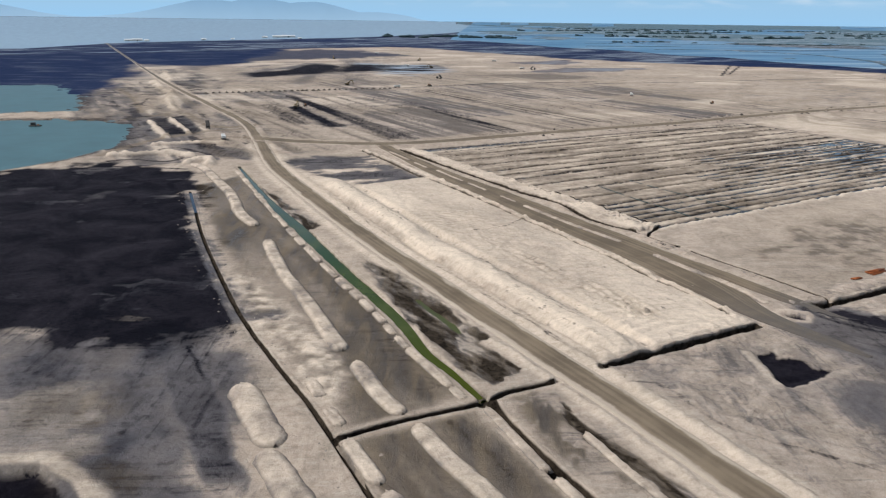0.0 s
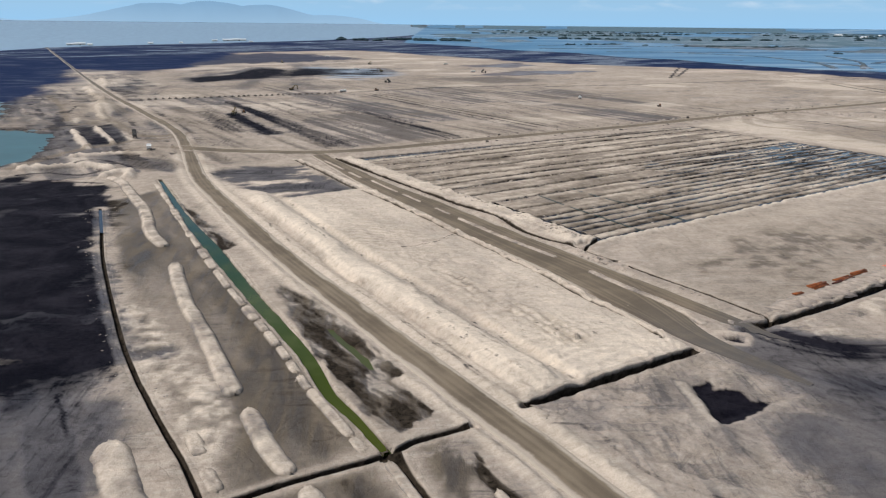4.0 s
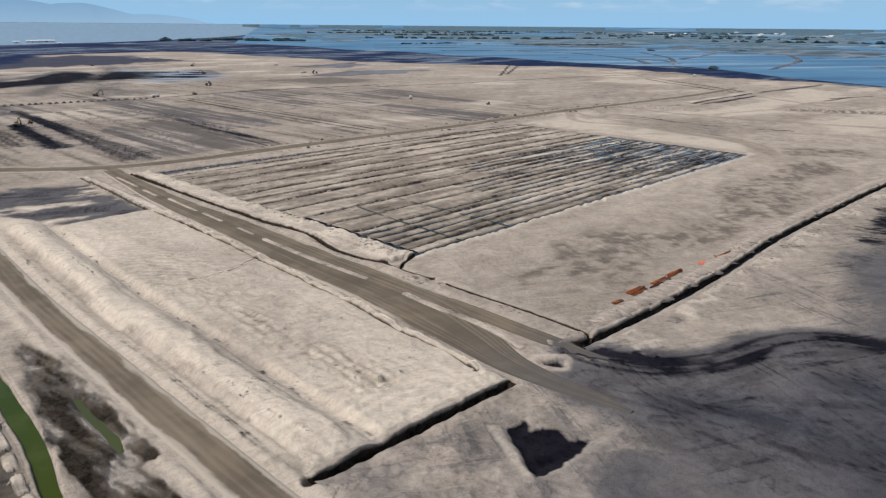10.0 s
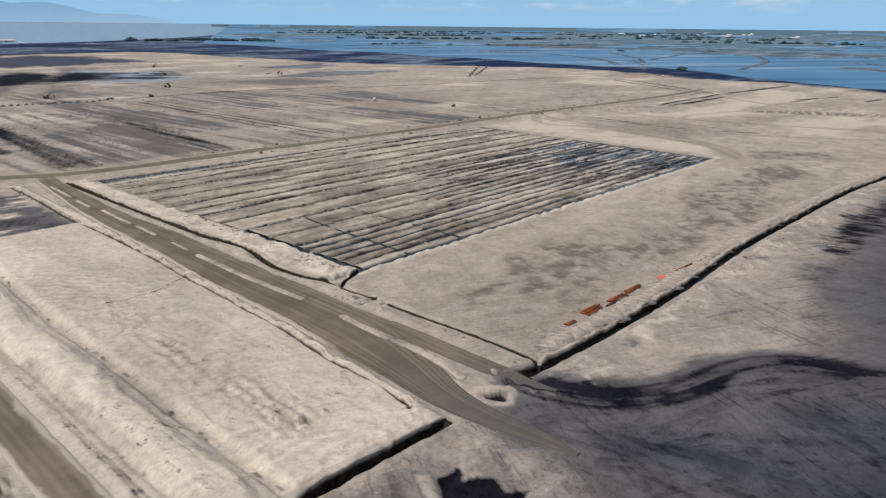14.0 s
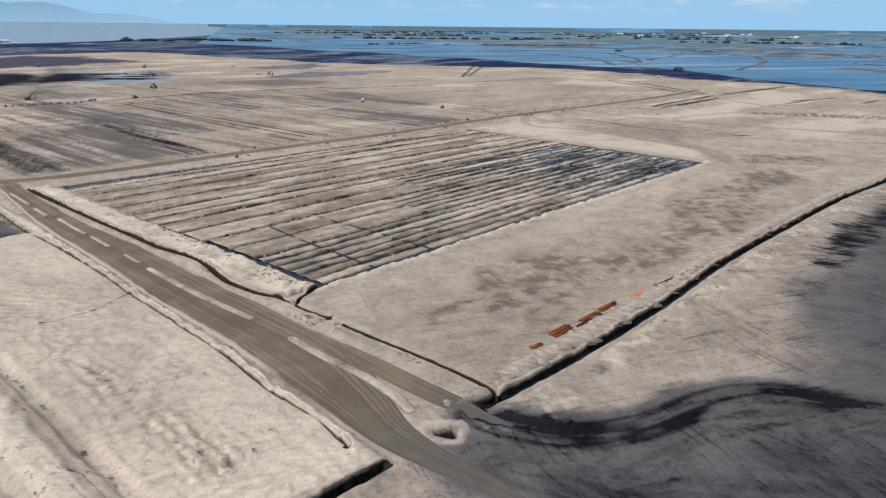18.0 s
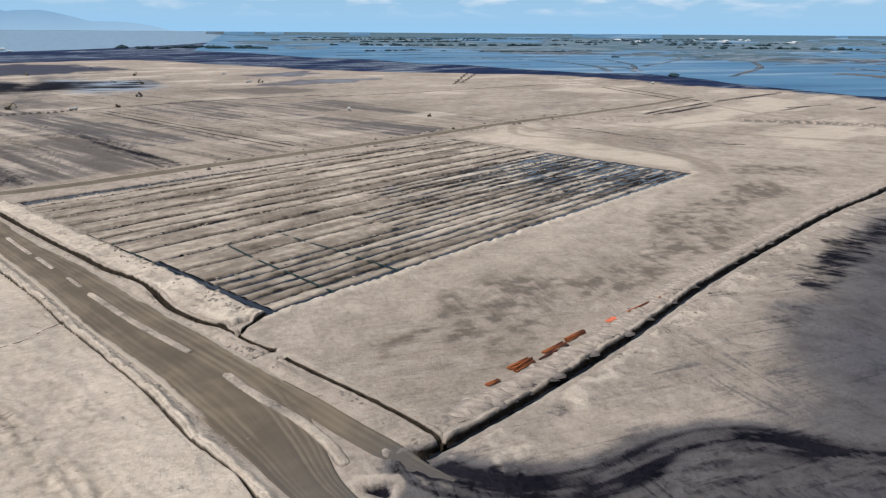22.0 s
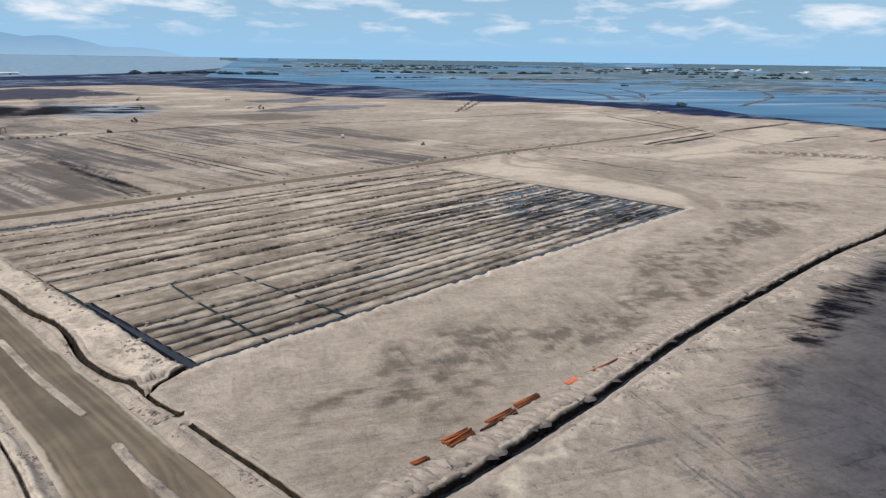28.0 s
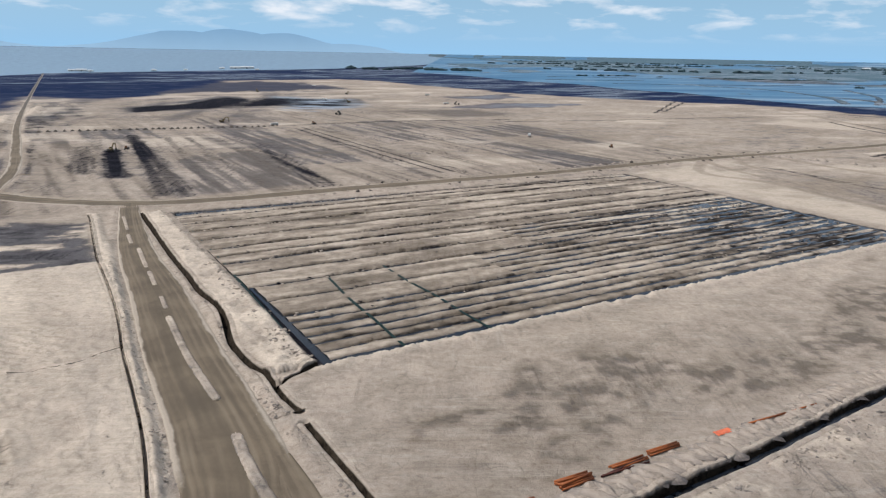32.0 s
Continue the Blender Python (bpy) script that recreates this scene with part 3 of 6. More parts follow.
    mud = np.maximum(mud, n_in * 0.42 * ease(-0.06, -0.24, smear))
    dry = np.maximum(dry * (1 - n_in), n_in * ease(0.02, 0.2, smear))
    crease, cside = off_line(x, y, GULLY_B, 24, 4)
    cc = crease * cside + 0.9 * fractal(x, y, 5, 3, 1)
    crumb = fractal(x, y, 1.9, 3, 8)
    kerb = ease(-0.6, -1.4, cc) * ease(-4.4, -3.0, cc) * ease(150, 166, y)
    z += kerb * (0.55 + 1.4 * tiny + 1.0 * wob + 0.9 * crumb)
    dry = np.maximum(dry, kerb * (0.62 + 1.2 * tiny))
    damp = np.maximum(damp, 0.34 * ease(0.6, 0.1, np.abs(cc + 4.6)) * ease(150, 166, y))
    shelf = ease(0.5, 2.0, cc) * ease(13, 8, cc) * ease(150, 170, y) * ease(385, 360, y)
    nick = fractal(cc * 0.9, y * 0.16 + x * 0.05, 2.2, 3, 5)
    damp = np.maximum(damp, shelf * np.clip(0.14 + 1.1 * nick, 0, 0.36))
    mud = np.maximum(mud, 0.3 * shelf * ease(0.4, 0.05, np.abs(cc - 6.4 + 3 * wob)) * ease(-0.05, 0.1, fractal(x, y, 9, 3, 4)))

    # south foot of the platform: rough slope, scarp, slab beside the pit
    foot = off_line(x, y, DITCH_PAD, 40, 3)[0]
    ssl = ease(9, 4, foot)
    z += ssl * (1.2 * (0.1 - np.abs(fractal(x, y, 3.6, 4, 6))) + 0.5 * crumb) * ease(1.1, 2.2, foot)
    # hollows of the slope toned darker
    damp = np.maximum(damp, ssl * np.clip(0.12 - 1.2 * crumb, 0, 0.36))
    rough = off_area(x, y, [(40, 131), (84, 152), (92, 146), (90, 128), (78, 112), (60, 106), (52, 118)])
    r_in = ease(4, -4, rough)
    z += r_in * (2.4 * (0.12 - np.abs(fractal(x, y, 9, 4, 9))) + 1.2 * (0.1 - np.abs(fractal(x, y, 3.2, 4, 2))))
    damp = np.maximum(damp, r_in * 0.46 * ease(-0.02, 0.15, fractal(x, y, 12, 4, 4)))
    dry = np.maximum(dry, r_in * 0.4 * ease(0.02, 0.16, fractal(x * 0.8 + y * 0.5, y * 0.9 - x * 0.4, 6, 3, 9)))
    sc, ss = off_line(x, y, [(38, 131), (51, 128), (56, 118), (60, 110), (68, 105), (78, 99), (92, 92)], 40, 4)
    z += 0.6 * ease(2.4, -0.6, sc * -ss + 2.4 * scallop) * ease(22, 5, sc)
    # scarp face paler, with a dark line beside it
    dry = np.maximum(dry, 0.3 * ease(3.4, 1.2, sc + 3 * scallop) * (ss > 0))
    mud = np.maximum(mud, 0.35 * ease(0.9, 0.2, np.abs(sc * ss - 4.2 + 2 * wob)))

    # flooded field, its bed lower than the banks
    field = off_area(x, y, FIELD)
    inside = ease(0.5, -1.5, field + 0.8 * wob)
    v = (x - C_[0]) * UP[0] + (y - C_[1]) * UP[1]
    u = (x - C_[0]) * ROW[0] + (y - C_[1]) * ROW[1]
    z = z * (1 - inside) + (-1.0 + 0.3 * tiny) * inside
    mud = np.maximum(mud * (1 - inside), inside * (0.8 + 0.3 * tiny))
    damp = np.maximum(damp, inside * 0.7)
    dry *= 1 - inside
    bank = ease(12.5, 9.5, field + 2 * wob) * ease(-0.2, 1.0, field) * (v > 1) * (v < 186) * (u < 0)
    crumb = fractal(x, y, 1.9, 3, 8)
    z += bank * (0.95 + 1.5 * wob + 1.2 * tiny + 1.1 * crumb)
    dry = np.maximum(dry, bank * (0.62 + 1.4 * wob))
    # hollows of the bank toned darker
    damp = np.maximum(damp, bank * np.clip(-0.9 * crumb - 0.6 * tiny, 0, 0.4))
    lip = ease(5, 1, field + 2 * wob) * (field > 0) * (v < 3)
    z += 0.5 * lip * (1 + 3 * tiny)
    dry = np.maximum(dry, 0.6 * lip)

    # sandy bench south of the field, with thin grey patches
    inb = ease(6, -6, off_area(x, y, [(98, 236), (108, 176), (372, 306), (440, 345), (360, 385), (330, 366)]))
    patch = np.maximum(fractal(u * 0.5 + 7, v, 30, 5, 10), 0) * ease(-90, -78, v) * ease(-4, -12, v)
    patch *= 0.5
    for area in BENCH_PATCHES:
        patch = np.maximum(patch, 0.24 * ease(10, -8, off_area(x, y, area) + 26 * fractal(u * 0.5, v, 14, 5, 3)))
    speck = fractal(u * 0.6, v, 4.0, 4, 4)
    damp = np.maximum(damp, inb * ease(0.03, 0.2, patch) * (0.34 + 1.2 * speck + 0.9 * tiny))
    track = np.maximum(track, inb * ease(0.0, 0.16, patch) * (0.44 + 1.1 * speck + 0.6 * tiny))
    mud = np.maximum(mud, inb * 0.18 * ease(0.1, 0.24, patch) * ease(0.02, 0.2, speck))
    dull = inb * ease(-12, -34, v + 16 * fractal(u * 0.4, v, 24, 4, 8))
    track = np.maximum(track, dull * np.clip(0.04 + 0.7 * speck + 0.6 * fractal(u, v, 16, 4, 2), 0, 0.5))
    damp = np.maximum(damp, dull * np.clip(0.05 + 0.8 * speck + 0.5 * tiny, 0, 0.3))
    dry = np.maximum(dry, inb * (1 - dull) * (0.22 + 0.3 * fractal(u, v, 40, 3, 2)))

    # mud ground of the west, cloud shade in its colour; grey flat of the south east
    blot = fractal(x, y, 30, 4, 2)
    wipe = fractal(x * 0.9 - y * 0.2, y * 0.35 + x * 0.1, 18, 5, 4)
    cloud = fractal(x, y, 16, 5, 8)
    m = ease(10, -10, off_area(x, y, MUD_W) - 4 + 22 * wob + 34 * blot)
    m = m * (0.26 + 0.74 * ease(132, 168, y + 40 * cloud + 24 * wipe))
    mud = np.maximum(mud, m * (1.10 + 1.3 * wipe + 1.0 * cloud) * (1 - 0.55 * ease(0.06, 0.2, cloud + 0.6 * fractal(x * 0.2, y, 7, 3, 2))))
    damp = np.maximum(damp, m * (0.95 + 0.5 * wipe))
    z -= 0.25 * m
    m = ease(7, -7, off_area(x, y, MUD_SW) + 10 * wob + 12 * blot)
    mud = np.maximum(mud, m * ease(120, 165, y + 0.2 * x) * (0.16 + 0.9 * wipe + 1.0 * cloud))
    blocks = fractal(x * 0.89 + y * 0.45, (y * 0.89 - x * 0.45) * 0.5, 8, 4, 6)
    mud = np.maximum(mud, m * (0.13 + 0.7 * wipe + 0.6 * cloud + 0.6 * blocks))
    damp = np.maximum(damp, m * (0.66 + 0.8 * wipe + 0.6 * cloud + 0.5 * blocks))
    seam, side_of = off_line(x, y, [(-66, 170), (-62.9, 162.6), (-51.2, 137.8), (-42.2, 118.8), (-35.5, 103.7), (-28, 88)], 30, 4)
    fade = ease(176, 160, y) * ease(86, 100, y)
    mud = np.maximum(mud, fade * ease(4.6, 2.6, seam + 3 * wob) * (0.24 + 0.9 * wipe))
    mud = np.maximum(mud, fade * 0.66 * ease(0.9, 0.2, np.abs(seam - 2.6 + 1.6 * wob)) * ease(-0.12, 0.06, cloud) * (side_of < 0))
    damp = np.maximum(damp, 0.85 * fade * ease(6, 3, seam + 4 * wob))
    mire = np.maximum(mire, 0.6 * ease(6, -4, off_area(x, y, [(-76, 120), (-62, 128), (-44, 108), (-44, 92), (-56, 94)]) + 12 * cloud) * ease(-0.05, 0.12, cloud))
    dry = np.maximum(dry, 0.5 * ease(2, -2, off_area(x, y, [(-80, 150), (-74, 163), (-58, 166), (-66, 157)]) + 14 * wob))
    pile = off_area(x, y, [(-84, 149), (-82, 157), (-66, 161), (-70, 151)])
    dry = np.maximum(dry, 0.5 * ease(3, -2, pile + 5 * wob))
    dry = np.maximum(dry, 0.34 * ease(3, -4, off_area(x, y, [(-90, 120), (-66, 128), (-52, 104), (-60, 88), (-100, 84)]) + 14 * wob))
    # Sand towards the south toned greyer and less pale.
    cool = ease(235, 150, y - 0.3 * (x - 60)) * ease(0, 40, x)
    damp = np.maximum(damp, cool * (1 - on) * (0.2 + 0.6 * wide + 0.6 * cloud))
    dry *= 1 - 0.35 * cool * (1 - on)
    mauve = off_area(x, y, [(38, 130), (60, 140), (84, 152), (94, 146), (96, 120), (130, 60), (62, 60), (50, 100)])
    damp = np.maximum(damp, ease(5, -5, mauve + 6 * wob) * (0.25 + 0.8 * fractal(x * 0.7 + y * 0.5, y * 0.8 - x * 0.3, 14, 4, 9)))
    wash = ease(6, -8, off_area(x, y, [(73, 121), (86, 125), (98, 133), (106, 138), (130, 120), (150, 60), (92, 60), (84, 100)]) + 9 * wob)
    damp = np.maximum(damp, wash * (0.62 + 0.9 * fractal(x * 0.8 + y * 0.3, y * 0.5 - x * 0.3, 9, 4, 3)))
    # South-east flat: grey, then darker and bluer away from its border.
    g = off_area(x, y, GREY_SE)
    grey = ease(24, -22, g + 9 * wob + 10 * cloud)
    deep = ease(-8, -60, g + 30 * wide)
    damp = np.maximum(damp, grey * (0.78 + 0.3 * deep + 0.5 * fractal(x, y, 45, 3, 7)))
    blued_silt = np.maximum(blued_silt, grey * deep * 0.30)
    mud = np.maximum(mud, grey * (0.16 + 0.36 * deep + 0.45 * fractal(x * 0.7 + y * 0.3, y * 0.6 - x * 0.2, 34, 4, 9)))
    z = z * (1 - 0.75 * grey)
    dry *= 1 - grey
    # short dark scrapes, all drawn the way the trucks leave
    far_on, over = x * 0.62 - y * 0.785, x * 0.785 + y * 0.62
    scrape = fractal(far_on * 0.16 + 0.02 * over, over + 2.5 * wob, 1.7, 3, 3) + 0.35 * tiny
    mass = fractal(far_on * 0.4, over, 22, 4, 5)
    for area, weight in (([(233, 208), (249, 210), (309, 239), (332, 254), (340, 266), (285, 246), (255, 227)], 0.75), ([(206, 186), (225, 194), (232, 202), (214, 197)], 0.4)):
        mud = np.maximum(mud, weight * ease(4, -5, off_area(x, y, area) + 16 * wob) * (0.75 + 1.2 * scrape))
    fan = ease(26, -22, off_area(x, y, [(94, 152), (104, 146), (140, 148), (175, 140), (240, 110), (200, 60), (130, 70), (110, 110), (98, 132)]) + 10 * cloud)
    mud = np.maximum(mud, fan * (0.62 * ease(0.02, 0.20, scrape) * ease(-0.10, 0.12, mass + 0.12 * ease(170, 110, y))))
    damp = np.maximum(damp, fan * (1.0 + 0.5 * mass))
    mud = np.maximum(mud, 0.36 * fan * (1 + 2 * mass))
    # swept wheel marks of turning trucks
    for line, wide_by, weight, seed in (
        ([(104.3, 162.6), (109.3, 157), (115.2, 152.8), (127.4, 149.8), (137.4, 150.8), (149, 153.6), (161.6, 152.8), (172.7, 145), (192, 134)], 5.5, 0.8, 6),
        ([(104, 133), (114, 126.8), (121.7, 115.7), (130, 107), (146, 92)], 4.6, 0.5, 5),
        ([(100, 150), (112, 143), (126, 143), (142, 146), (158, 143), (174, 136), (196, 122)], 8, 0.42, 3),
        ([(101.5, 146), (108, 139), (122, 131), (146, 122), (176, 112)], 8, 0.42, 7),
    ):
        d, side = off_line(x, y, line, 40, 4)
        bands = fractal(d * side, x * 0.10 - y * 0.06, 1.5, 4, seed) + 0.4 * fractal(x, y, 6, 3, seed)
        mud = np.maximum(mud, weight * ease(wide_by * 1.5, wide_by * 0.3, d + 3 * wob) * (0.5 + 0.5 * ease(-0.14, 0.2, bands)))
        damp = np.maximum(damp, 0.72 * ease(wide_by * 2.2, wide_by * 0.7, d + 4 * wob))

    # slimy mud by the canal, and tyre-marked mud beds between the berms
    for area, weight in (
        ([(-17, 208), (-6.3, 195), (3.3, 177), (9, 163), (16.5, 148.5), (13.5, 146), (17.6, 140), (22.7, 133), (15, 126), (8, 136), (1, 150), (-5.7, 169), (-12.5, 190)], 0.85),
        ([(-69, 308), (-42, 260), (-34, 244), (-38, 238), (-52, 268)], 0.7),
        ([(28, 118), (33, 108), (38, 98), (44, 88), (54, 72), (45, 72), (36.5, 92), (31, 103), (26.5, 111)], 0.9),
    ):
        m = ease(0.8, -1.2, off_area(x, y, area) + 3.5 * teeth + 2 * wob)
        along, aside = x * 0.45 - y * 0.89, x * 0.89 + y * 0.45
        curl = fractal(aside + 4 * wob, along * 0.24 + 3 * wob, 2.6, 4, 5)
        mud = np.maximum(mud, weight * m * (0.56 + 3.4 * curl))
        dry_curl = 0.8 * m * ease(0.08, 0.2, -curl)
        dry *= 1 - m
        mire = np.maximum(mire, m * 0.95)
        damp = np.maximum(damp, 0.8 * m)
        z -= 0.35 * m
        dry = np.maximum(dry, 0.7 * dry_curl)
        mire *= 1 - dry_curl
    z -= 0.9 * ease(0.8, -0.6, off_area(x, y, SLIME_POOL) + 1.5 * teeth)
    lane = off_area(x, y, [(-96, 310), (-80, 334), (-58, 277), (-24, 196), (-8, 159), (9, 122), (-12, 110), (-36, 152), (-70, 238)])
    bedmud = ease(2, -2, lane + 4 * wob)
    flow = fractal(x * 0.85 + y * 0.40, y * 0.14 - x * 0.05, 6, 4, 8)
    blur = fractal(x * 0.9 + y * 0.42, y * 0.4 - x * 0.18, 17, 4, 2)
    mire = np.maximum(mire, bedmud * np.clip(0.86 + 1.8 * blur + 0.6 * flow, 0, 1))
    damp = np.maximum(damp, bedmud * (0.2 + 0.8 * flow))
    side = off_area(x, y, [(-80, 334), (-58, 277), (-24, 196), (-8, 159), (8, 124), (0, 122), (-14, 150), (-34, 196), (-64, 272)])
    m = ease(3, -3, side + 5 * wob)
    mire = np.maximum(mire, m * (0.95 + 0.6 * flow))
    mud = np.maximum(mud, 0.24 * m * (0.95 + 1.4 * blur) * ease(260, 200, y))
    strip_of = ease(3, -3, off_area(x, y, [(-72, 232), (-59, 197), (-46, 188), (-34, 172), (-20, 147), (-13.5, 132), (-15.5, 114), (-21, 120), (-32, 142), (-44, 162), (-62, 205)]) + 7 * wob)
    mire = mire * (1 - strip_of * np.clip(0.8 + 1.6 * tiny, 0, 1))
    dry = np.maximum(dry, strip_of * (0.42 + 1.3 * tiny + 1.2 * wob))
    mud = mud * (1 - 0.8 * strip_of)
    z += strip_of * (0.2 + 0.8 * (0.1 - np.abs(wob)) + 0.5 * tiny)
    south = off_area(x, y, [(-14, 106), (11, 117), (26, 84), (0, 70)])
    s_in = ease(1, -2, south + 3 * wob)
    mire = np.maximum(mire, s_in * np.clip(0.85 + 1.4 * flow, 0, 1))
    mud = np.maximum(mud, 0.35 * s_in * ease(0.02, 0.2, flow))
    swirl = off_area(x, y, [(18, 121), (29, 125), (31, 106), (33, 94), (26, 96), (21, 106)])
    bend = fractal(x * 0.9 + 6 * wob, y * 0.45 + 6 * wob, 3.0, 3, 6)
    eddy = ease(2, -2, swirl + 3 * wob)
    mire = np.maximum(mire, eddy * (0.15 + 0.8 * ease(-0.05, 0.15, bend)))
    damp = np.maximum(damp, 0.35 * eddy)

    # pits
    for area, depth, black in ((PIT, 0.9, 1.2), ([(-74, 99), (-63, 100), (-56, 95), (-52, 90), (-58, 78), (-76, 80)], 1.8, 0.75), ([(93.6, 162.3), (98.3, 160.6), (96.5, 157.8), (93.2, 160)], 1.8, 1.0)):
        away = off_area(x, y, area)
        m = ease(1.0, -1.4, away + 1.2 * wob + 1.6 * teeth)
        z -= depth * m
        mud = np.maximum(mud, black * m)
        reach = 6 if black < 0.9 else 3
        ring = ease(reach, reach * 0.5, away + 3 * wob) * ease(0.2, 1.2, away) * (0.9 if depth > 1 else 0.0)
        z += (0.6 if black < 0.9 else 0.22) * ring * (1 + 2 * tiny)
        dry = np.maximum(dry, (0.6 if black < 0.9 else 0.25) * ring)
        mud *= 1 - 0.85 * ring
        damp *= 1 - 0.6 * ring
    slab = off_area(x, y, [(72.7, 140.4), (75.4, 140.2), (74.0, 123.4), (72.4, 123.5)])
    dry = np.maximum(dry, 0.5 * ease(0.6, -0.6, slab))
    mud *= 1 - ease(0.6, -0.6, slab)
    z += 0.25 * ease(0.6, -0.6, slab)
    lip = off_line(x, y, [(73.3, 123), (85.4, 127.6), (96.6, 132.6)], 20, 3)[0]
    dry = np.maximum(dry, 0.28 * ease(1.6, 0.4, lip + 2 * wob))
    z += 0.35 * ease(2.4, 0.4, lip + 2 * wob)

    # ponds
    for area in (POND_N, POND_S):
        away = off_area(x, y, area)
        m = ease(6, -8, away + 30 * wob * ease(300, 200, -y + 700))
        z -= 1.6 * m
        mud = np.maximum(mud, 0.5 * ease(14, 0, away + 14 * wob))

    # north plots with ploughed dark strips
    for a, b, hw, weight in (
        ((-127, 621), (-81, 513), 8, 0.55), ((-141, 680), (-112, 612), 5, 0.5), ((-100, 606), (-56, 500), 6, 0.9), ((-121, 703), (-12, 446), 5, 0.75), ((-100, 660), (-2, 446), 6, 0.7), ((-87, 690), (0, 480), 3, 0.45),
        ((14, 761), (125, 506), 2.2, 0.7), ((20, 790), (150, 520), 1.6, 0.55), ((-5, 657), (65, 476), 7, 0.55), ((-40, 700), (40, 500), 10, 0.35), ((-70, 650), (-20, 540), 18, 0.35),
        ((-70, 690), (20, 490), 4, 0.45), ((60, 740), (170, 540), 5, 0.35), ((110, 760), (220, 560), 7, 0.3), ((40, 700), (110, 560), 6, 0.35),
    ):
        d, _ = off_line(x, y, [a, b], 40, 60)
        m = ease(hw + 2, hw - 2, d + 5 * wob + 3 * teeth)
        lines = fractal(d * 1.0, x * 0.05, 2.4, 3, 3)
        mud = np.maximum(mud, weight * m * (0.75 + 1.5 * lines))
        damp = np.maximum(damp, 0.7 * weight * ease(hw + 9, hw - 2, d + 12 * wob))
    cu, cv = np.floor(u / 52 + 0.35 * wide), np.floor((v - 205) / 88 + 0.3 * wide)
    shade = TABLES[3][(cu.astype(int) * 7 + 11) & 255, (cv.astype(int) * 13 + 5) & 255]
    plots = ease(196, 206, v) * ease(900, 620, v) * ease(-190, -150, u) * ease(460, 380, u)
    rows_of = fractal(u, v * 0.06, 4.5, 4, 6) + 0.5 * fractal(u, v * 0.2, 13, 3, 2)
    damp = np.maximum(damp, plots * np.clip(0.16 + 0.42 * ease(0.25, 0.95, shade) + 1.1 * rows_of, 0, 0.75))
    track = np.maximum(track, plots * np.clip(0.30 * ease(0.7, 0.2, shade) + 1.1 * rows_of, 0, 0.7))
    mud = np.maximum(mud, 0.22 * plots * ease(0.10, 0.24, rows_of + 0.1 * shade))
    # far dark flats with pools, cloud shade and haze put into the soil colour
    dark = off_area(x, y, [(-228, 985), (-168, 1240), (-120, 1205), (-95, 1260), (-40, 1215), (20, 1225), (40, 1090), (-20, 1010), (-60, 1050), (-130, 1005), (-198, 940)])
    m = ease(14, -24, dark + 60 * fractal(x * 1.2, y * 0.5, 60, 4, 3))
    mud = np.maximum(mud, 0.9 * m * (0.9 + 1.0 * fractal(x, y * 0.3, 40, 4, 7)))
    film = np.maximum(film, ease(18, -22, off_area(x, y, [(-85, 1270), (-28, 1262), (45, 1240), (60, 1150), (35, 1050), (0, 985), (-35, 1005), (-55, 1080), (-30, 1140)]) + 70 * fractal(x * 1.2, y * 0.5, 70, 4, 8)))
    damp = np.maximum(damp, ease(30, -10, dark + 60 * fractal(x, y * 0.4, 50, 4, 5)) * 0.75)
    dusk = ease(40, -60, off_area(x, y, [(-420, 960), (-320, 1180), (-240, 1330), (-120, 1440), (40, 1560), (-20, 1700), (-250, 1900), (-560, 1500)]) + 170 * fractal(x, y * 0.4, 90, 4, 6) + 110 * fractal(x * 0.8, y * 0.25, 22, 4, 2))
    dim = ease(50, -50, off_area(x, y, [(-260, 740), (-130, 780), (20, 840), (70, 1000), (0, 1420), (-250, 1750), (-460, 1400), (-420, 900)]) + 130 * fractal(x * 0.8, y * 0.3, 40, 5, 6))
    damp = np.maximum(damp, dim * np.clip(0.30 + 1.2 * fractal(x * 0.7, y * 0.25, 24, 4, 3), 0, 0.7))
    blued_silt = np.maximum(blued_silt, 0.5 * dusk)
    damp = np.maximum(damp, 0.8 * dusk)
    for area in ([(150, 1060), (250, 1190), (420, 1220), (350, 1130), (240, 1080)], [(180, 1330), (300, 1450), (330, 1340), (250, 1260)]):
        m = ease(10, -10, off_area(x, y, area) + 60 * fractal(x * 2, y * 0.6, 60, 4, 5))
        blued_silt = np.maximum(blued_silt, 0.55 * m)
        film = np.maximum(film, 0.6 * ease(-4, -24, off_area(x, y, area) + 30 * fractal(x, y, 40, 3, 5)))
    streak = fractal(x * 0.55 + y * 0.3, y * 1.1 - x * 0.5, 60, 5, 6) * ease(420, 640, y + 0.35 * x)
    fray = fractal(x * 0.8 + y * 0.25, y * 1.3 - x * 0.6, 13, 4, 9) * ease(420, 640, y + 0.35 * x)
    damp = np.maximum(damp, 0.42 * ease(0.0, 0.28, 0.6 * streak + 0.9 * fray))
    track = np.maximum(track, 0.5 * ease(0.0, 0.25, 0.6 * streak - 0.8 * fray))
    mud = np.maximum(mud, 0.24 * ease(0.18, 0.34, 0.7 * streak + 0.8 * fray))
    band = fractal(x * 0.25, y * 0.25 + 0, 60, 4, 11) * ease(560, 760, y)
    dry = np.maximum(dry, 0.5 * ease(0.06, 0.22, -streak + 0.4 * band))
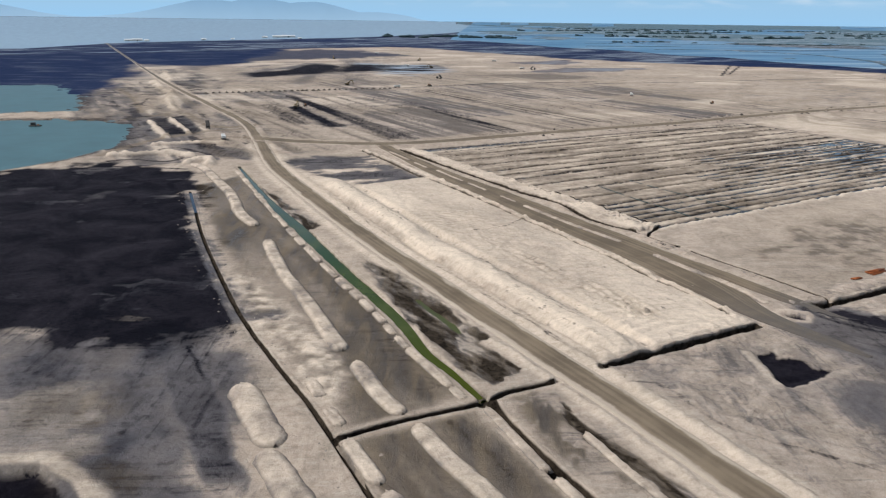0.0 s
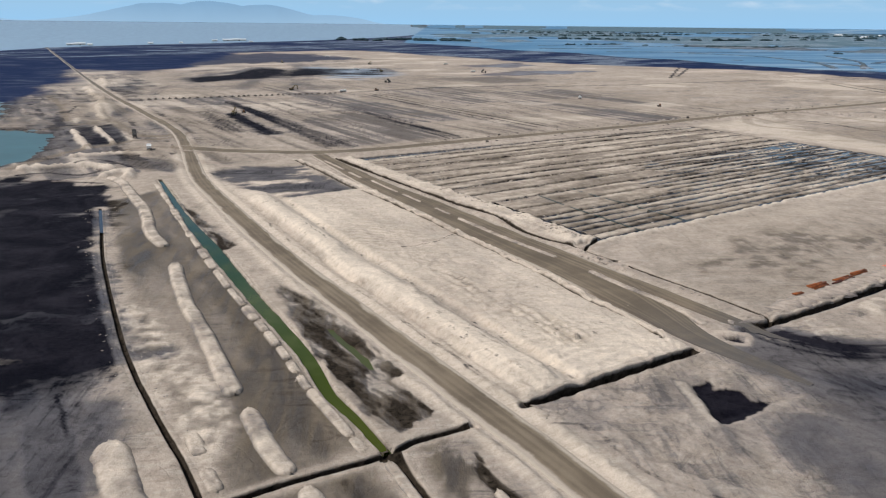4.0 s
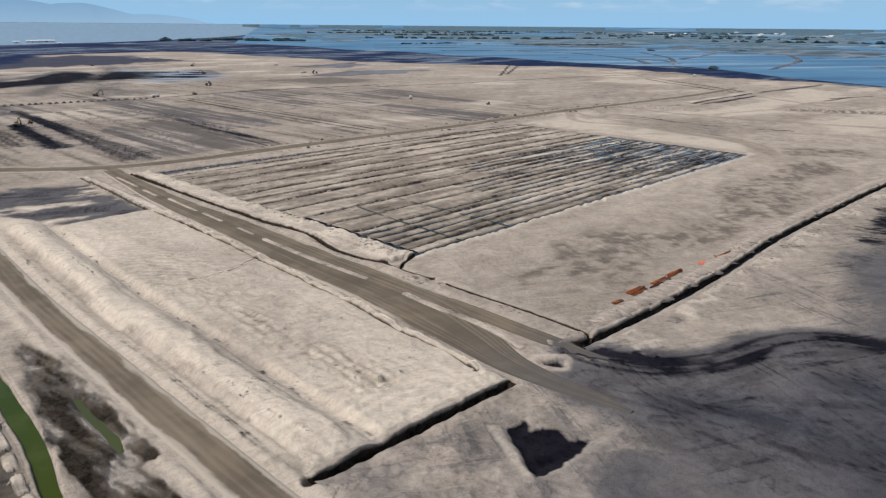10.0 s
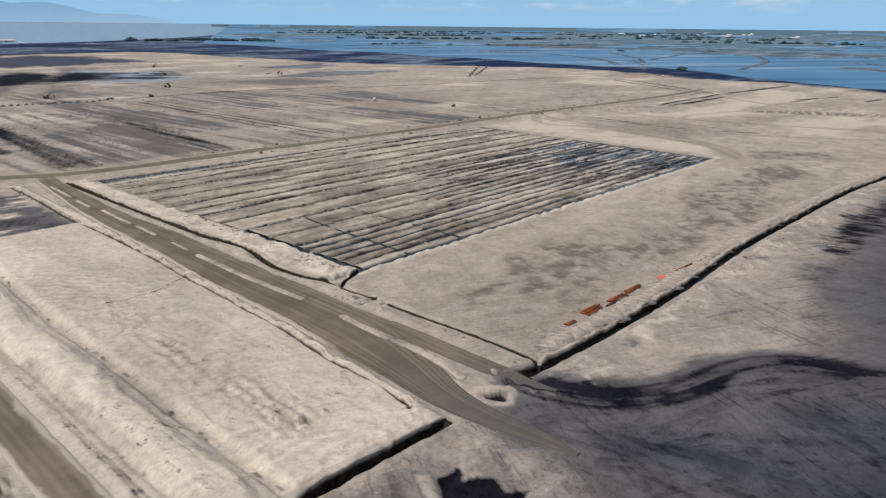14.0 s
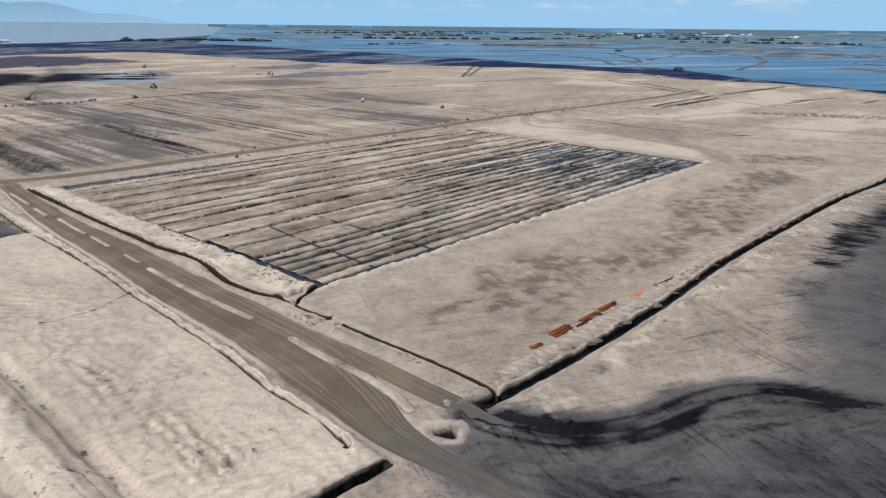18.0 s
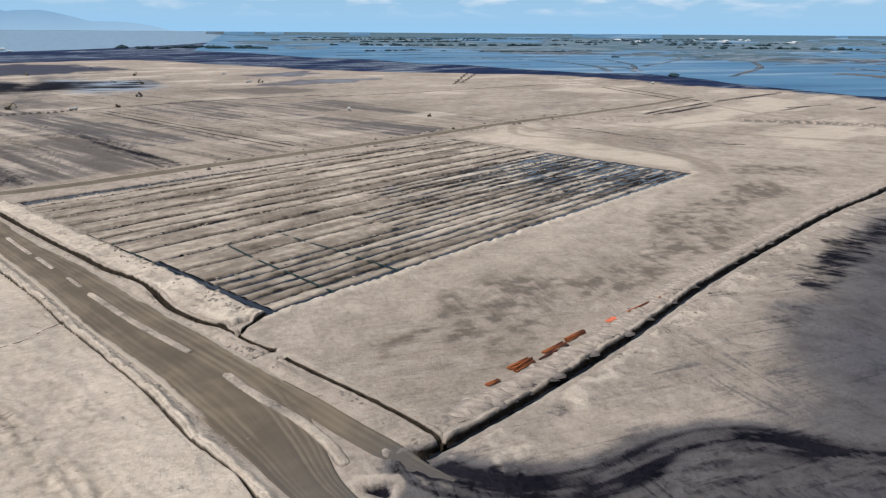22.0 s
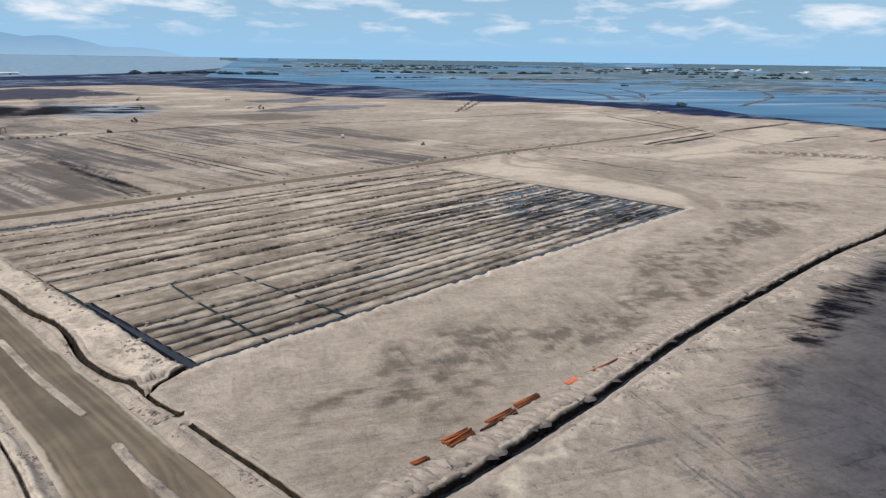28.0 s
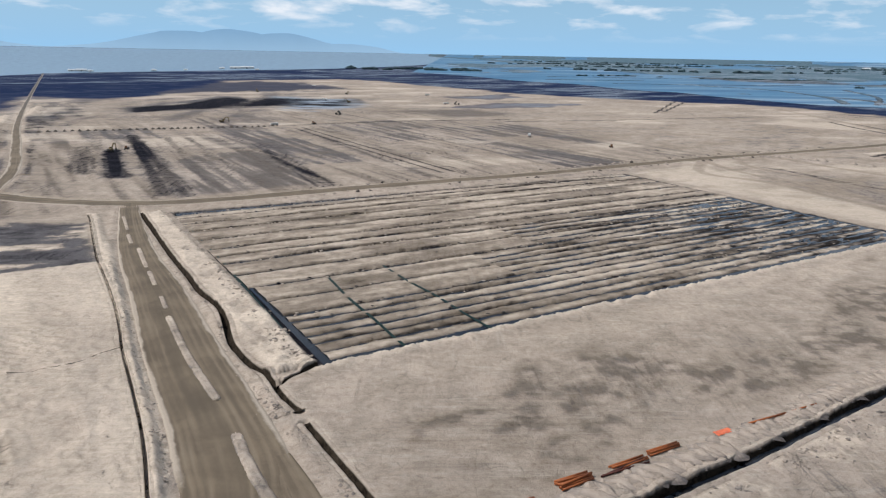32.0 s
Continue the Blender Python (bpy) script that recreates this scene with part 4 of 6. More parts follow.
    far_lines = [
        [(331, 908), (414, 937), (564, 994), (720, 1017)], [(475, 620), (532, 656), (600, 690)], [(507, 622), (594, 672)], [(639, 715), (695, 739), (802, 788)],
        [(627, 610), (690, 636)], [(653, 629), (726, 642)], [(706, 591), (749, 608)], [(446, 1034), (623, 1401)], [(471, 1066), (635, 1380)], [(600, 716), (612, 838), (626, 931)], [(616, 713), (636, 835), (650, 981)],
        [(-20, 793), (101, 865), (230, 905)], [(223, 880), (331, 908)], [(-204, 720), (-260, 700)],
    ]
    mud = np.maximum(mud, marks(x, y, far_lines, 2.6, 0.7, wob))
    dry = np.maximum(dry, 0.7 * ease(8, 3, off_line(x, y, [(358, 900), (390, 925), (430, 930)], 30)[0] + 8 * wob))
    # loop of tracks north east of the field
    loop_lines = [[(470, 592), (400, 640), (360, 628), (330, 592), (328, 545), (346, 490), (358, 440), (356, 395), (340, 362)], [(420, 640), (380, 612), (352, 585), (350, 555), (368, 510), (385, 470), (420, 430), (500, 380)], [(600, 600), (520, 560), (450, 545), (430, 520), (470, 470), (560, 400)], [(640, 560), (540, 520), (470, 500)]]
    track = np.maximum(track, marks(x, y, loop_lines, 2.6, 0.5, wob))
    dry = np.maximum(dry, 0.55 * ease(4, -8, off_area(x, y, [(252, 530), (330, 372), (352, 400), (330, 500), (312, 570)]) + 4 * wob))

    # worn tracks, dug strips and soil plots of the north east
    lit = ease(4.5, 2.5, np.minimum.reduce([off_line(x, y, line, 40, 12)[0] for line in (
        [(386, 635), (342, 603), (315, 568), (302, 528), (327, 500), (341, 454), (352, 410), (338, 364)], [(383, 635), (417, 540), (462, 482), (519, 419), (600, 350)], [(678, 1150), (634, 871), (602, 692), (590, 636), (582, 537)], [(-18, 795), (39, 848), (122, 917), (230, 960)])]) + 2 * wob)
    track = np.maximum(track * (1 - lit), 0.55 * lit)
    mud, damp = mud * (1 - 0.8 * lit), damp * (1 - 0.8 * lit)
    inset = ease(5.5, 2.5, off_line(x, y, [(336, 566), (363.8, 552), (376, 508), (386.4, 484), (403.6, 462.4), (426, 443)], 40, 8)[0] + 6 * wob)
    inset *= ease(-0.04, 0.08, fractal(x, y, 26, 3, 7))
    mud = np.maximum(mud, 0.55 * inset * (0.9 + 1.6 * wob))
    z -= 0.4 * inset
    cuts = ease(3.2, 1.2, np.minimum.reduce([off_line(x, y, line, 40, 20)[0] for line in ([(484, 629), (550, 665), (615, 703)], [(480, 614), (594, 673)], [(623, 701), (700, 736), (789, 776)])]) + 3 * wob)
    mud = np.maximum(mud, 0.7 * cuts)
    dry = np.maximum(dry, 0.7 * ease(8, 4, off_line(x, y, [(484, 635), (550, 671), (615, 709)], 30, 20)[0] + 4 * wob) * (1 - cuts))
    mud = np.maximum(mud, 0.5 * ease(9, 3, off_line(x, y, [(721, 1063), (800, 924), (843, 823)], 60, 30)[0] + 8 * wob))
    rusty = ease(8, -8, off_area(x, y, [(520, 545), (566, 512), (650, 450), (660, 470), (580, 530), (532, 560)]) + 10 * wob)
    mire = np.maximum(mire, 0.8 * rusty)
    lot = ease(10, -10, off_area(x, y, [(-50, 557), (-13, 625), (28, 578), (67, 476), (-4, 442)]) + 16 * fractal(u, v * 0.4, 14, 4, 3))
    damp = np.maximum(damp, lot * np.clip(0.62 + 1.3 * rows_of, 0, 1))
    mud = np.maximum(mud, marks(x, y, [[(-77, 609), (-42, 529), (0.4, 441)], [(8, 619), (36, 553), (67, 476)]], 5.5, 0.55, wob) * (0.8 + 1.5 * rows_of))
    twin = marks(x, y, [[(5, 778), (70, 645), (132, 524)], [(12, 785), (78, 650), (140, 528)]], 1.6, 0.6, wob)
    mud = np.maximum(mud, twin)
    olive = ease(20, -20, off_area(x, y, [(100, 1010), (199, 1060), (260, 990), (157, 900)]) + 50 * fractal(x, y, 50, 3, 2))
    mire = np.maximum(mire, 0.35 * olive)
    damp = np.maximum(damp, 0.5 * olive)

    # the far mud, the lagoon shore, the dark north west: haze and cloud shade in colour
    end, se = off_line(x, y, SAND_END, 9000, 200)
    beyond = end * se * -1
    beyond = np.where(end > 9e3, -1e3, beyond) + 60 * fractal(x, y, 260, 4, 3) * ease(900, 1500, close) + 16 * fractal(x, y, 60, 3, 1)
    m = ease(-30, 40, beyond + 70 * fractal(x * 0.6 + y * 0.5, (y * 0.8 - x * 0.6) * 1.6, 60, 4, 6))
    blued_silt = np.maximum(blued_silt, m)
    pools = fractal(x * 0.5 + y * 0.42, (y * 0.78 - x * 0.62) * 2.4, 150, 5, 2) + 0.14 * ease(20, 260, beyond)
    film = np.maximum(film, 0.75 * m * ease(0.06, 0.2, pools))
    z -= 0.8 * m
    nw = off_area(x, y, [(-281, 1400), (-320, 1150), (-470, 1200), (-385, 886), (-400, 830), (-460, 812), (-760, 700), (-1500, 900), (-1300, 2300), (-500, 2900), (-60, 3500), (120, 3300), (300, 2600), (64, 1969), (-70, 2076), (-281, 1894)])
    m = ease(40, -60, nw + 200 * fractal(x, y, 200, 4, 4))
    blued_silt = np.maximum(blued_silt, m * (1.0 + 0.6 * fractal(x * 0.4, y * 0.8, 160, 4, 5)))
    sea = off_area(x, y, [(-3000, 1500), (-913, 1750), (-877, 2200), (-563, 2756), (-203, 3400), (190, 4700), (800, 7700), (1500, 40000), (-30000, 40000), (-30000, 1500)])
    z -= 2.5 * ease(20, -40, sea)
    blued_silt = np.where(sea < -20, 0.45, blued_silt)
    damp = np.where(sea < -20, 0.9, damp)
    # low islands and dykes of the fishponds beyond
    out, so = off_line(x, y, LAGOON_EDGE, 40000, 300)
    az, lg = np.arctan2(x - 50, y - 30), np.log(np.maximum(close, 100))
    wet = np.where(so < 0, out, -out)
    wet = np.where(close > 2900, np.where(sea > 0, 600.0, -600.0), wet)
    row = 88000.0 / np.maximum(close, 100)
    isles = fractal(az * 1250, row * 36, 190, 5, 3) + 0.5 * fractal(az * 1250, row * 30, 60, 3, 6) - 0.30 + 0.25 * ease(42, 20, row) + 0.22 * ease(1780, 2150, x * 0.35 + y) * (x > 1250)
    dykes = 0.0
    for k, (a, b) in enumerate((((900, 1250), (1250, 1900)), ((1000, 1100), (1600, 1700)), ((1250, 900), (1500, 1300)), ((700, 2100), (1300, 2200)), ((640, 2700), (1900, 2750)), ((560, 2350), (900, 2450)), ((860, 1260), (1020, 1790)), ((950, 1300), (980, 1560)), ((900, 2110), (1020, 1790)), ((1500, 1500), (2100, 1650)), ((1300, 700), (1900, 1250)), ((1100, 1500), (1700, 2150)))):
        dykes = np.maximum(dykes, ease(9, 3, off_line(x, y, [a, ((a[0] + b[0]) / 2 + 30, (a[1] + b[1]) / 2 - 20), b], 60, 60)[0] + 8 * fractal(x, y, 80, 3, k)))
    land = np.maximum(ease(0.0, 0.05, isles) * ease(40, 160, wet) * ease(1150, 1500, close), dykes * (wet > 60))
    z = np.where(wet > 30, -1.2 + 2.4 * land, z)
    damp = np.where(wet > 30, 0.9, damp)
    mud, dry = np.where(wet > 30, 0.25, mud), np.where(wet > 30, 0.0, dry)
    rust = ease(0.1, -0.1, fractal(az * 40, lg * 200, 30, 3, 6)) * ease(0.5, 0.66, az) * ease(2600, 1900, close)
    track = np.where(wet > 30, 0.8 * rust, track)
    # Land beyond 4 km takes the haze-blue plant colour throughout.
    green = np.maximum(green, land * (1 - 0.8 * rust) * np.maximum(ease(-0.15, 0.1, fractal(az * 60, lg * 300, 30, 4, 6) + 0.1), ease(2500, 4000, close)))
    blued_silt = np.where(wet > 30, blued_silt * (1 - land), blued_silt)

    # west of the canal: banks pushed up by machines
    track = np.maximum(track, marks(x, y, [[(-169, 382), (-162.5, 417), (-152, 445), (-134, 469.5), (-115, 483), (-110, 502)], [(-208, 525), (-193.5, 548), (-182, 566), (-155, 518), (-136, 490), (-114, 494)], [(-357, 847), (-268, 692), (-212, 565)], [(-137, 430), (-117, 446), (-100, 440)]], 3.4, 0.85, wob))
    rough = ease(95, 55, np.abs(x + 0.35 * (y - 420) + 150)) * ease(345, 400, y) * ease(1250, 900, y)
    heaped = fractal(x * 1.7 + y * 0.8, y * 0.30 - x * 0.15, 22, 4, 9)
    tone = fractal(x, y * 0.5, 40, 4, 4)
    z += rough * (1.6 * np.maximum(0, heaped + 0.02) + 0.5 * wob)
    damp = np.maximum(damp, rough * np.clip(0.52 + 1.3 * tone - 1.0 * heaped, 0, 1))
    mud = np.maximum(mud, 0.55 * rough * ease(-0.10, -0.26, heaped + 0.6 * wob))
    dry = np.maximum(dry, rough * 0.6 * ease(0.08, 0.24, heaped + 0.5 * tone))
    dark_plot = ease(4, -4, off_area(x, y, [(-192, 526), (-172.7, 549), (-138.6, 472), (-140, 457), (-157.7, 452), (-177, 488)]) + 6 * wob)
    mud = np.maximum(mud, 0.62 * dark_plot * (0.9 + 1.5 * wob))
    damp = np.maximum(damp, 0.8 * dark_plot)
    mud = np.maximum(mud, marks(x, y, [[(-158, 366), (-145, 369.6), (-129, 363.7), (-122.7, 371.7), (-124.7, 383)], [(-164, 387), (-146, 391), (-136, 406), (-122, 395.5), (-110.6, 383.5)], [(-235, 601), (-235, 631), (-243, 668)], [(-172, 360), (-150, 352), (-130, 349), (-112, 345)]], 1.6, 0.6, wob))
    for line, hw, tall in (
        ([(-178, 526), (-143.4, 457)], 2.6, 1.8), ([(-187, 511), (-151, 438)], 3.2, 1.6), ([(-160, 378), (-147, 381), (-131, 385), (-118, 377)], 3.4, 2.2), ([(-150, 414), (-128, 421), (-112, 418)], 3.0, 2.0),
        ([(-116, 359), (-109, 372), (-104, 357)], 4, 2.0), ([(-215, 640), (-200, 600), (-188, 575)], 4, 1.8), ([(-250, 740), (-228, 690)], 5, 2.4), ([(-300, 850), (-262, 765)], 6, 2.0), ([(-330, 980), (-290, 880)], 6, 2.0),
    ):
        d = off_line(x, y, line, 30, 6)[0] + 4 * wob
        ridge = ease(hw, hw * 0.3, d)
        z += tall * ridge * (1 + 1.2 * tiny)
        dry = np.maximum(dry, 0.75 * ridge)
        mud *= 1 - ridge
        damp *= 1 - 0.7 * ridge
    hill = ease(8, -8, off_area(x, y, [(-234, 684), (-234, 717), (-202, 647), (-195, 616), (-207, 616)]) + 10 * wob)
    z += 4 * hill
    dry = np.maximum(dry, 0.55 * hill)
    damp = damp * (1 - 0.8 * hill)
    lot = ease(5, -5, off_area(x, y, [(-122, 395.5), (-116, 414.5), (-97, 401.6), (-85.6, 384), (-86.6, 368), (-107, 378.6)]) + 6 * wob)
    mud = np.maximum(mud, 0.4 * lot * (0.8 + 1.8 * wob))
    damp = np.maximum(damp, 0.75 * lot)
    shore = ease(30, -10, off_area(x, y, [(-308, 689), (-337, 811), (-406, 1002), (-467, 1279), (-600, 1200), (-480, 800)]) + 60 * tone)
    blued_silt = np.maximum(blued_silt, 0.75 * shore)
    gully = marks(x, y, [[(-66, 430), (-92, 474), (-126, 543), (-194, 695), (-330, 990), (-432, 1199)], [(-110, 470), (-150, 545), (-215, 690)], [(-96, 452), (-112, 492)]], 1.6, 0.42, wob) * ease(-0.1, 0.1, tone)
    mud = np.maximum(mud, gully)
    z -= 0.4 * gully

    # pale strip beside the haul road
    dry = np.maximum(dry, 0.5 * ease(12, 6, da + 2 * wob) * (y < 420) * (1 - ease(0.2, 0.6, mud)))

    # roads pressed in, ditches dug out
    for pts, hw in ((ROAD_A, 4.3), (ROAD_B, 10.8), (ROAD_X, 6.5), (SPUR, 3.0)):
        d, _ = off_line(x, y, pts, 40)
        if pts is ROAD_B:
            d = d + 10.8 * (1 - double_width(y))
        if pts is SPUR:
            d = d + 3.0 * (1 - spur_width(y))
        m = ease(hw + 3.0, hw + 0.4, d)
        z = z * (1 - m) - 0.16 * m * ease(hw + 0.6, hw - 0.6, d)
        z += 0.45 * (pts is not SPUR) * (1.0 if len(pts) > 13 and pts is not ROAD_B else ease(190, 205, y)) * ease(hw + 4, hw + 2.2, d) * ease(hw + 0.4, hw + 1.8, d) * (1 + 1.5 * wob + 2 * tiny)
        m = m if pts in (ROAD_A, ROAD_X) else m * ease(185, 210, y)
        mud *= 1 - 0.9 * m
        damp *= 1 - 0.6 * m
    for pts, hw, depth in DITCHES:
        d, _ = off_line(x, y, pts, 30, 3)
        if pts is CANAL_LINE:
            d = d + (hw + 0.5) * (1 - canal_width(y))
        z = z - (depth + 1.3) * ease(hw + 0.5, hw - 0.3, d)
        dry = np.maximum(dry, 0.18 * ease(hw + 3.4, hw + 0.6, d + 5 * wob) * (1 if hw > 0.7 else 0.5))
        mire *= 1 - 0.7 * ease(hw + 1.6, hw + 0.6, d + 2 * wob)
        mud *= 1 - 0.75 * ease(hw + 3, hw + 1, d + wob * 2) * (hw != 2.6)
    dc, sc = off_line(x, y, DITCH_C, 40, 4)
    slabs = fractal(x * 0.7 + y * 0.7, (y - x) * 0.8, 4.5, 3, 7)
    spoil = ease(8.5, 5.5, dc + 2 * wob) * ease(1.9, 3.4, dc) * (sc < 0)
    z += spoil * (0.35 + 1.2 * tiny + 0.8 * wob)
    # hollows between the spoil lumps toned darker
    damp = np.maximum(damp, spoil * np.clip(0.1 - 1.2 * tiny, 0, 0.35))
    rubble = 0.6 * ease(14, 8, dc + 6 * wob) * ease(2.6, 3.6, dc) * (sc > 0)
    z += rubble * (0.35 + 2.0 * np.maximum(slabs, -0.1))
    dry = np.maximum(dry * (1 - 0.5 * rubble), rubble * ease(0.0, 0.15, slabs) * 0.9)
    damp = np.maximum(damp, rubble * 0.5 * ease(0.05, -0.1, slabs))
    mud = np.maximum(mud, rubble * 0.4 * ease(-0.08, -0.2, slabs))
    a = np.clip(np.stack([mud, damp, dry, mire], -1), 0, 1)
    b = np.clip(np.stack([track, green, blued_silt, film], -1), 0, 1)
    return z, a, b


SHEET = {}


def height(x, y):
    """Height of the built land at a place."""
    dx, dy = float(x) - CENTRE[0], float(y) - CENTRE[1]
    a, r = math.atan2(dx, dy), math.hypot(dx, dy)
    z, theta, far = SHEET["z"], SHEET["theta"], SHEET["far"]
    j, i = int(np.searchsorted(theta, a)) - 1, int(np.searchsorted(far, r)) - 1
    j, i = min(max(j, 0), len(theta) - 2), min(max(i, 0), len(far) - 2)
    p, q = (a - theta[j]) / (theta[j + 1] - theta[j]), (r - far[i]) / (far[i + 1] - far[i])
    p, q = min(max(p, 0.0), 1.0), min(max(q, 0.0), 1.0)
    return float((z[i, j] * (1 - p) + z[i, j + 1] * p) * (1 - q) + (z[i + 1, j] * (1 - p) + z[i + 1, j + 1] * p) * q)


# ---- building blocks ----
def mesh_of(name, verts, faces, mats, smooth=True):
    """A mesh from arrays of vertices and of faces with equal corners."""
    me = bpy.data.meshes.new(name)
    verts, faces = np.asarray(verts, np.float32), np.asarray(faces, np.int32)
    k = faces.shape[1]
    me.vertices.add(len(verts))
    me.vertices.foreach_set("co", verts.ravel())
    me.loops.add(faces.size)
    me.loops.foreach_set("vertex_index", faces.ravel())
    me.polygons.add(len(faces))
    me.polygons.foreach_set("loop_start", np.arange(0, faces.size, k, dtype=np.int32))
    me.update(calc_edges=True)
    me.polygons.foreach_set("use_smooth", np.full(len(faces), smooth))
    for m in mats if isinstance(mats, (list, tuple)) else [mats]:
        me.materials.append(m)
    return me


def paint(me, a, b=None):
    """Soil kinds, vertex by vertex."""
    for key, v in (("zones_a", a), ("zones_b", b)):
        if v is not None:
            attr = me.attributes.new(key, "FLOAT_COLOR", "POINT")
            v = v if v.shape[1] == 4 else np.c_[v, np.zeros(len(v))]
            attr.data.foreach_set("color", v.astype(np.float32).ravel())


def quads(rows, cols):
    i = np.arange(rows - 1)[:, None] * cols + np.arange(cols - 1)[None]
    return np.stack([i, i + 1, i + cols + 1, i + cols], -1).reshape(-1, 4)


def child(name, data, parent, label=""):
    ob = new(name, data)
    ob.parent = parent
    return tagged(ob, label=label)


def part(name, bm, material, parent, label=""):
    """Links a bmesh as one mesh object under a thing."""
    me = bpy.data.meshes.new(name)
    bm.to_mesh(me)
    bm.free()
    me.materials.append(material)
    return child(name, me, parent, label)


def strip(name, pts, offsets, rise, step, material, zones=None, wobble=0.0, seed=0, width=None):
    """A ribbon of land along a line. rise(s, o, x, y) gives heights; zones(s, o, x, y) soil kinds; o runs to the right."""
    p, way, gone = rounded(pts, step)
    right = np.stack([way[:, 1], -way[:, 0]], -1)
    o = np.broadcast_to(np.array(offsets, float)[None], (len(p), len(offsets))).copy()
    sway = (fractal(gone[:, None] + 0 * o, 40.0 * np.sign(o) + 0 * o, 7, 4, seed) + 0.6 * fractal(gone[:, None] + 0 * o, 90.0 * np.sign(o) + 0 * o, 1.9, 3, seed + 1)) * wobble
    o = o * (1 + sway)
    if width is not None:
        o = o * width(p[:, 1])[:, None]
    x, y = p[:, :1] + right[:, :1] * o, p[:, 1:] + right[:, 1:] * o
    s = np.broadcast_to(gone[:, None], o.shape)
    base = np.broadcast_to(np.array(offsets, float)[None], o.shape)
    z = rise(s, base, x, y)
    fx, fy, fz = laid(x, y, z)
    me = mesh_of(name, np.stack([fx, fy, fz], -1).reshape(-1, 3), quads(len(p), len(offsets))[:, ::-1], material)
    if zones is not None:
        a, b = zones(s, base, x, y)
        paint(me, *(np.broadcast_to(k, (*s.shape, k.shape[-1])).reshape(-1, k.shape[-1]) for k in (a, b)))
    return me


def triple(a, b, c):
    return np.stack(np.broadcast_arrays(a, b, c), -1)


def layers(*kinds):
    return np.stack(np.broadcast_arrays(*kinds), -1)


# ---- ground ----
def build_ground():
    dense = np.arange(-1.12, 0.98, 0.0033)
    theta = np.r_[dense, np.linspace(0.98, 2 * math.pi - 1.12, 90)[:-1]]
    radii = np.r_[0.02, 4.0, 12.0, 20.0, 30.0, 40.0, np.exp(np.arange(math.log(48), math.log(2350.0), 0.0036)), np.linspace(2355, 4795, 330)]
    far = np.where(radii > NEAR, NEAR / (2 - radii / NEAR), radii)
    ax, ay = np.sin(theta), np.cos(theta)
    x, y = CENTRE[0] + far[:, None] * ax, CENTRE[1] + far[:, None] * ay
    pieces = [terrain(p, q) for p, q in zip(np.array_split(x.ravel(), 24), np.array_split(y.ravel(), 24))]
    z, a, b = (np.concatenate([p[k] for p in pieces]) for k in range(3))
    SHEET.update(z=z.reshape(x.shape), theta=theta, far=far)
    fx, fy, fz = laid(x.ravel(), y.ravel(), z)
    faces = quads(len(radii), len(theta) - 0)
    i = np.arange(len(radii) - 1) * len(theta) + len(theta) - 1
    seam = np.stack([i, i - len(theta) + 1, i + 1, i + len(theta)], -1)
    me = mesh_of("ground", np.c_[fx, fy, fz], np.r_[faces, seam][:, ::-1], SOIL)
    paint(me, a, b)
    return tagged(new("ground", me), "pale dredged sand and dark mud flat, tyre marked, damp in patches, haze and cloud shade tinted in", "ground", kind="structure")


build_ground()


# ---- roads ----
def build_road(name, pts, hw, label, lanes, width=None):
    cols = np.linspace(-hw, hw, max(15, int(hw * 4.2)))
    fray = lambda s, o: np.abs(o) > hw - 0.01

    def rise(s, o, x, y):
        ruts = sum(np.exp(-(((o - lane) / 0.35) ** 2)) for lane in lanes)
        z = 0.07 + 0.05 * fractal(x, y, 6, 4, 3) - 0.07 * ruts + 0.10 * np.clip(1 - (o / hw) ** 2, 0, 1)
        return np.where(fray(s, o), -0.35, z)

    def zones(s, o, x, y):
        total = s.max()
        edge = ease(hw - 2.6, hw - 0.2, np.abs(o) + 2.4 * fractal(s * 0.3, o, 3, 4, 2))
        edge = edge * (1 - ease(total - 80, total - 50, s)) if "double" in name else 0.0 * edge if "spur" in name else np.maximum(edge, 0.22) if "cross" in name else edge
        end = 0.8 * ease(total - 60, total - 10, s) if "double" in name else 0.8 * ease(18, 44, s) if "spur" in name else 0.9 * ease(560, 1250, y) if "west" in name else 0.0
        ruts = sum(np.exp(-(((o - lane + 0.8 * fractal(s, 0 * s, 40, 2, 1)) / 0.6) ** 2)) for lane in lanes)
        return triple(edge, np.clip(0.45 + 0.35 * (ruts - 0.3) + 0.7 * fractal(s * 0.06 + 50, o + 20, 1.1, 4, 5) + 0.5 * fractal(x, y, 14, 4, 7), 0, 1), end), triple(0.0, 0.0, 0.0)

    me = strip(name, pts, cols, rise, 1.2, ROAD, zones, 0.05 if "double" in name else 0.09, 4, width)
    return tagged(new(name, me), label, "road", kind="structure")


build_road("road_west", ROAD_A, 4.3, "brown compacted haul road with wheel ruts across pale sand", (-2.4, -0.6, 1.0, 2.6), west_width)
build_road("road_double", ROAD_B, 10.8, "wide brown double haul road with low sand median", (-8.5, -6.6, -4.2, -2.3, 5, 6.8, 8.4), double_width)
build_road("road_spur", SPUR, 3.0, "dusty grey truck lane bending off across the dark flat", (-1.8, -0.2, 1.6), spur_width)
build_road("road_cross", ROAD_X, 6.5, "pale brown cross haul road running past the flooded field", (-3.6, -1.8, 1.5, 3.4))


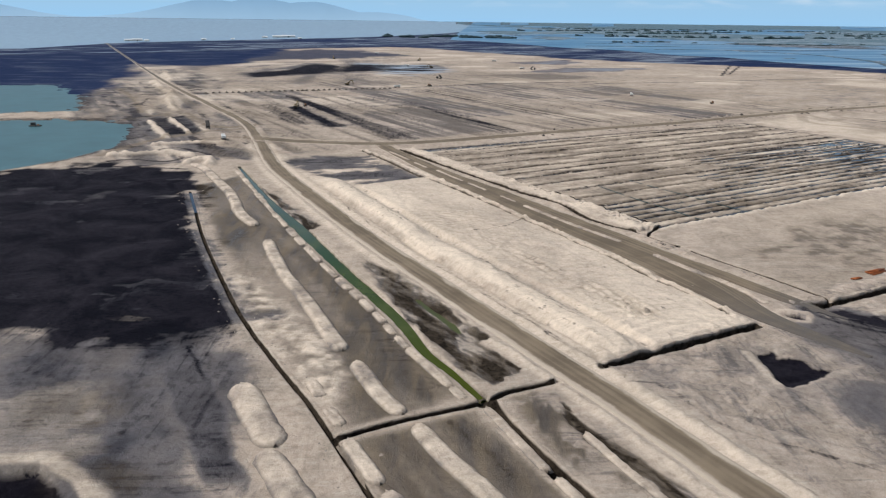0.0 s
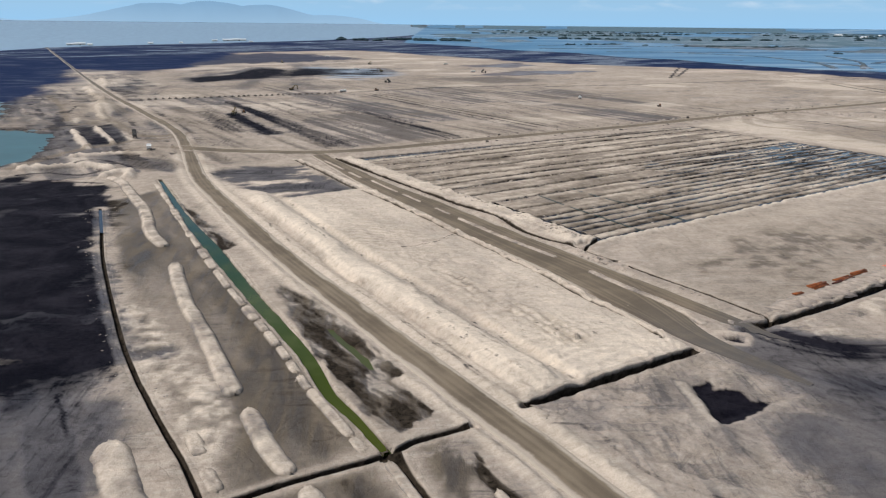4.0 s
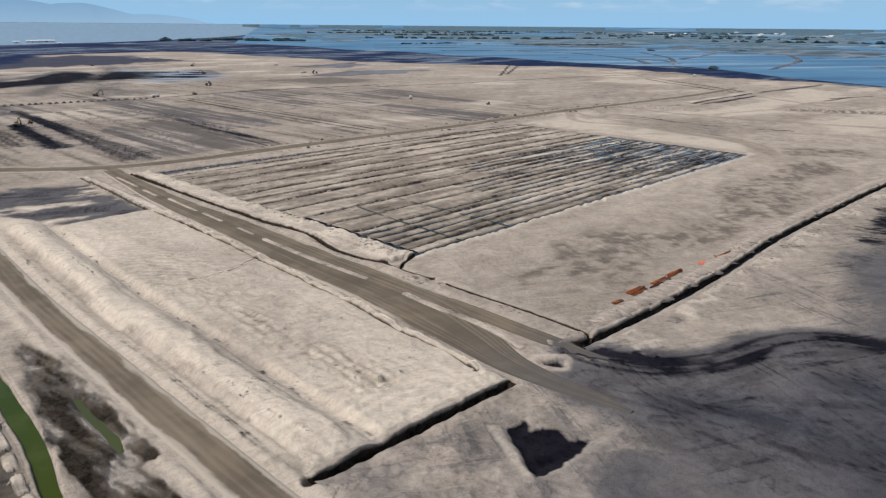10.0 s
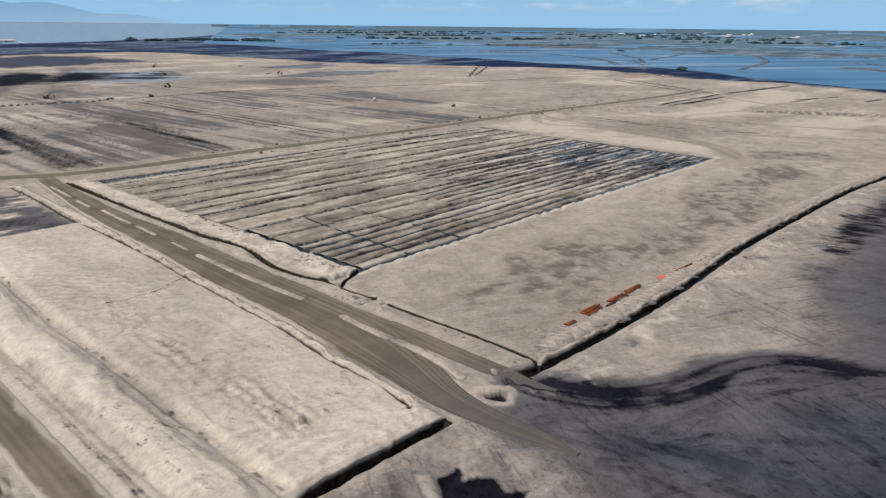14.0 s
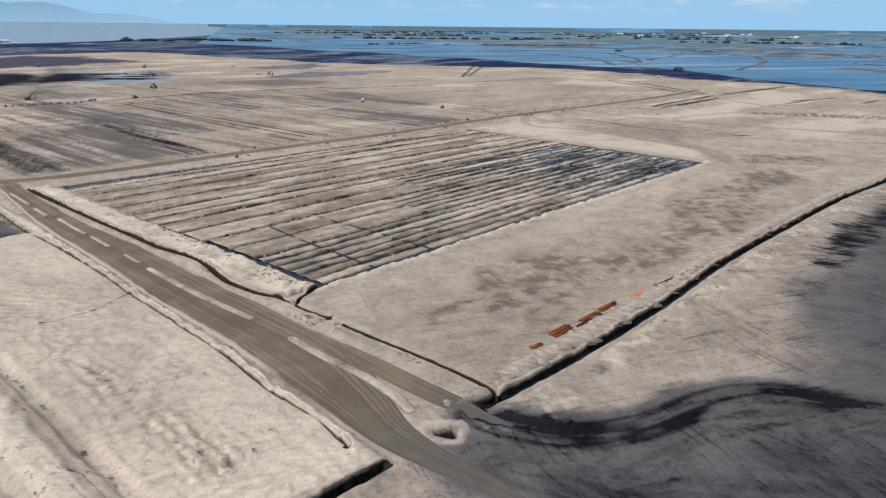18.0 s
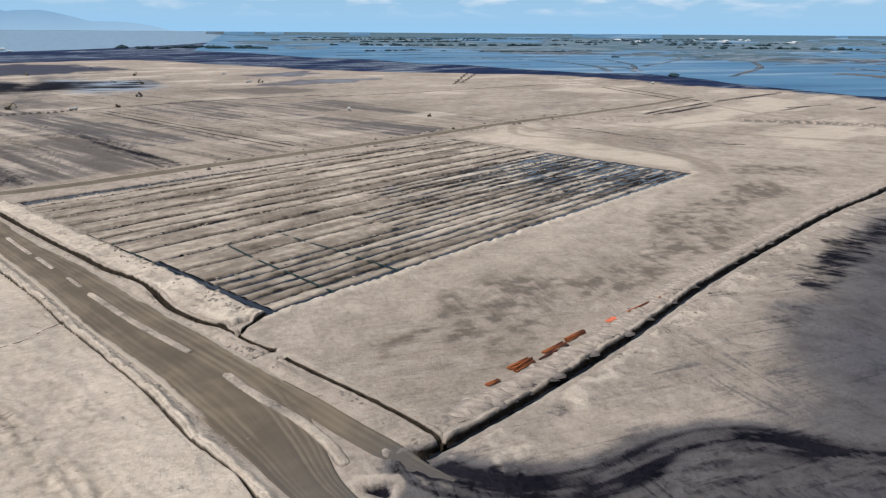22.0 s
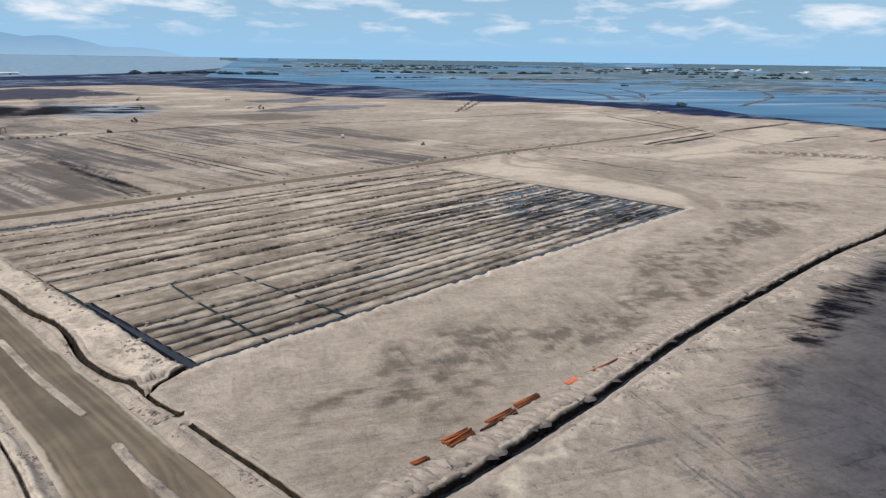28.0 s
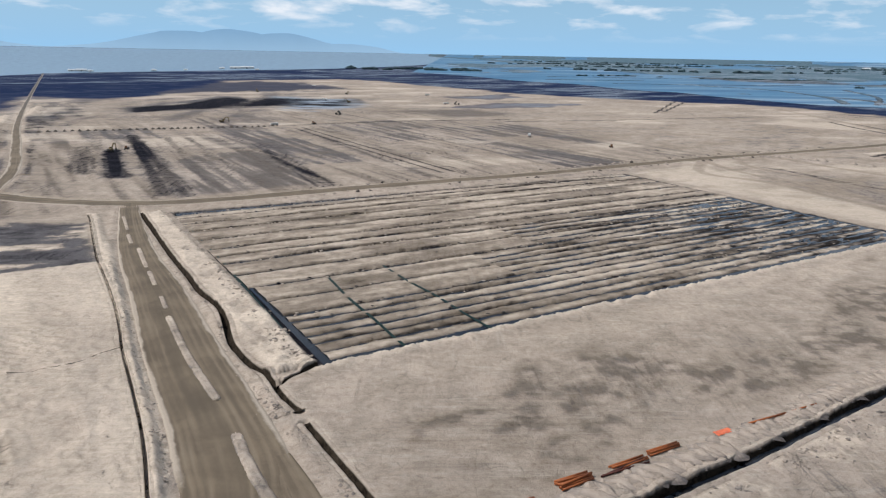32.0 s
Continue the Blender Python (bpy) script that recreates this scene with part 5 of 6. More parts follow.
# ---- ditches and water ----
def build_ditch(name, pts, hw, depth, label, dark=0.85, category="ditch", width=None):
    """A cut with ragged steep sides, whose rims lie on the land around."""
    cols = np.array([-hw - 1.2, -hw - 0.7, -hw - 0.2, -hw, -hw * 0.8, -hw * 0.45, 0, hw * 0.45, hw * 0.8, hw, hw + 0.2, hw + 0.7, hw + 1.2])
    total = rounded(pts, 0.8)[2][-1]

    def rise(s, o, x, y):
        n = fractal(x, y, 1.7, 4, 6) * 1.5
        right = np.stack([np.gradient(y[:, 6]), -np.gradient(x[:, 6])], -1)
        right /= np.linalg.norm(right, axis=1, keepdims=True)
        land = []
        for sign in (-1, 1):
            px, py = x[:, 6] + sign * right[:, 0] * (hw + 1.5), y[:, 6] + sign * right[:, 1] * (hw + 1.5)
            land.append(terrain(px, py)[0])
        base = np.where(o < 0, land[0][:, None], land[1][:, None])
        deep = depth * ease(0, 2.5, s) * ease(total, total - 2.5, s)
        inside = np.abs(o) / hw
        # Thin gullies lie on the land; colour alone makes their floor dark.
        if hw < 0.3:
            return base + 0.03 + 0.07 * ease(0.5, 1.1, inside) * ease(hw + 1.15, hw + 0.3, np.abs(o)) + 0.1 * n - 0.3 * (np.abs(o) > hw + 1.1)
        z = np.where(inside > 1.001, base + 0.03 + 0.10 * n, base * ease(0.6, 1.0, inside) - deep * ease(1.02, 0.6, inside) + 0.2 * n)
        return np.where(np.abs(o) > hw + 1.1, base - 0.10, z)

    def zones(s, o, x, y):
        # Walls and floor between the rims take the near-black soil colour.
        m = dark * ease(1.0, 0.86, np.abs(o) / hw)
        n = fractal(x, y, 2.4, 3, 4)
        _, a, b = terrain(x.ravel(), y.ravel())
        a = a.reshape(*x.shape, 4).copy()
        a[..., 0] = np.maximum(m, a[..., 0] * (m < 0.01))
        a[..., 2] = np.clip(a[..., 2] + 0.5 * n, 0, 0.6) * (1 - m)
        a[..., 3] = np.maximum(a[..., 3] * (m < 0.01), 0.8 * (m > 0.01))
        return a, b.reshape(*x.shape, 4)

    me = strip(name, pts, cols, rise, 0.8, SOIL, zones, 0.32, 2, width)
    return tagged(new(name, me), label, category, kind="structure")


def build_water(name, pts, hw, level, material, label, width=None):
    me = strip(name, pts, np.linspace(-hw, hw, 5), lambda s, o, x, y: level + 0 * s, 2.0, material, None, 0.2, 2, width)
    return tagged(new(name, me), label, "water", kind="structure")


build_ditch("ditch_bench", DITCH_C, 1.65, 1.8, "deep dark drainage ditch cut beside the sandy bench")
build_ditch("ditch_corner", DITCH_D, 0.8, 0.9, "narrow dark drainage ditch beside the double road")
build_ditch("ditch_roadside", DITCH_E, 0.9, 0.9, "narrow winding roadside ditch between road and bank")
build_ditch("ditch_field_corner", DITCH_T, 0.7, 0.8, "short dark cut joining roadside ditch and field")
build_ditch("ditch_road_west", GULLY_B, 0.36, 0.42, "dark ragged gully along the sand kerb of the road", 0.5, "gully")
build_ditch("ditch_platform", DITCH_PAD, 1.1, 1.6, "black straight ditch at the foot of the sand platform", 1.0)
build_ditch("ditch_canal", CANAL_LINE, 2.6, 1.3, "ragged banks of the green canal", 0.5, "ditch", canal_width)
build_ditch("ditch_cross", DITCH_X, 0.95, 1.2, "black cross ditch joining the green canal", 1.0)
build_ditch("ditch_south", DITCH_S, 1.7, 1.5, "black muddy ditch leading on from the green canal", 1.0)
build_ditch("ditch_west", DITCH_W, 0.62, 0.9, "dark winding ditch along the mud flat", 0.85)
GULLIES = [
    ([(40.5, 251), (37, 247.4), (32.5, 241.4), (27, 238), (20, 235.5)], 0.25, 0.3),
]
for line, hw, deep in GULLIES:
    build_ditch("gully", line, hw, deep, "thin ragged gully line on pale sand, dark by colour and not dug", 0.45, "gully")
build_water("canal_water", CANAL_LINE, 2.3, -0.55, CANAL, "still green canal water between sand banks", canal_width)
build_water("ditch_water", DITCH_C, 0.9, -1.35, DITCHWATER, "dark blue water lying in the drainage ditch")


def build_sheet(name, area, level, material, label):
    bm = bmesh.new()
    ring = [bm.verts.new(laid(np.float64(px), np.float64(py), level)) for px, py in area]
    bm.faces.new(ring)
    bmesh.ops.triangulate(bm, faces=bm.faces[:])
    me = bpy.data.meshes.new(name)
    bm.to_mesh(me)
    bm.free()
    me.materials.append(material)
    return tagged(new(name, me), label, "water", kind="structure")


def grown(area, by):
    c = np.mean(np.array(area, float), 0)
    return [tuple(c + (np.array(p) - c) * (1 + by / max(1.0, np.linalg.norm(np.array(p) - c)))) for p in area]


build_sheet("pond_north", grown(POND_N, 12), -0.75, POND, "blue-green settling pond with ragged mud shore")
build_sheet("pond_south", grown(POND_S, 10), -0.75, POND, "teal settling pond beside dark mud")
build_water("slime_pool", [(-1, 177), (3, 168.6), (7, 161), (9.4, 155.6), (10.8, 152)], 1.5, -1.12, SLIME, "olive-green slimy pool in dark mud")
build_water("blue_ditch_water", [(-98, 301), (-93, 288), (-84, 263)], 1.6, -0.25, DITCHWATER, "short stretch of blue ditch water beside the mud flat")
build_sheet("field_water", [tuple(np.array(p) * 0.985 + np.array([167, 385]) * 0.015) for p in FIELD], -0.66, FIELDWATER, "shallow dark water standing between soil ridges")


def build_far_water(name, edge, outer, level, material, label, cells=60):
    """A sheet between a near shore and a far bound, both given in the plan, with as many points each."""
    p, q = rounded(edge, 40)[0], rounded(outer, 40)[0]
    t = np.linspace(0, 1, cells)
    pick = lambda a: np.stack([np.interp(t, np.linspace(0, 1, len(a)), a[:, k]) for k in (0, 1)], -1)
    p, q = pick(p), pick(q)
    w = np.r_[0.0, np.exp(np.linspace(math.log(2e-5), 0.0, 5 * cells - 1))][:, None, None]
    g = p[None] * (1 - w) + q[None] * w
    x, y, z = laid(g[..., 0], g[..., 1], level)
    me = mesh_of(name, np.stack([x, y, z], -1).reshape(-1, 3), quads(5 * cells, cells), material)
    return tagged(new(name, me), label, "water", kind="structure")
build_far_water("lagoon", LAGOON_EDGE[::-1], LAGOON_FAR, -0.2, LAGOON, "wide lagoon of flooded fishponds, sky blue put into its colour")
build_far_water("sea", [(-3000, 1400), (-913, 1750), (-877, 2200), (-563, 2756), (-203, 3400), (190, 4700), (800, 7700)], [(-90000, 15000), (-120000, 60000), (-120000, 120000), (-90000, 200000), (-40000, 260000), (0, 300000), (30000, 300000)], -1.2, SEA, "grey-blue open sea, haze and sky tone in its colour")


# ---- sand berms ----
def build_berm(pts, hw, tall, label, category="berm", pale=0.9, seed=1, name="sand_berm", group="sand berms", sway=0.26):
    """A pushed-up ridge with a worn crest, slumped sides and rounded ends."""
    hw, tall = hw * 1.15, tall * 0.72
    cols = np.linspace(-1.25, 1.25, 17) * hw
    total = rounded(pts, 0.6)[2][-1]

    def across(s, o, x, y):
        end = np.clip(1 - (np.abs(s - total / 2) / (total / 2)) ** max(9.0, 1.2 * total / hw), 0.02, 1) ** 0.6
        return np.abs(o / hw + 0.14 * fractal(s, 0 * s + 9.0 * seed, 11.0, 3, seed)) / end

    def rise(s, o, x, y):
        a = across(s, o, x, y)
        lumps = fractal(x, y, 2.2, 4, seed + 1)
        z = tall * np.clip((1.02 - a) / 0.45, 0, 1) * (1.0 + 0.5 * fractal(x, y, 8, 3, seed)) + (0.7 * (0.1 - np.abs(lumps)) + 0.35 * fractal(x, y, 1.1, 3, seed)) * ease(1.1, 0.8, a)
        return np.where(np.abs(o) > 1.15 * hw, -0.7, z - 0.5 * ease(0.98, 1.12, a))

    def zones(s, o, x, y):
        a = across(s, o, x, y)
        n = fractal(x, y, 4, 4, 3)
        return layers(0.0, np.clip(0.16 + 0.3 * ease(0.6, 1.0, a) - 0.9 * n, 0, 0.5), pale * ease(1.1, 0.7, a) * (0.45 + 1.4 * n), 0.5 * ease(0.8, 1.05, a + 0.6 * n)), triple(0.0, 0.0, 0.0)

    me = strip(name, pts, cols, rise, 0.6, SOIL, zones, sway, seed)
    return tagged(new(name, me), label, category, group=group)


BERMS = [
    ([(-112, 356), (-103, 345), (-95, 329), (-84, 306), (-77, 291), (-66, 260), (-57, 243)], 2.2, 1.8),
    ([(-49.4, 225), (-39, 194.4), (-28.4, 170), (-20.6, 150.6), (-16.9, 142)], 2.0, 1.7),
    ([(-13.6, 136), (-9.4, 126), (-5.7, 118.8), (-3.2, 114.6)], 1.9, 1.4),
    ([(-36, 127), (-30.1, 114.5), (-25, 104.6)], 2.9, 1.5),
    ([(-0.8, 110.9), (5.2, 99.5), (11, 90), (18, 76)], 1.9, 1.3),
    ([(-12.8, 106.6), (-8.8, 98.3), (-6.5, 93.8)], 1.5, 1.2),
    ([(-5.6, 92), (-2, 85), (3, 75)], 1.7, 1.2),
    ([(12.6, 117), (16.7, 106.8), (20.9, 96.6)], 1.0, 0.9),
    ([(21.9, 94.8), (24.3, 89.5), (30, 76)], 1.1, 0.9),
    ([(29.6, 107.8), (33.5, 98), (37.5, 89), (44, 75)], 0.9, 0.8),
    ([(-26.6, 103.6), (-19.7, 91), (-12, 77)], 2.6, 1.2),
    ([(-22, 128), (-19, 121)], 1.4, 1.0),
    ([(-17.5, 117.5), (-14.3, 111)], 1.3, 0.9),
]
for k, (line, hw, tall) in enumerate(BERMS):
    build_berm(line, hw, 0.8 * tall, "long pale berm of pushed-up sand on the mud bed", seed=k % 5)
MEDIANS = [([(-14, 396), (-3, 371)], 0.7, 0.5), ([(-0.5, 364), (6, 350)], 0.75, 0.5), ([(10.5, 344), (22, 319)], 0.8, 0.5), ([(24.2, 315), (31, 300)], 0.8, 0.5), ([(36, 290), (41, 279)], 0.7, 0.5), ([(43.5, 273), (56, 247), (69, 223.3)], 1.0, 0.7), ([(75.6, 210), (81, 198), (87, 186.5), (91, 176), (92.5, 168)], 1.15, 0.7)]
for k, (line, hw, tall) in enumerate(MEDIANS):
    build_berm(line, hw, tall, "low pale sand median on the double road", "median", 0.55, seed=k % 5, name="road_median", group="medians on the double road", sway=0.1)


# ---- soil beds in the flooded field ----
def build_bed(v0, v1, start, stop, seed):
    """A long bed of soil between two furrows; the east end lies lower and wetter."""
    v, hw = (v0 + v1) / 2, (v1 - v0) / 2 - 0.45
    a, b = C_ + UP * v + ROW * start, C_ + UP * v + ROW * stop
    n = max(7, min(15, int(hw * 3)))
    cols = np.r_[-1.15, np.linspace(-0.97, 0.97, n), 1.15] * hw
    narrow = hw < 3.2
    rim = lambda o, wide_by: ease(hw - wide_by, hw - 0.15, np.abs(o))

    def rise(s, o, x, y):
        c = np.abs(o) / hw
        wet = ease(120, 250, s + start) * (1.0 if v < 95 else 0.25) + ease(172, 184, v) * 0.9
        lump = fractal(s * 0.35, o + v, 3.2, 4, seed)
        crown = (1 - 0.75 * c**1.4) if narrow else 1 - 0.9 * rim(o, 1.2)
        z = -0.72 + (0.54 - 0.38 * wet) * crown + (0.75 if narrow else 0.5) * lump * (1 - 0.3 * wet) + 0.22 * fractal(x, y, 1.5, 3, seed + 2)
        return np.where(c > 1.05, -1.6, z)

    def zones(s, o, x, y):
        c = np.abs(o) / hw
        wet = ease(110, 250, s + start) * (1.0 if v < 95 else 0.3) + ease(170, 184, v) * 0.9
        n = fractal(s * 0.16, o + v, 4.5, 5, seed + 1) + 0.5 * fractal(x, y, 2.5, 3, seed)
        m = fractal(x, y, 24, 4, seed + 3)
        blotch = fractal(s * 0.3, o + v, 9, 4, seed + 4)
        smear = rim(o, 1.2 + 2.6 * np.clip(0.4 + 1.6 * fractal(s * 0.5, o * 0 + v, 9, 3, seed), 0, 1))
        side_mud = np.clip(-0.16 + 0.42 * wet - 1.2 * n + 0.6 * smear * (0.7 + 1.8 * fractal(s, o, 4, 3, seed)) + 0.5 * blotch + 0.25 * m, 0, 0.72)
        brown = np.clip(0.24 - 1.5 * n - 0.3 * wet + 0.9 * m + 1.1 * blotch + 0.6 * smear, 0, 0.95)
        return layers(side_mud, np.clip(0.08 + 0.36 * wet - 0.8 * n + 0.4 * m + 0.4 * blotch, 0, 1), np.clip((0.42 if narrow else 0.30) + 1.6 * n - 0.1 * wet - 1.1 * blotch, 0, 0.85) * (1 - rim(o, 1.2)), 0.35 * brown), triple(np.clip(np.maximum(0.5 - 0.9 * n - 0.3 * wet, brown), 0, 1), 0.0, 0.0)

    me = strip("soil_bed", [a, (a + b) / 2, b], cols, rise, 1.3, SOIL, zones, 0.2 if not narrow else 0.6, seed)
    return tagged(new("soil_bed", me), "long lumpy brown soil bed standing out of shallow water", "soil bed", group="soil beds in the flooded field")


FURROWS = [3.2, 8.6, 14.2, 19.6, 25.4, 31.0, 36.6, 42.0, 47.6, 53.2, 59.0, 65.5]
for k, (lo, hi) in enumerate(zip(FURROWS[:-1], FURROWS[1:])):
    build_bed(lo, hi, 4.5 if hi < 37 else 84, 268 + 0.02 * lo, k % 6)
build_bed(36.6, 51, 4.5, 86, 2)
build_bed(50.6, 65.5, 4.5, 86, 3)
for k, (lo, hi) in enumerate(zip([65.5, 71.5, 77.5, 83.5, 89.5], [71.5, 77.5, 83.5, 89.5, 95])):
    build_bed(lo, hi, 116, 270, k)
build_bed(65.5, 80, 3.0, 118, 1)
build_bed(80, 95, 2.6, 118, 4)
for k, (lo, hi) in enumerate(zip([95, 105, 115.5, 131, 147, 160, 172], [105, 115.5, 131, 147, 160, 172, 180])):
    build_bed(lo, hi, 2.4, 273 + 0.01 * lo, k % 6)
for name, line, hw in (("field_canal", [(86.5, 241), (76, 263), (62, 292), (48, 322), (30, 357), (6, 404)], 1.15), ("field_cut", [(101, 323), (109, 306.6), (118, 291), (125, 276.5), (132.5, 262.5)], 0.5), ("field_cut", [(83.3, 310), (92, 288), (100, 271), (104.5, 260.6), (108.5, 252)], 0.5)):
    me = strip(name, line, np.linspace(-hw, hw, 5), lambda s, o, x, y: -0.42 + 0 * s if hw > 1 else -0.12 + 0 * s, 2.0, TEAL, None, 0.35, 3, (lambda y: np.interp(y, [240, 250, 285, 305, 340, 405], [1.0, 0.95, 0.8, 0.45, 0.28, 0.2])) if hw > 1 else None)
    tagged(new(name, me), "narrow teal water channel through the field", "water", kind="structure")


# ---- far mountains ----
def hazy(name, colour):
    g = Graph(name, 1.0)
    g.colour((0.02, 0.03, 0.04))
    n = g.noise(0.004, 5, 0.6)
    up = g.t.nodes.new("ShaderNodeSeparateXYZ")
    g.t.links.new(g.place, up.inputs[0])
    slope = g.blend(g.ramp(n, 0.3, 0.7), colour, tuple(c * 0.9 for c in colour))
    # The ridge glows with its own haze colour, paler towards the foot.
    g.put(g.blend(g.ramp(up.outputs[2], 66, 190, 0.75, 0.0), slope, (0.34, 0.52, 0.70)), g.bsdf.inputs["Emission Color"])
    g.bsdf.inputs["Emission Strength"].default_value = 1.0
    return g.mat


def build_mountain(name, lo, hi, peaks, far, colour, label, seed):
    az = np.radians(np.linspace(lo, hi, 220))
    t = np.linspace(0, 1, 220)
    top = np.zeros(220)
    for at, wide, tall in peaks:
        top = np.maximum(top, tall * np.exp(-(((t - at) / wide) ** 2)))
    top = top * (1 + 0.25 * fractal(t * 40, t * 0 + seed, 5, 4, seed)) + 4 * fractal(t * 100, t * 0, 3, 3, seed)
    top *= ease(0, 0.08, t) * ease(1, 0.92, t)
    rows = np.array([0, 0.5, 1.0])
    r = far - 60 + 60 * rows[:, None] + 0 * top
    x, y = CENTRE[0] + r * np.sin(az), CENTRE[1] + r * np.cos(az)
    z = 60 + (10 + top) * rows[:, None] ** 0.8
    me = mesh_of(name, np.stack([x, y, z], -1).reshape(-1, 3), quads(3, 220), colour)
    return tagged(new(name, me), label, "backdrop", kind="structure")


build_mountain("backdrop_mountain", -34, 1.5, [(0.10, 0.1, 80), (0.52, 0.13, 118), (0.62, 0.13, 128), (0.72, 0.12, 112), (0.85, 0.12, 52)], 4870, hazy("mountain_haze_glow", (0.235, 0.41, 0.61)), "faint blue volcano ridge beyond the bay, its haze given as glow", 3)


# ---- loose heaps of soil ----
def heap_mesh(name, seed, long=1.0, rings=7, spokes=14, pale=0.5, dark=0.0):
    """A tipped heap of unit half-width and height, uneven all round."""
    rs = np.random.RandomState(seed)
    a = np.linspace(0, 2 * math.pi, spokes, endpoint=False)
    lobes = 1 + 0.24 * np.sin(2 * a + rs.rand() * 6) + 0.2 * np.sin(3 * a + rs.rand() * 6) + 0.14 * rs.randn(spokes)
    verts, zone = [(0.08 * rs.randn(), 0.08 * rs.randn(), 1.0)], [(dark, 0.1, pale)]
    for k in range(1, rings + 1):
        f = k / rings
        tall = (1 - f) ** 0.85 + 0.10 * rs.randn(spokes) * (1 - f) - (0.45 if k == rings else 0.06 * f)
        for s in range(spokes):
            r = f * lobes[s] * (1.25 if k == rings else 1)
            verts.append((r * math.cos(a[s]) * long, r * math.sin(a[s]), tall[s]))
            zone.append((dark + 0.25 * (f > 0.85), 0.2 + 0.3 * f, pale * (1 - 0.4 * f)))
    faces = [(0, 1 + s, 1 + (s + 1) % spokes) for s in range(spokes)]
    for k in range(rings - 1):
        for s in range(spokes):
            p, q = 1 + k * spokes + s, 1 + k * spokes + (s + 1) % spokes
            faces += [(p, p + spokes, q + spokes), (p, q + spokes, q)]
    me = mesh_of(name, verts, faces, SOIL)
    paint(me, np.array(zone), np.zeros((len(verts), 3)))
    return me


PALE_HEAPS = [heap_mesh("sand_mound", k, pale=0.12) for k in range(6)]
DARK_HEAPS = [heap_mesh("sand_mound", 20 + k, 1.0, 5, 10, 0.1, 0.6) for k in range(3)]


def set_heap(me, x, y, wide, tall, turn, label, group, sink=0.1, deep=1.0):
    ob = new("sand_mound", me)
    gx, gy, gz = laid(np.float64(x), np.float64(y), 0.0)
    ob.matrix_world = Matrix.LocRotScale((float(gx), float(gy), float(gz) + height(x, y) - sink), Euler((0, 0, turn)), (wide, wide * deep, tall))
    return tagged(ob, label, "mound", group=group)


def line_spots(pts, first, last, gap, off, jitter, seed):
    """Places beside a line: x, y, heading and a random number."""
    p, way, gone = rounded(pts, 1.0)
    r = random.Random(seed)
    s, spots = first, []
    while s < min(last, gone[-1]):
        k = int(np.searchsorted(gone, s))
        o = off + r.uniform(-jitter, jitter)
        spots.append((p[k, 0] + way[k, 1] * o, p[k, 1] - way[k, 0] * o, math.atan2(way[k, 1], way[k, 0]), r.random()))
        s += gap * r.uniform(0.75, 1.25)
    return spots


for k, (x, y, turn, chance) in enumerate(line_spots(DITCH_C, 14, 330, 2.5, -5.2, 0.5, 3)):
    set_heap(PALE_HEAPS[k % 6], x, y, 1.2 + 0.7 * chance, 0.5 + 0.55 * chance, turn + chance * 1.2 - 0.4, "pale slumped heap of dug-out sand beside the ditch", "spoil heaps along the ditch", 0.2, 1.7 + 0.5 * chance)
for k, (x, y, turn, chance) in enumerate(line_spots(DITCH_C, 20, 200, 5.5, -7.6, 0.8, 8)):
    set_heap(PALE_HEAPS[(k + 2) % 6], x, y, 1.2 + 0.6 * chance, 0.3 + 0.35 * chance, turn + chance * 6, "small pale heap of sand behind the ditch heaps", "spoil heaps along the ditch", 0.1)
for k, (x, y, turn, chance) in enumerate(line_spots([(-204, 718), (-138, 747), (-61, 776), (-24, 789)], 0, 260, 6.4, 0, 0.4, 4)):
    set_heap(DARK_HEAPS[k % 3], x, y, 1.9 + 0.4 * chance, 1.5 + 0.5 * chance, chance * 6, "dark tipped soil heap in a straight row", "row of dark soil heaps", 0.1)
for line, seed in (([(520, 545), (566, 512), (640, 450)], 5), ([(530, 556), (578, 520), (650, 460)], 6), ([(394, 612), (428, 580), (444, 560)], 7)):
    for k, (x, y, turn, chance) in enumerate(line_spots(line, 0, 160, 7.5, 0, 1.0, seed)):
        set_heap(PALE_HEAPS[k % 6], x, y, 2.0 + chance, 1.3 + 0.8 * chance, chance * 6, "pale tipped mound of sand tipped in a line", "rows of far heaps", 0.1)
for k, (x, y, turn, chance) in enumerate(line_spots(ROAD_X, 150, 560, 7, 9.5, 1.2, 9)):
    set_heap((PALE_HEAPS + DARK_HEAPS)[k % 8], x, y, 0.9 + 0.7 * chance, 0.5 + 0.5 * chance, chance * 6, "low soil lump dumped along the road edge", "lumps along the cross road", 0.1)
for k, (x, y, turn, chance) in enumerate(line_spots(ROAD_X, 160, 640, 5, -10.5, 2.0, 10)):
    set_heap((PALE_HEAPS + DARK_HEAPS)[(k * 3) % 8], x, y, 0.9 + 0.8 * chance, 0.5 + 0.6 * chance, chance * 6, "low soil lump dumped along the road edge", "lumps along the cross road", 0.1)

# mounds along the west bank of the canal
CANAL_BANK = [(-86.5, 341), (-70.5, 302), (-57.5, 269.5), (-45.2, 240), (-29.2, 203), (-17.2, 177.5), (-9.2, 159.5), (-3.0, 144.2), (3.4, 131.2), (9.0, 119.6)]
bank_p, bank_w, bank_s = rounded(CANAL_BANK, 0.5)
at, k = 0.0, 0
bank_rng = random.Random(12)
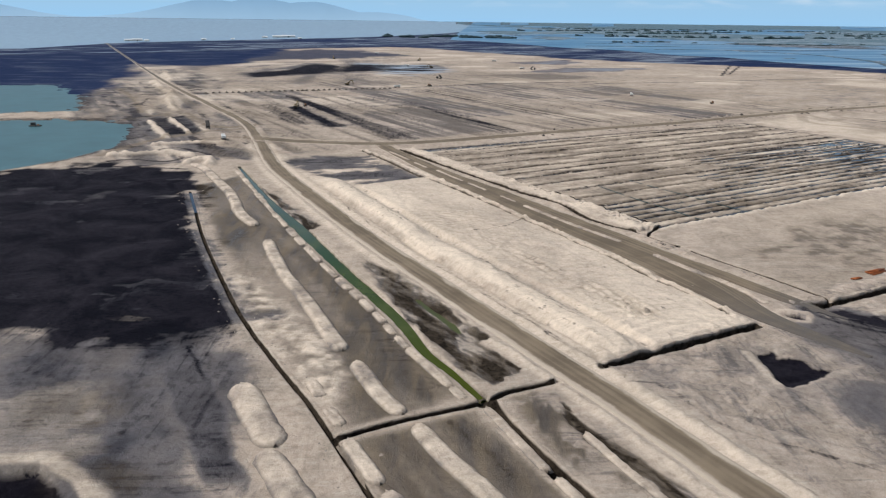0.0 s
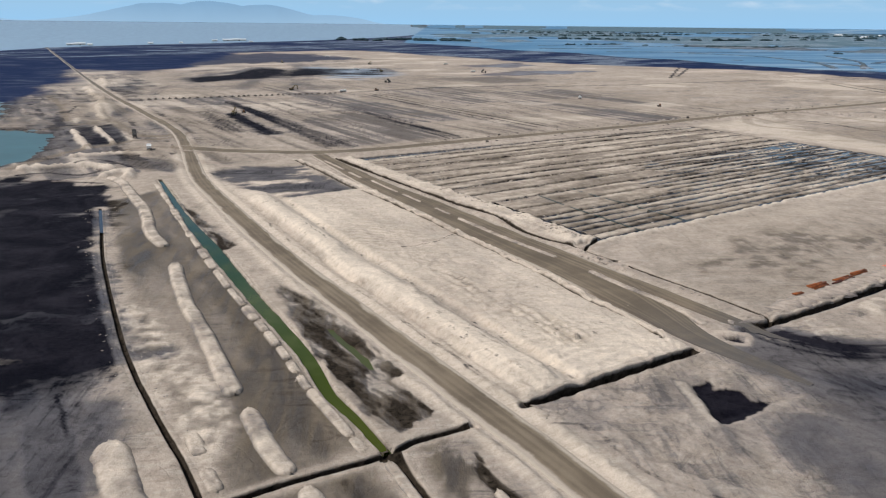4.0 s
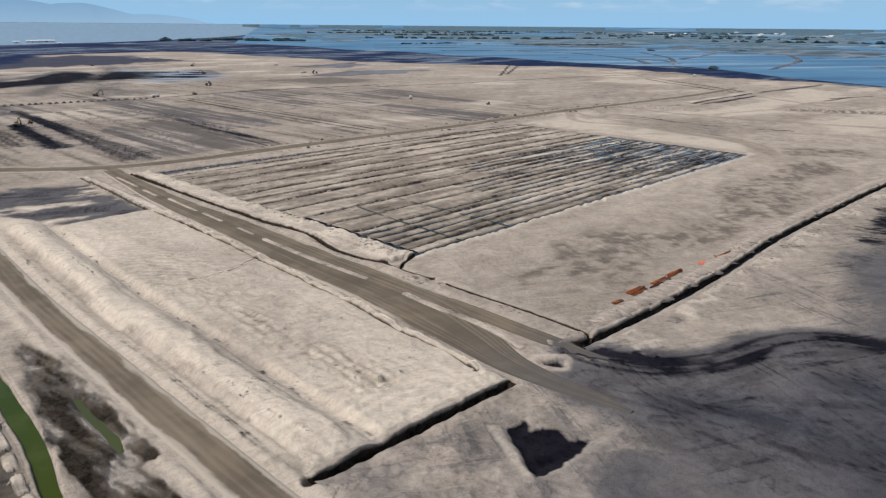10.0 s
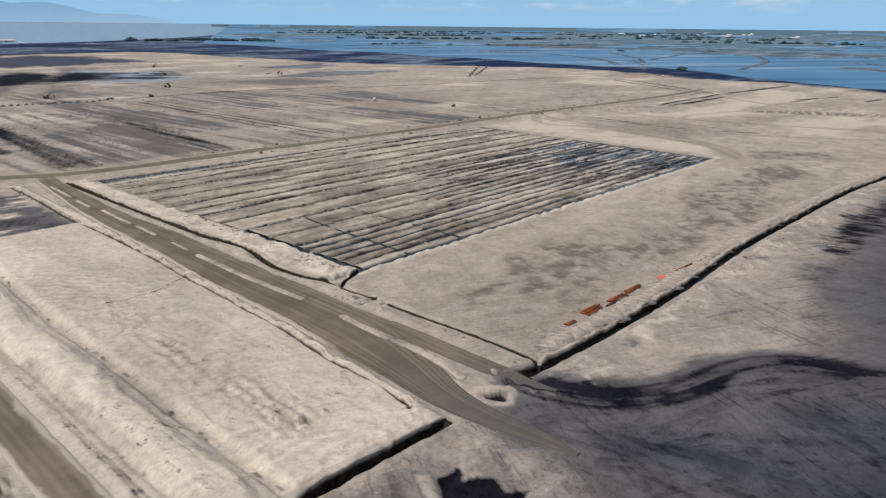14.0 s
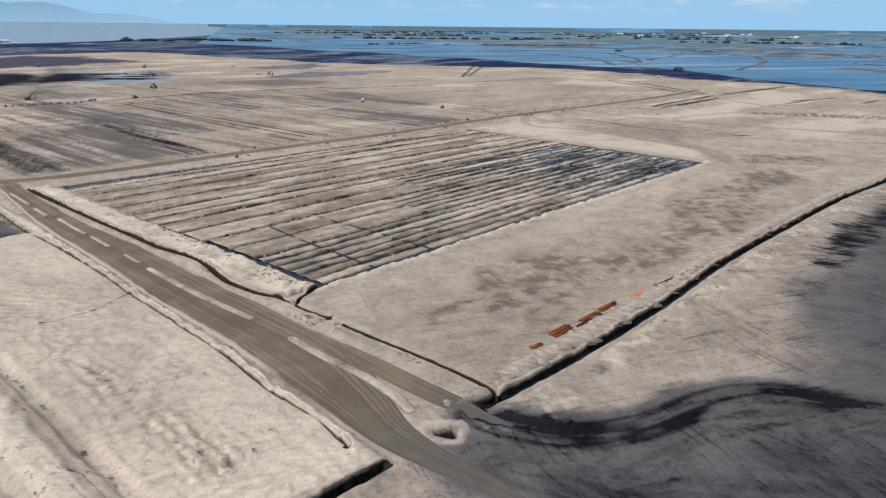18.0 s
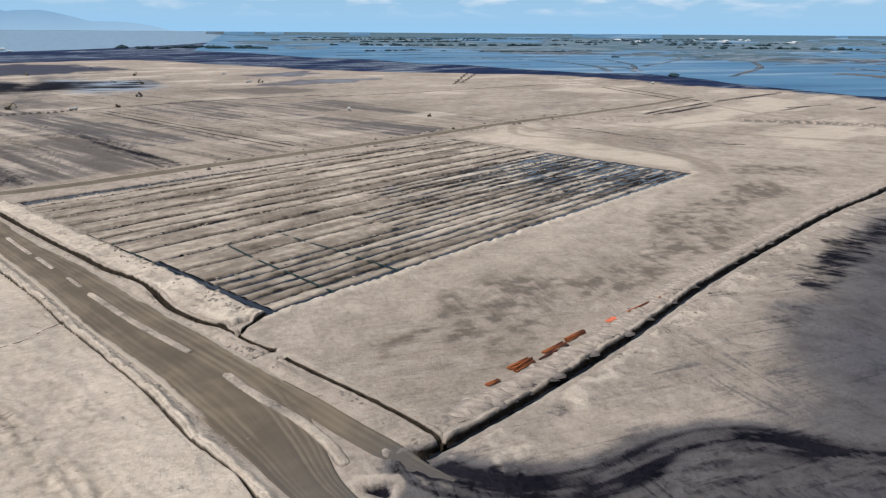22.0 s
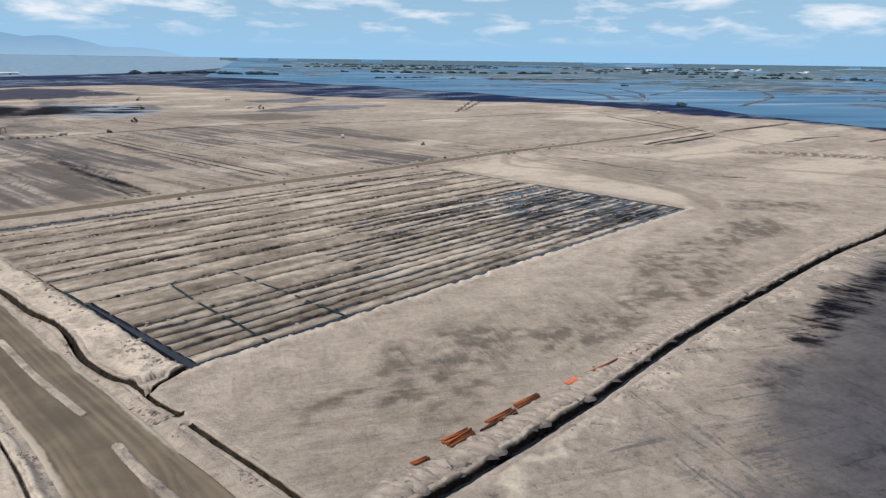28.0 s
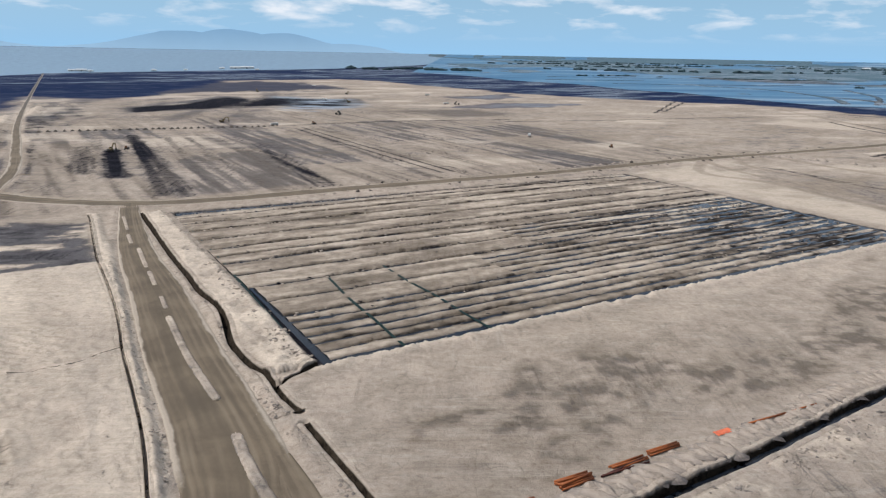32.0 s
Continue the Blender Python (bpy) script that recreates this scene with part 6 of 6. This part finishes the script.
while at < bank_s[-1] - 6:
    size = bank_rng.uniform(7.0, 18.0) * (1.6 if at > bank_s[-1] - 32 else 1.0)
    size = min(size, bank_s[-1] - at - 0.5)
    ends = [bank_p[min(len(bank_p) - 1, int(np.searchsorted(bank_s, at + f * size)))] for f in (0, 0.5, bank_rng.uniform(0.84, 1.0))]
    build_berm([tuple(p) for p in ends], bank_rng.uniform(0.8, 1.5), bank_rng.uniform(0.5, 0.95), "short pale sand mound on the canal bank", "mound", seed=k % 5, name="bank_mound", group="mounds along the canal")
    at, k = at + size, k + 1


# ---- clods on the soil beds ----
def build_clods():
    rs = np.random.RandomState(4)
    ico = bmesh.new()
    bmesh.ops.create_icosphere(ico, subdivisions=1, radius=1.0)
    base = np.array([v.co for v in ico.verts])
    tris = np.array([[v.index for v in f.verts] for f in ico.faces])
    ico.free()
    verts, faces, zone = [], [], []
    for edge in [8.6, 19.6, 31, 36.6, 51, 65.5, 80, 95, 105, 115.5, 131, 147, 160, 172, 180]:
        for _ in range(230 if edge > 60 else 70):
            u, v = rs.uniform(6, 268), edge + rs.normal(0, 0.7) + (0.9 if rs.rand() < 0.5 else -0.9)
            p = C_ + ROW * u + UP * v
            r = rs.uniform(0.2, 0.55)
            n = len(verts) * 12
            verts.append(base * (1 + 0.25 * rs.randn(12, 1)) * [r * 1.4, r, r * 0.5] + [p[0], p[1], -0.42 + 0.1 * rs.randn()])
            faces.append(tris + n)
            shade = rs.rand()
            zone.append(np.tile([0.55 * (shade < 0.62), 0.4, 0.5 * (shade > 0.8)], (12, 1)))
    me = mesh_of("soil_clods", np.vstack(verts), np.vstack(faces), SOIL, False)
    paint(me, np.vstack(zone), np.zeros((len(verts) * 12, 3)))
    return tagged(new("soil_clods", me), "dark and pale clods thrown up along the furrows", "clods", kind="stuff")


build_clods()


def build_rubble(name, lines, label, seed):
    """Broken crusts and lumps of sand thrown out beside cuts: points along lines, width of the spread, count, largest size."""
    rs = np.random.RandomState(seed)
    ico = bmesh.new()
    bmesh.ops.create_icosphere(ico, subdivisions=1, radius=1.0)
    base = np.array([v.co for v in ico.verts])
    tris = np.array([[v.index for v in f.verts] for f in ico.faces])
    ico.free()
    verts, faces, zone, spots = [], [], [], []
    for pts, off, spread, count, large in lines:
        p, way, gone = rounded(pts, 1.0)
        k = (rs.rand(count) ** 1.3 * (len(p) - 1)).astype(int)
        o = off + spread * rs.randn(count)
        px, py = p[k, 0] + way[k, 1] * o, p[k, 1] - way[k, 0] * o
        keep = fractal(px, py, 9, 3, seed) > -0.08
        spots += [(a, b, large) for a, b in zip(px[keep], py[keep])]
    xs, ys = np.array([s[0] for s in spots]), np.array([s[1] for s in spots])
    land = terrain(xs, ys)[0]
    for k, (px, py, large) in enumerate(spots):
        r = 0.15 + (large - 0.15) * rs.rand() ** 2.4
        turn = rs.rand() * 6.3
        shape = base * (1 + 0.3 * rs.randn(12, 1)) * [r * rs.uniform(1.0, 1.9), r, r * rs.uniform(0.3, 0.6)]
        c, s = math.cos(turn), math.sin(turn)
        verts.append(np.c_[shape[:, 0] * c - shape[:, 1] * s + px, shape[:, 0] * s + shape[:, 1] * c + py, shape[:, 2] + land[k] + 0.05])
        faces.append(tris + 12 * k)
        zone.append(np.tile([0.3 * (rs.rand() < 0.15), 0.15 + 0.35 * rs.rand(), 0.15 * rs.rand()], (12, 1)))
    me = mesh_of(name, np.vstack(verts), np.vstack(faces), SOIL, False)
    paint(me, np.vstack(zone), np.zeros((12 * len(spots), 3)))
    return tagged(new(name, me), label, "rubble", kind="stuff")


build_rubble("ditch_rubble", [(DITCH_C[3:], 5.5, 2.2, 700, 0.5), (DITCH_C[3:], 9.5, 3.0, 300, 0.4), (DITCH_C, -3.4, 0.5, 260, 0.4), (DITCH_PAD, 4.5, 1.8, 70, 0.35)], "broken pale sand crusts scattered beside the ditches", 6)
build_rubble("bank_rubble", [(DITCH_E, -4.5, 2.4, 700, 0.5), (DITCH_D, -2.5, 1.4, 160, 0.5), ([(86, 246), (60, 297), (30, 356), (2, 408)], -3.0, 2.0, 500, 0.6), ([(76, 178), (62, 206), (42, 250), (8, 322)], 1.0, 1.2, 300, 0.35), (DITCH_W, 3.0, 1.6, 160, 0.35), (DITCH_W, -3.0, 1.6, 130, 0.35), (CANAL_BANK, -1.0, 1.2, 260, 0.4)], "small lumps of dug soil scattered along the banks", 7)


# ---- steel pipes ----
def rusty(name, a, b):
    g = Graph(name, 0.65)
    n, f = g.noise(1.3, 5, 0.65), g.noise(9.0, 4, 0.7)
    c = g.blend(g.ramp(n, 0.35, 0.65), a, b)
    c = g.blend(g.ramp(f, 0.5, 0.7, 0.0, 0.5), c, tuple(v * 0.45 for v in a))
    c = g.blend(g.ramp(g.chance(), 0.0, 1.0, 0.0, 0.45), c, tuple(v * 0.35 for v in b))
    g.colour(c)
    g.bump(f, 0.01, 0.4)
    return g.mat


RUST, DARKRUST = rusty("rusty_orange_steel", (0.44, 0.135, 0.036), (0.32, 0.090, 0.028)), rusty("dark_rusty_steel", (0.12, 0.032, 0.018), (0.065, 0.024, 0.018))


def pipe_mesh(length, r):
    """An open pipe with a wall, along x, lying on z = 0."""
    bm = bmesh.new()
    n, loops = 14, []
    for x, rad in ((-length / 2, r), (length / 2, r), (length / 2, r * 0.86), (-length / 2, r * 0.86)):
        loops.append([bm.verts.new((x, rad * math.cos(2 * math.pi * k / n), r + rad * math.sin(2 * math.pi * k / n))) for k in range(n)])
    for a, b in zip(loops, loops[1:] + loops[:1]):
        for k in range(n):
            bm.faces.new((a[k], b[k], b[(k + 1) % n], a[(k + 1) % n]))
    bmesh.ops.recalc_face_normals(bm, faces=bm.faces[:])
    me = bpy.data.meshes.new("pipe")
    bm.to_mesh(me)
    bm.free()
    me.polygons.foreach_set("use_smooth", np.full(len(me.polygons), True))
    return me


def build_stack(a, b, r, rows, material, label, seed, splay=0.0):
    """Pipes lying side by side from a to b, with further layers on top."""
    a, b = np.array(a), np.array(b)
    base = new("pipe_stack")
    heading = math.atan2(*(b - a)[::-1])
    mid = (a + b) / 2
    base.matrix_world = Matrix.LocRotScale((*mid, height(*mid) + 0.10), Euler((0, 0, heading)), None)
    me = pipe_mesh(float(np.linalg.norm(b - a)), r)
    me.materials.append(material)
    rnd = random.Random(seed)
    for layer, count in enumerate(rows):
        for k in range(count):
            ob = child("pipe", me, base)
            ob.location = (rnd.uniform(-0.25, 0.25), (k - (count - 1) / 2) * r * 2.12 * (1 + splay), layer * r * 1.75)
            ob.rotation_euler = (rnd.uniform(0, 6), 0, rnd.uniform(-0.012, 0.012) * (1 + 6 * splay) * 2.2)
            ob.rotation_euler[0] = 0.0
    return tagged(base, label, "pipes", group="steel pipes beside the ditch")


build_stack((134.2, 190.6), (140.6, 193.6), 0.21, (5, 2), RUST, "stack of short rusty orange steel pipes on sand", 1, 0.35)
build_stack((142.6, 193.2), (151.8, 198.2), 0.2, (2,), DARKRUST, "pair of long dark rusty pipes on sand", 2, 0.5)
build_stack((145.2, 195.6), (152.4, 199.6), 0.2, (3,), RUST, "few rust-red steel pipes lying beside dark ones", 3, 0.5)
build_stack((153.2, 200.2), (160.0, 203.6), 0.21, (3, 2), RUST, "stack of rusty orange steel pipes beside sand heaps", 4, 0.15)
build_stack((177.2, 210.8), (187.2, 214.8), 0.22, (1,), RUST, "single long rusty pipe lying on sand", 5)
build_stack((188.5, 215.6), (196.0, 218.9), 0.16, (1,), RUST, "thin rusty pipe lying beyond the long one", 6)
build_stack((126.4, 186.0), (129.8, 187.2), 0.22, (2,), RUST, "two short rusty pipe ends at the ditch corner", 7, 0.3)


def build_tarp():
    g = Graph("faded_orange_sheet", 0.55)
    g.colour(g.blend(g.ramp(g.noise(1.5, 4, 0.6), 0.35, 0.65), (0.78, 0.19, 0.08), (0.62, 0.14, 0.07)))
    x, y = np.meshgrid(np.linspace(-2.1, 2.1, 22), np.linspace(-0.8, 0.8, 12), indexing="ij")
    z = 0.10 + 0.35 * np.maximum(0, fractal(x * 4 + 50, y * 4 + 20, 3, 3, 4) + 0.2) * (1 - (y / 0.8) ** 2 * 0.6)
    top = np.stack([x, y, z], -1).reshape(-1, 3)
    low = top - [0, 0, 0.03]
    f = quads(22, 12)
    rim = [i * 12 for i in range(22)] + [21 * 12 + j for j in range(1, 12)] + [i * 12 + 11 for i in range(20, -1, -1)] + [j for j in range(10, 0, -1)]
    side = [(a, b, b + 264, a + 264) for a, b in zip(rim, rim[1:] + rim[:1])]
    me = mesh_of("orange_sheet", np.vstack([top, low]), np.vstack([f[:, ::-1], f + 264, np.array(side)[:, ::-1]]), g.mat)
    ob = new("orange_sheet", me)
    ob.matrix_world = Matrix.LocRotScale((170.8, 208.0, height(170.8, 208.0) + 0.04), Euler((0, 0, 0.42)), None)
    return tagged(ob, "crumpled bright orange plastic sheet on sand", "plastic sheet")


build_tarp()


# ---- machines ----
def flat_paint(name, colour, rough=0.45):
    g = Graph(name, rough)
    n = g.noise(2.5, 5, 0.65)
    g.colour(g.blend(g.ramp(n, 0.45, 0.72, 0.0, 0.6), colour, (0.25, 0.21, 0.16)))
    return g.mat


YELLOW, WHITE, DARK = flat_paint("dusty_yellow_paint", (0.17, 0.115, 0.035)), flat_paint("dusty_white_paint", (0.75, 0.74, 0.70)), flat_paint("black_rubber_and_steel", (0.022, 0.022, 0.024), 0.7)
GLASS, ORANGE = flat_paint("dark_cab_glass", (0.02, 0.03, 0.04), 0.1), flat_paint("dusty_orange_paint", (0.20, 0.085, 0.03))


def box(size, at, bevel=0.06, taper=1.0, turn=None):
    bm = bmesh.new()
    bmesh.ops.create_cube(bm, size=1.0)
    for v in bm.verts:
        k = taper if v.co.z > 0 else 1.0
        v.co = Vector((v.co.x * size[0] * k, v.co.y * size[1] * k, v.co.z * size[2]))
    bmesh.ops.bevel(bm, geom=bm.edges[:], offset=bevel, segments=1, affect="EDGES")
    m = Matrix.Translation(at) @ (turn or Matrix.Identity(4))
    bmesh.ops.transform(bm, matrix=m, verts=bm.verts[:])
    return bm


def beam(a, b, wide, deep):
    """A box girder from a to b."""
    a, b = Vector(a), Vector(b)
    return box(((b - a).length, wide, deep), (a + b) / 2, 0.05, 1.0, (b - a).to_track_quat("X", "Z").to_matrix().to_4x4())


def wheel(at, r, wide):
    bm = bmesh.new()
    bmesh.ops.create_cone(bm, cap_ends=True, segments=16, radius1=r, radius2=r, depth=wide)
    bmesh.ops.bevel(bm, geom=[e for e in bm.edges if len({round(v.co.z, 3) for v in e.verts}) == 1], offset=r * 0.15, segments=1, affect="EDGES")
    bmesh.ops.transform(bm, matrix=Matrix.Translation(at) @ Matrix.Rotation(math.pi / 2, 4, "X"), verts=bm.verts[:])
    return bm


def build_excavator():
    """A tracked excavator, 3.2 m wide, its boom raised."""
    base = new("excavator")
    for s in (-1, 1):
        part("track", box((4.6, 0.6, 0.95), (0, s * 1.3, 0.5), 0.3), DARK, base)
    part("chassis", box((2.4, 2.0, 0.5), (0, 0, 0.9)), DARK, base)
    house = part("house", box((4.0, 2.8, 1.3), (-0.5, 0, 1.85), 0.15), YELLOW, base)
    part("counterweight", box((0.9, 2.7, 1.2), (-2.6, 0, 1.8), 0.25), DARK, house)
    cab = part("cab", box((1.7, 1.1, 1.7), (1.0, 0.85, 2.7), 0.12, 0.9), YELLOW, base)
    part("window", box((1.3, 1.14, 0.9), (1.05, 0.85, 2.95), 0.05), GLASS, cab)
    part("boom", beam((1.2, -0.2, 2.0), (3.6, -0.2, 5.8), 0.6, 0.8), YELLOW, base)
    part("boom", beam((3.6, -0.2, 5.7), (6.0, -0.2, 5.0), 0.55, 0.7), YELLOW, base)
    part("arm", beam((6.0, -0.2, 5.2), (6.6, -0.2, 2.0), 0.45, 0.6), YELLOW, base)
    part("cylinder", beam((1.9, -0.2, 2.0), (3.0, -0.2, 4.3), 0.22, 0.22), DARK, base)
    part("bucket", box((1.2, 1.3, 1.1), (6.4, -0.2, 1.5), 0.2, 0.7), DARK, base)
    return tagged(base, "dusty yellow tracked excavator with raised boom on sand", "excavator", group="machines on the site")


def build_truck(paint_of, label, tipped=False):
    """A six-wheeled tipper, 7.6 m long."""
    base = new("dump_truck")
    part("chassis", box((7.4, 1.0, 0.35), (0, 0, 0.95)), DARK, base)
    cab = part("cab", box((1.9, 2.4, 2.0), (2.7, 0, 2.0), 0.15, 0.93), paint_of, base)
    part("windscreen", box((0.1, 2.0, 0.8), (3.63, 0, 2.35), 0.03), GLASS, cab)
    bed = box((4.9, 2.45, 1.4), (-1.1, 0, 1.95), 0.08, 1.06)
    if tipped:
        bmesh.ops.transform(bed, matrix=Matrix.Translation((-3.4, 0, 1.2)) @ Matrix.Rotation(-0.75, 4, "Y") @ Matrix.Translation((3.4, 0, -1.2)), verts=bed.verts[:])
    part("tipper_bed", bed, paint_of, base)
    for x in (2.5, -1.5, -2.9):
        for s in (-1, 1):
            part("wheel", wheel((x, s * 1.0, 0.52), 0.52, 0.4), DARK, base)
    return tagged(base, label, "truck", group="machines on the site")


def build_dozer():
    base = new("bulldozer")
    for s in (-1, 1):
        part("track", box((3.6, 0.6, 1.1), (0, s * 1.0, 0.57), 0.35), DARK, base)
    part("engine", box((2.0, 1.2, 1.1), (0.7, 0, 1.5), 0.12), ORANGE, base)
    cab = part("cab", box((1.4, 1.5, 1.6), (-0.8, 0, 2.2), 0.1, 0.9), ORANGE, base)
    part("window", box((1.1, 1.54, 0.8), (-0.8, 0, 2.45), 0.04), GLASS, cab)
    part("blade", box((0.25, 3.4, 1.3), (2.4, 0, 0.75), 0.06), DARK, base)
    return tagged(base, "dusty orange bulldozer on churned sand", "bulldozer", group="machines on the site")


def stand(ob, x, y, turn, first=[]):
    """Sets the made machine, or a copy of it, on the land."""
    gx, gy, gz = laid(np.float64(x), np.float64(y), 0.0)
    far = float(np.hypot(gx - CENTRE[0], gy - CENTRE[1]) / np.hypot(x - CENTRE[0], y - CENTRE[1]))
    m = Matrix.LocRotScale((float(gx), float(gy), float(gz) + height(x, y) * far + 0.02), Euler((0, 0, radians(turn))), None)
    if ob.name in first:
        return copy_thing(ob, m)
    first.append(ob.name)
    ob.matrix_world = m
    return ob


digger, white_truck, dozer = build_excavator(), build_truck(WHITE, "dusty white tipper truck standing on sand"), build_dozer()
dark_truck = build_truck(DARK, "dark tipper truck with its bed raised", True)
for x, y, turn in ((-75, 827, 15), (11, 1362, 60), (29, 1153, 200), (-149, 1393, 120), (-98, 600, 80)):
    stand(digger, x, y, turn)
# The copy at (-116.6, 436) is end-on, standing in for something smaller.
for x, y, turn in ((-18, 801, 30), (-116.6, 436, 106), (-10, 1194, 170), (152, 1365, 5), (172, 1145, 20), (735, 965, 40), (223, 729, 78), (-80, 1646, 0)):
    stand(white_truck, x, y, turn)
# The one at (-138.5, 482) stands in for a dark loader.
for x, y, turn in ((-138.5, 482, 108), (187, 1130, 10), (33, 931, 140)):
    stand(dark_truck, x, y, turn)
for x, y, turn in ((-92, 613, 100), (18, 820, 30), (278, 657, 80)):
    stand(dozer, x, y, turn)


def build_pontoon():
    base = new("pontoon")
    part("hull", box((7.5, 3.2, 0.9), (0, 0, 0.25), 0.15), DARK, base)
    part("cabin", box((2.6, 2.2, 1.8), (-1.2, 0, 1.6), 0.1), DARK, base)
    part("pump", box((1.4, 1.2, 0.9), (2.0, 0, 1.1), 0.2), ORANGE, base)
    base.location = (-257.5, 493.3, -0.75)
    return tagged(base, "small dark dredging pontoon afloat on the pond", "pontoon")


build_pontoon()


# ---- far buildings and trees ----
ROOF, WALL = flat_paint("pale_sheet_roof", (0.78, 0.78, 0.76), 0.5), flat_paint("pale_far_wall", (0.62, 0.60, 0.56), 0.8)


def build_shed(x, y, long, wide, tall, turn):
    gx, gy, gz = (float(c) for c in laid(np.float64(x), np.float64(y), 0.0))
    base = new("shed")
    k = math.hypot(gx - CENTRE[0], gy - CENTRE[1]) / math.hypot(x - CENTRE[0], y - CENTRE[1])
    long, wide, tall = long * k, wide * k, tall * k
    base.matrix_world = Matrix.LocRotScale((gx, gy, gz - 0.3), Euler((0, 0, radians(turn))), None)
    part("wall", box((long, wide, tall), (0, 0, tall / 2), 0.1), WALL, base)
    bm = bmesh.new()
    o = 0.6
    ridge = [(-long / 2 - o, 0, tall + wide * 0.22), (long / 2 + o, 0, tall + wide * 0.22)]
    low = [(sx * (long / 2 + o), sy * (wide / 2 + o), tall - 0.1) for sx, sy in ((-1, -1), (1, -1), (1, 1), (-1, 1))]
    v = [bm.verts.new(p) for p in low + ridge]
    for f in ((0, 1, 5, 4), (2, 3, 4, 5), (1, 2, 5), (3, 0, 4), (3, 2, 1, 0)):
        bm.faces.new([v[k] for k in f])
    part("roof", bm, ROOF, base)
    part("door", box((long * 0.12, 0.2, tall * 0.6), (0, -wide / 2 - 0.06, tall * 0.3), 0.05), DARK, base)
    return tagged(base, "long pale shed with a sheet roof on the far shore", "shed", group="sheds on the far shore")


for row in ((-560, 3080, 40, 14, 5, 12), (-520, 3110, 55, 14, 6, 10), (-600, 3020, 20, 10, 4, 20), (-905, 2390, 20, 10, 4, 30), (-880, 2400, 30, 12, 5, 25), (-840, 2370, 14, 8, 4, 0), (-720, 2580, 16, 8, 4, 10), (-650, 2700, 12, 8, 3, 0), (-440, 2900, 14, 8, 3, 0)):
    build_shed(*row)
town = random.Random(9)
for _ in range(14):
    a, r = radians(town.uniform(32, 47)), town.uniform(7000, 13000)
    build_shed(50 + r * math.sin(a), 30 + r * math.cos(a), town.uniform(40, 80), town.uniform(30, 50), town.uniform(6, 14), town.uniform(0, 90))


def leafy():
    g = Graph("hazed_mangrove_leaves", 0.8)
    island = g.t.nodes.new("ShaderNodeNewGeometry").outputs["Random Per Island"]
    # Leaf colours lightened and blued in place of air haze.
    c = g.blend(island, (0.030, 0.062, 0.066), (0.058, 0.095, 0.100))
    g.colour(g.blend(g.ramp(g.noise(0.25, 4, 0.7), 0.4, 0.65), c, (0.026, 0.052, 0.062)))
    return g.mat


LEAF = leafy()


def build_trees(name, lines, gap, tall, seed, label):
    """Low mangrove and scrub along dykes, as uneven clumps."""
    rs = np.random.RandomState(seed)
    ico = bmesh.new()
    bmesh.ops.create_icosphere(ico, subdivisions=2, radius=1.0)
    base = np.array([v.co for v in ico.verts])
    tris = np.array([[v.index for v in f.verts] for f in ico.faces])
    ico.free()
    n, verts, faces = len(base), [], []
    for (x0, y0), (x1, y1) in lines:
        count = max(2, int(math.hypot(x1 - x0, y1 - y0) / gap))
        for k in range(count):
            t = rs.rand()
            if fractal(np.array([t * 60]), np.array([x0]), 8, 3, seed)[0] < -0.08:
                continue
            r = tall * rs.uniform(0.5, 1.2)
            px, py = x0 + (x1 - x0) * t + rs.normal(0, r), y0 + (y1 - y0) * t + rs.normal(0, r)
            gx, gy, gz = laid(np.float64(px), np.float64(py), 0.0)
            r *= np.hypot(gx - CENTRE[0], gy - CENTRE[1]) / np.hypot(px - CENTRE[0], py - CENTRE[1])
            shape = base * (1 + 0.28 * rs.randn(n, 1)) * [r * rs.uniform(0.9, 1.8), r, r * rs.uniform(0.5, 0.9)]
            verts.append(shape * [1, 1, 0.75] + [gx, gy, gz + r * 0.3])
            faces.append(tris + n * (len(verts) - 1))
    me = mesh_of(name, np.vstack(verts), np.vstack(faces), LEAF, False)
    return tagged(new(name, me), label, "trees", kind="stuff")


build_trees("mangrove_belt", [((-140, 3480), (60, 3330)), ((0, 3330), (290, 3400)), ((230, 3420), (470, 3330)), ((60, 3560), (420, 3640))], 3.2, 9, 1, "dark mangrove belt along the far shore, haze blue in its leaves")
build_trees("dyke_trees", [((745, 2860), (850, 2873)), ((874, 2878), (1030, 2994)), ((1090, 2850), (1120, 2850)), ((1200, 2720), (1550, 2670)), ((1546, 2669), (1800, 2868)), ((1310, 2720), (1420, 2700)), ((1640, 1960), (1700, 1990)), ((900, 1130), (912, 1122)), ((1380, 2040), (1400, 2050))], 7, 5.5, 2, "scattered dark trees along the fishpond dykes, tinted as by haze")
build_trees("far_woods", [((900, 4200), (1900, 3900)), ((1900, 3900), (2800, 4400)), ((1200, 5600), (3400, 5200)), ((3000, 4300), (4200, 3600)), ((1800, 7200), (5200, 6400)), ((3600, 5200), (6000, 4200)), ((2600, 3300), (3600, 2700)), ((1500, 9500), (7500, 8200)), ((900, 6600), (2200, 7400))], 26, 14, 3, "long tree lines on the far coastal plain, haze put into their dark colour")
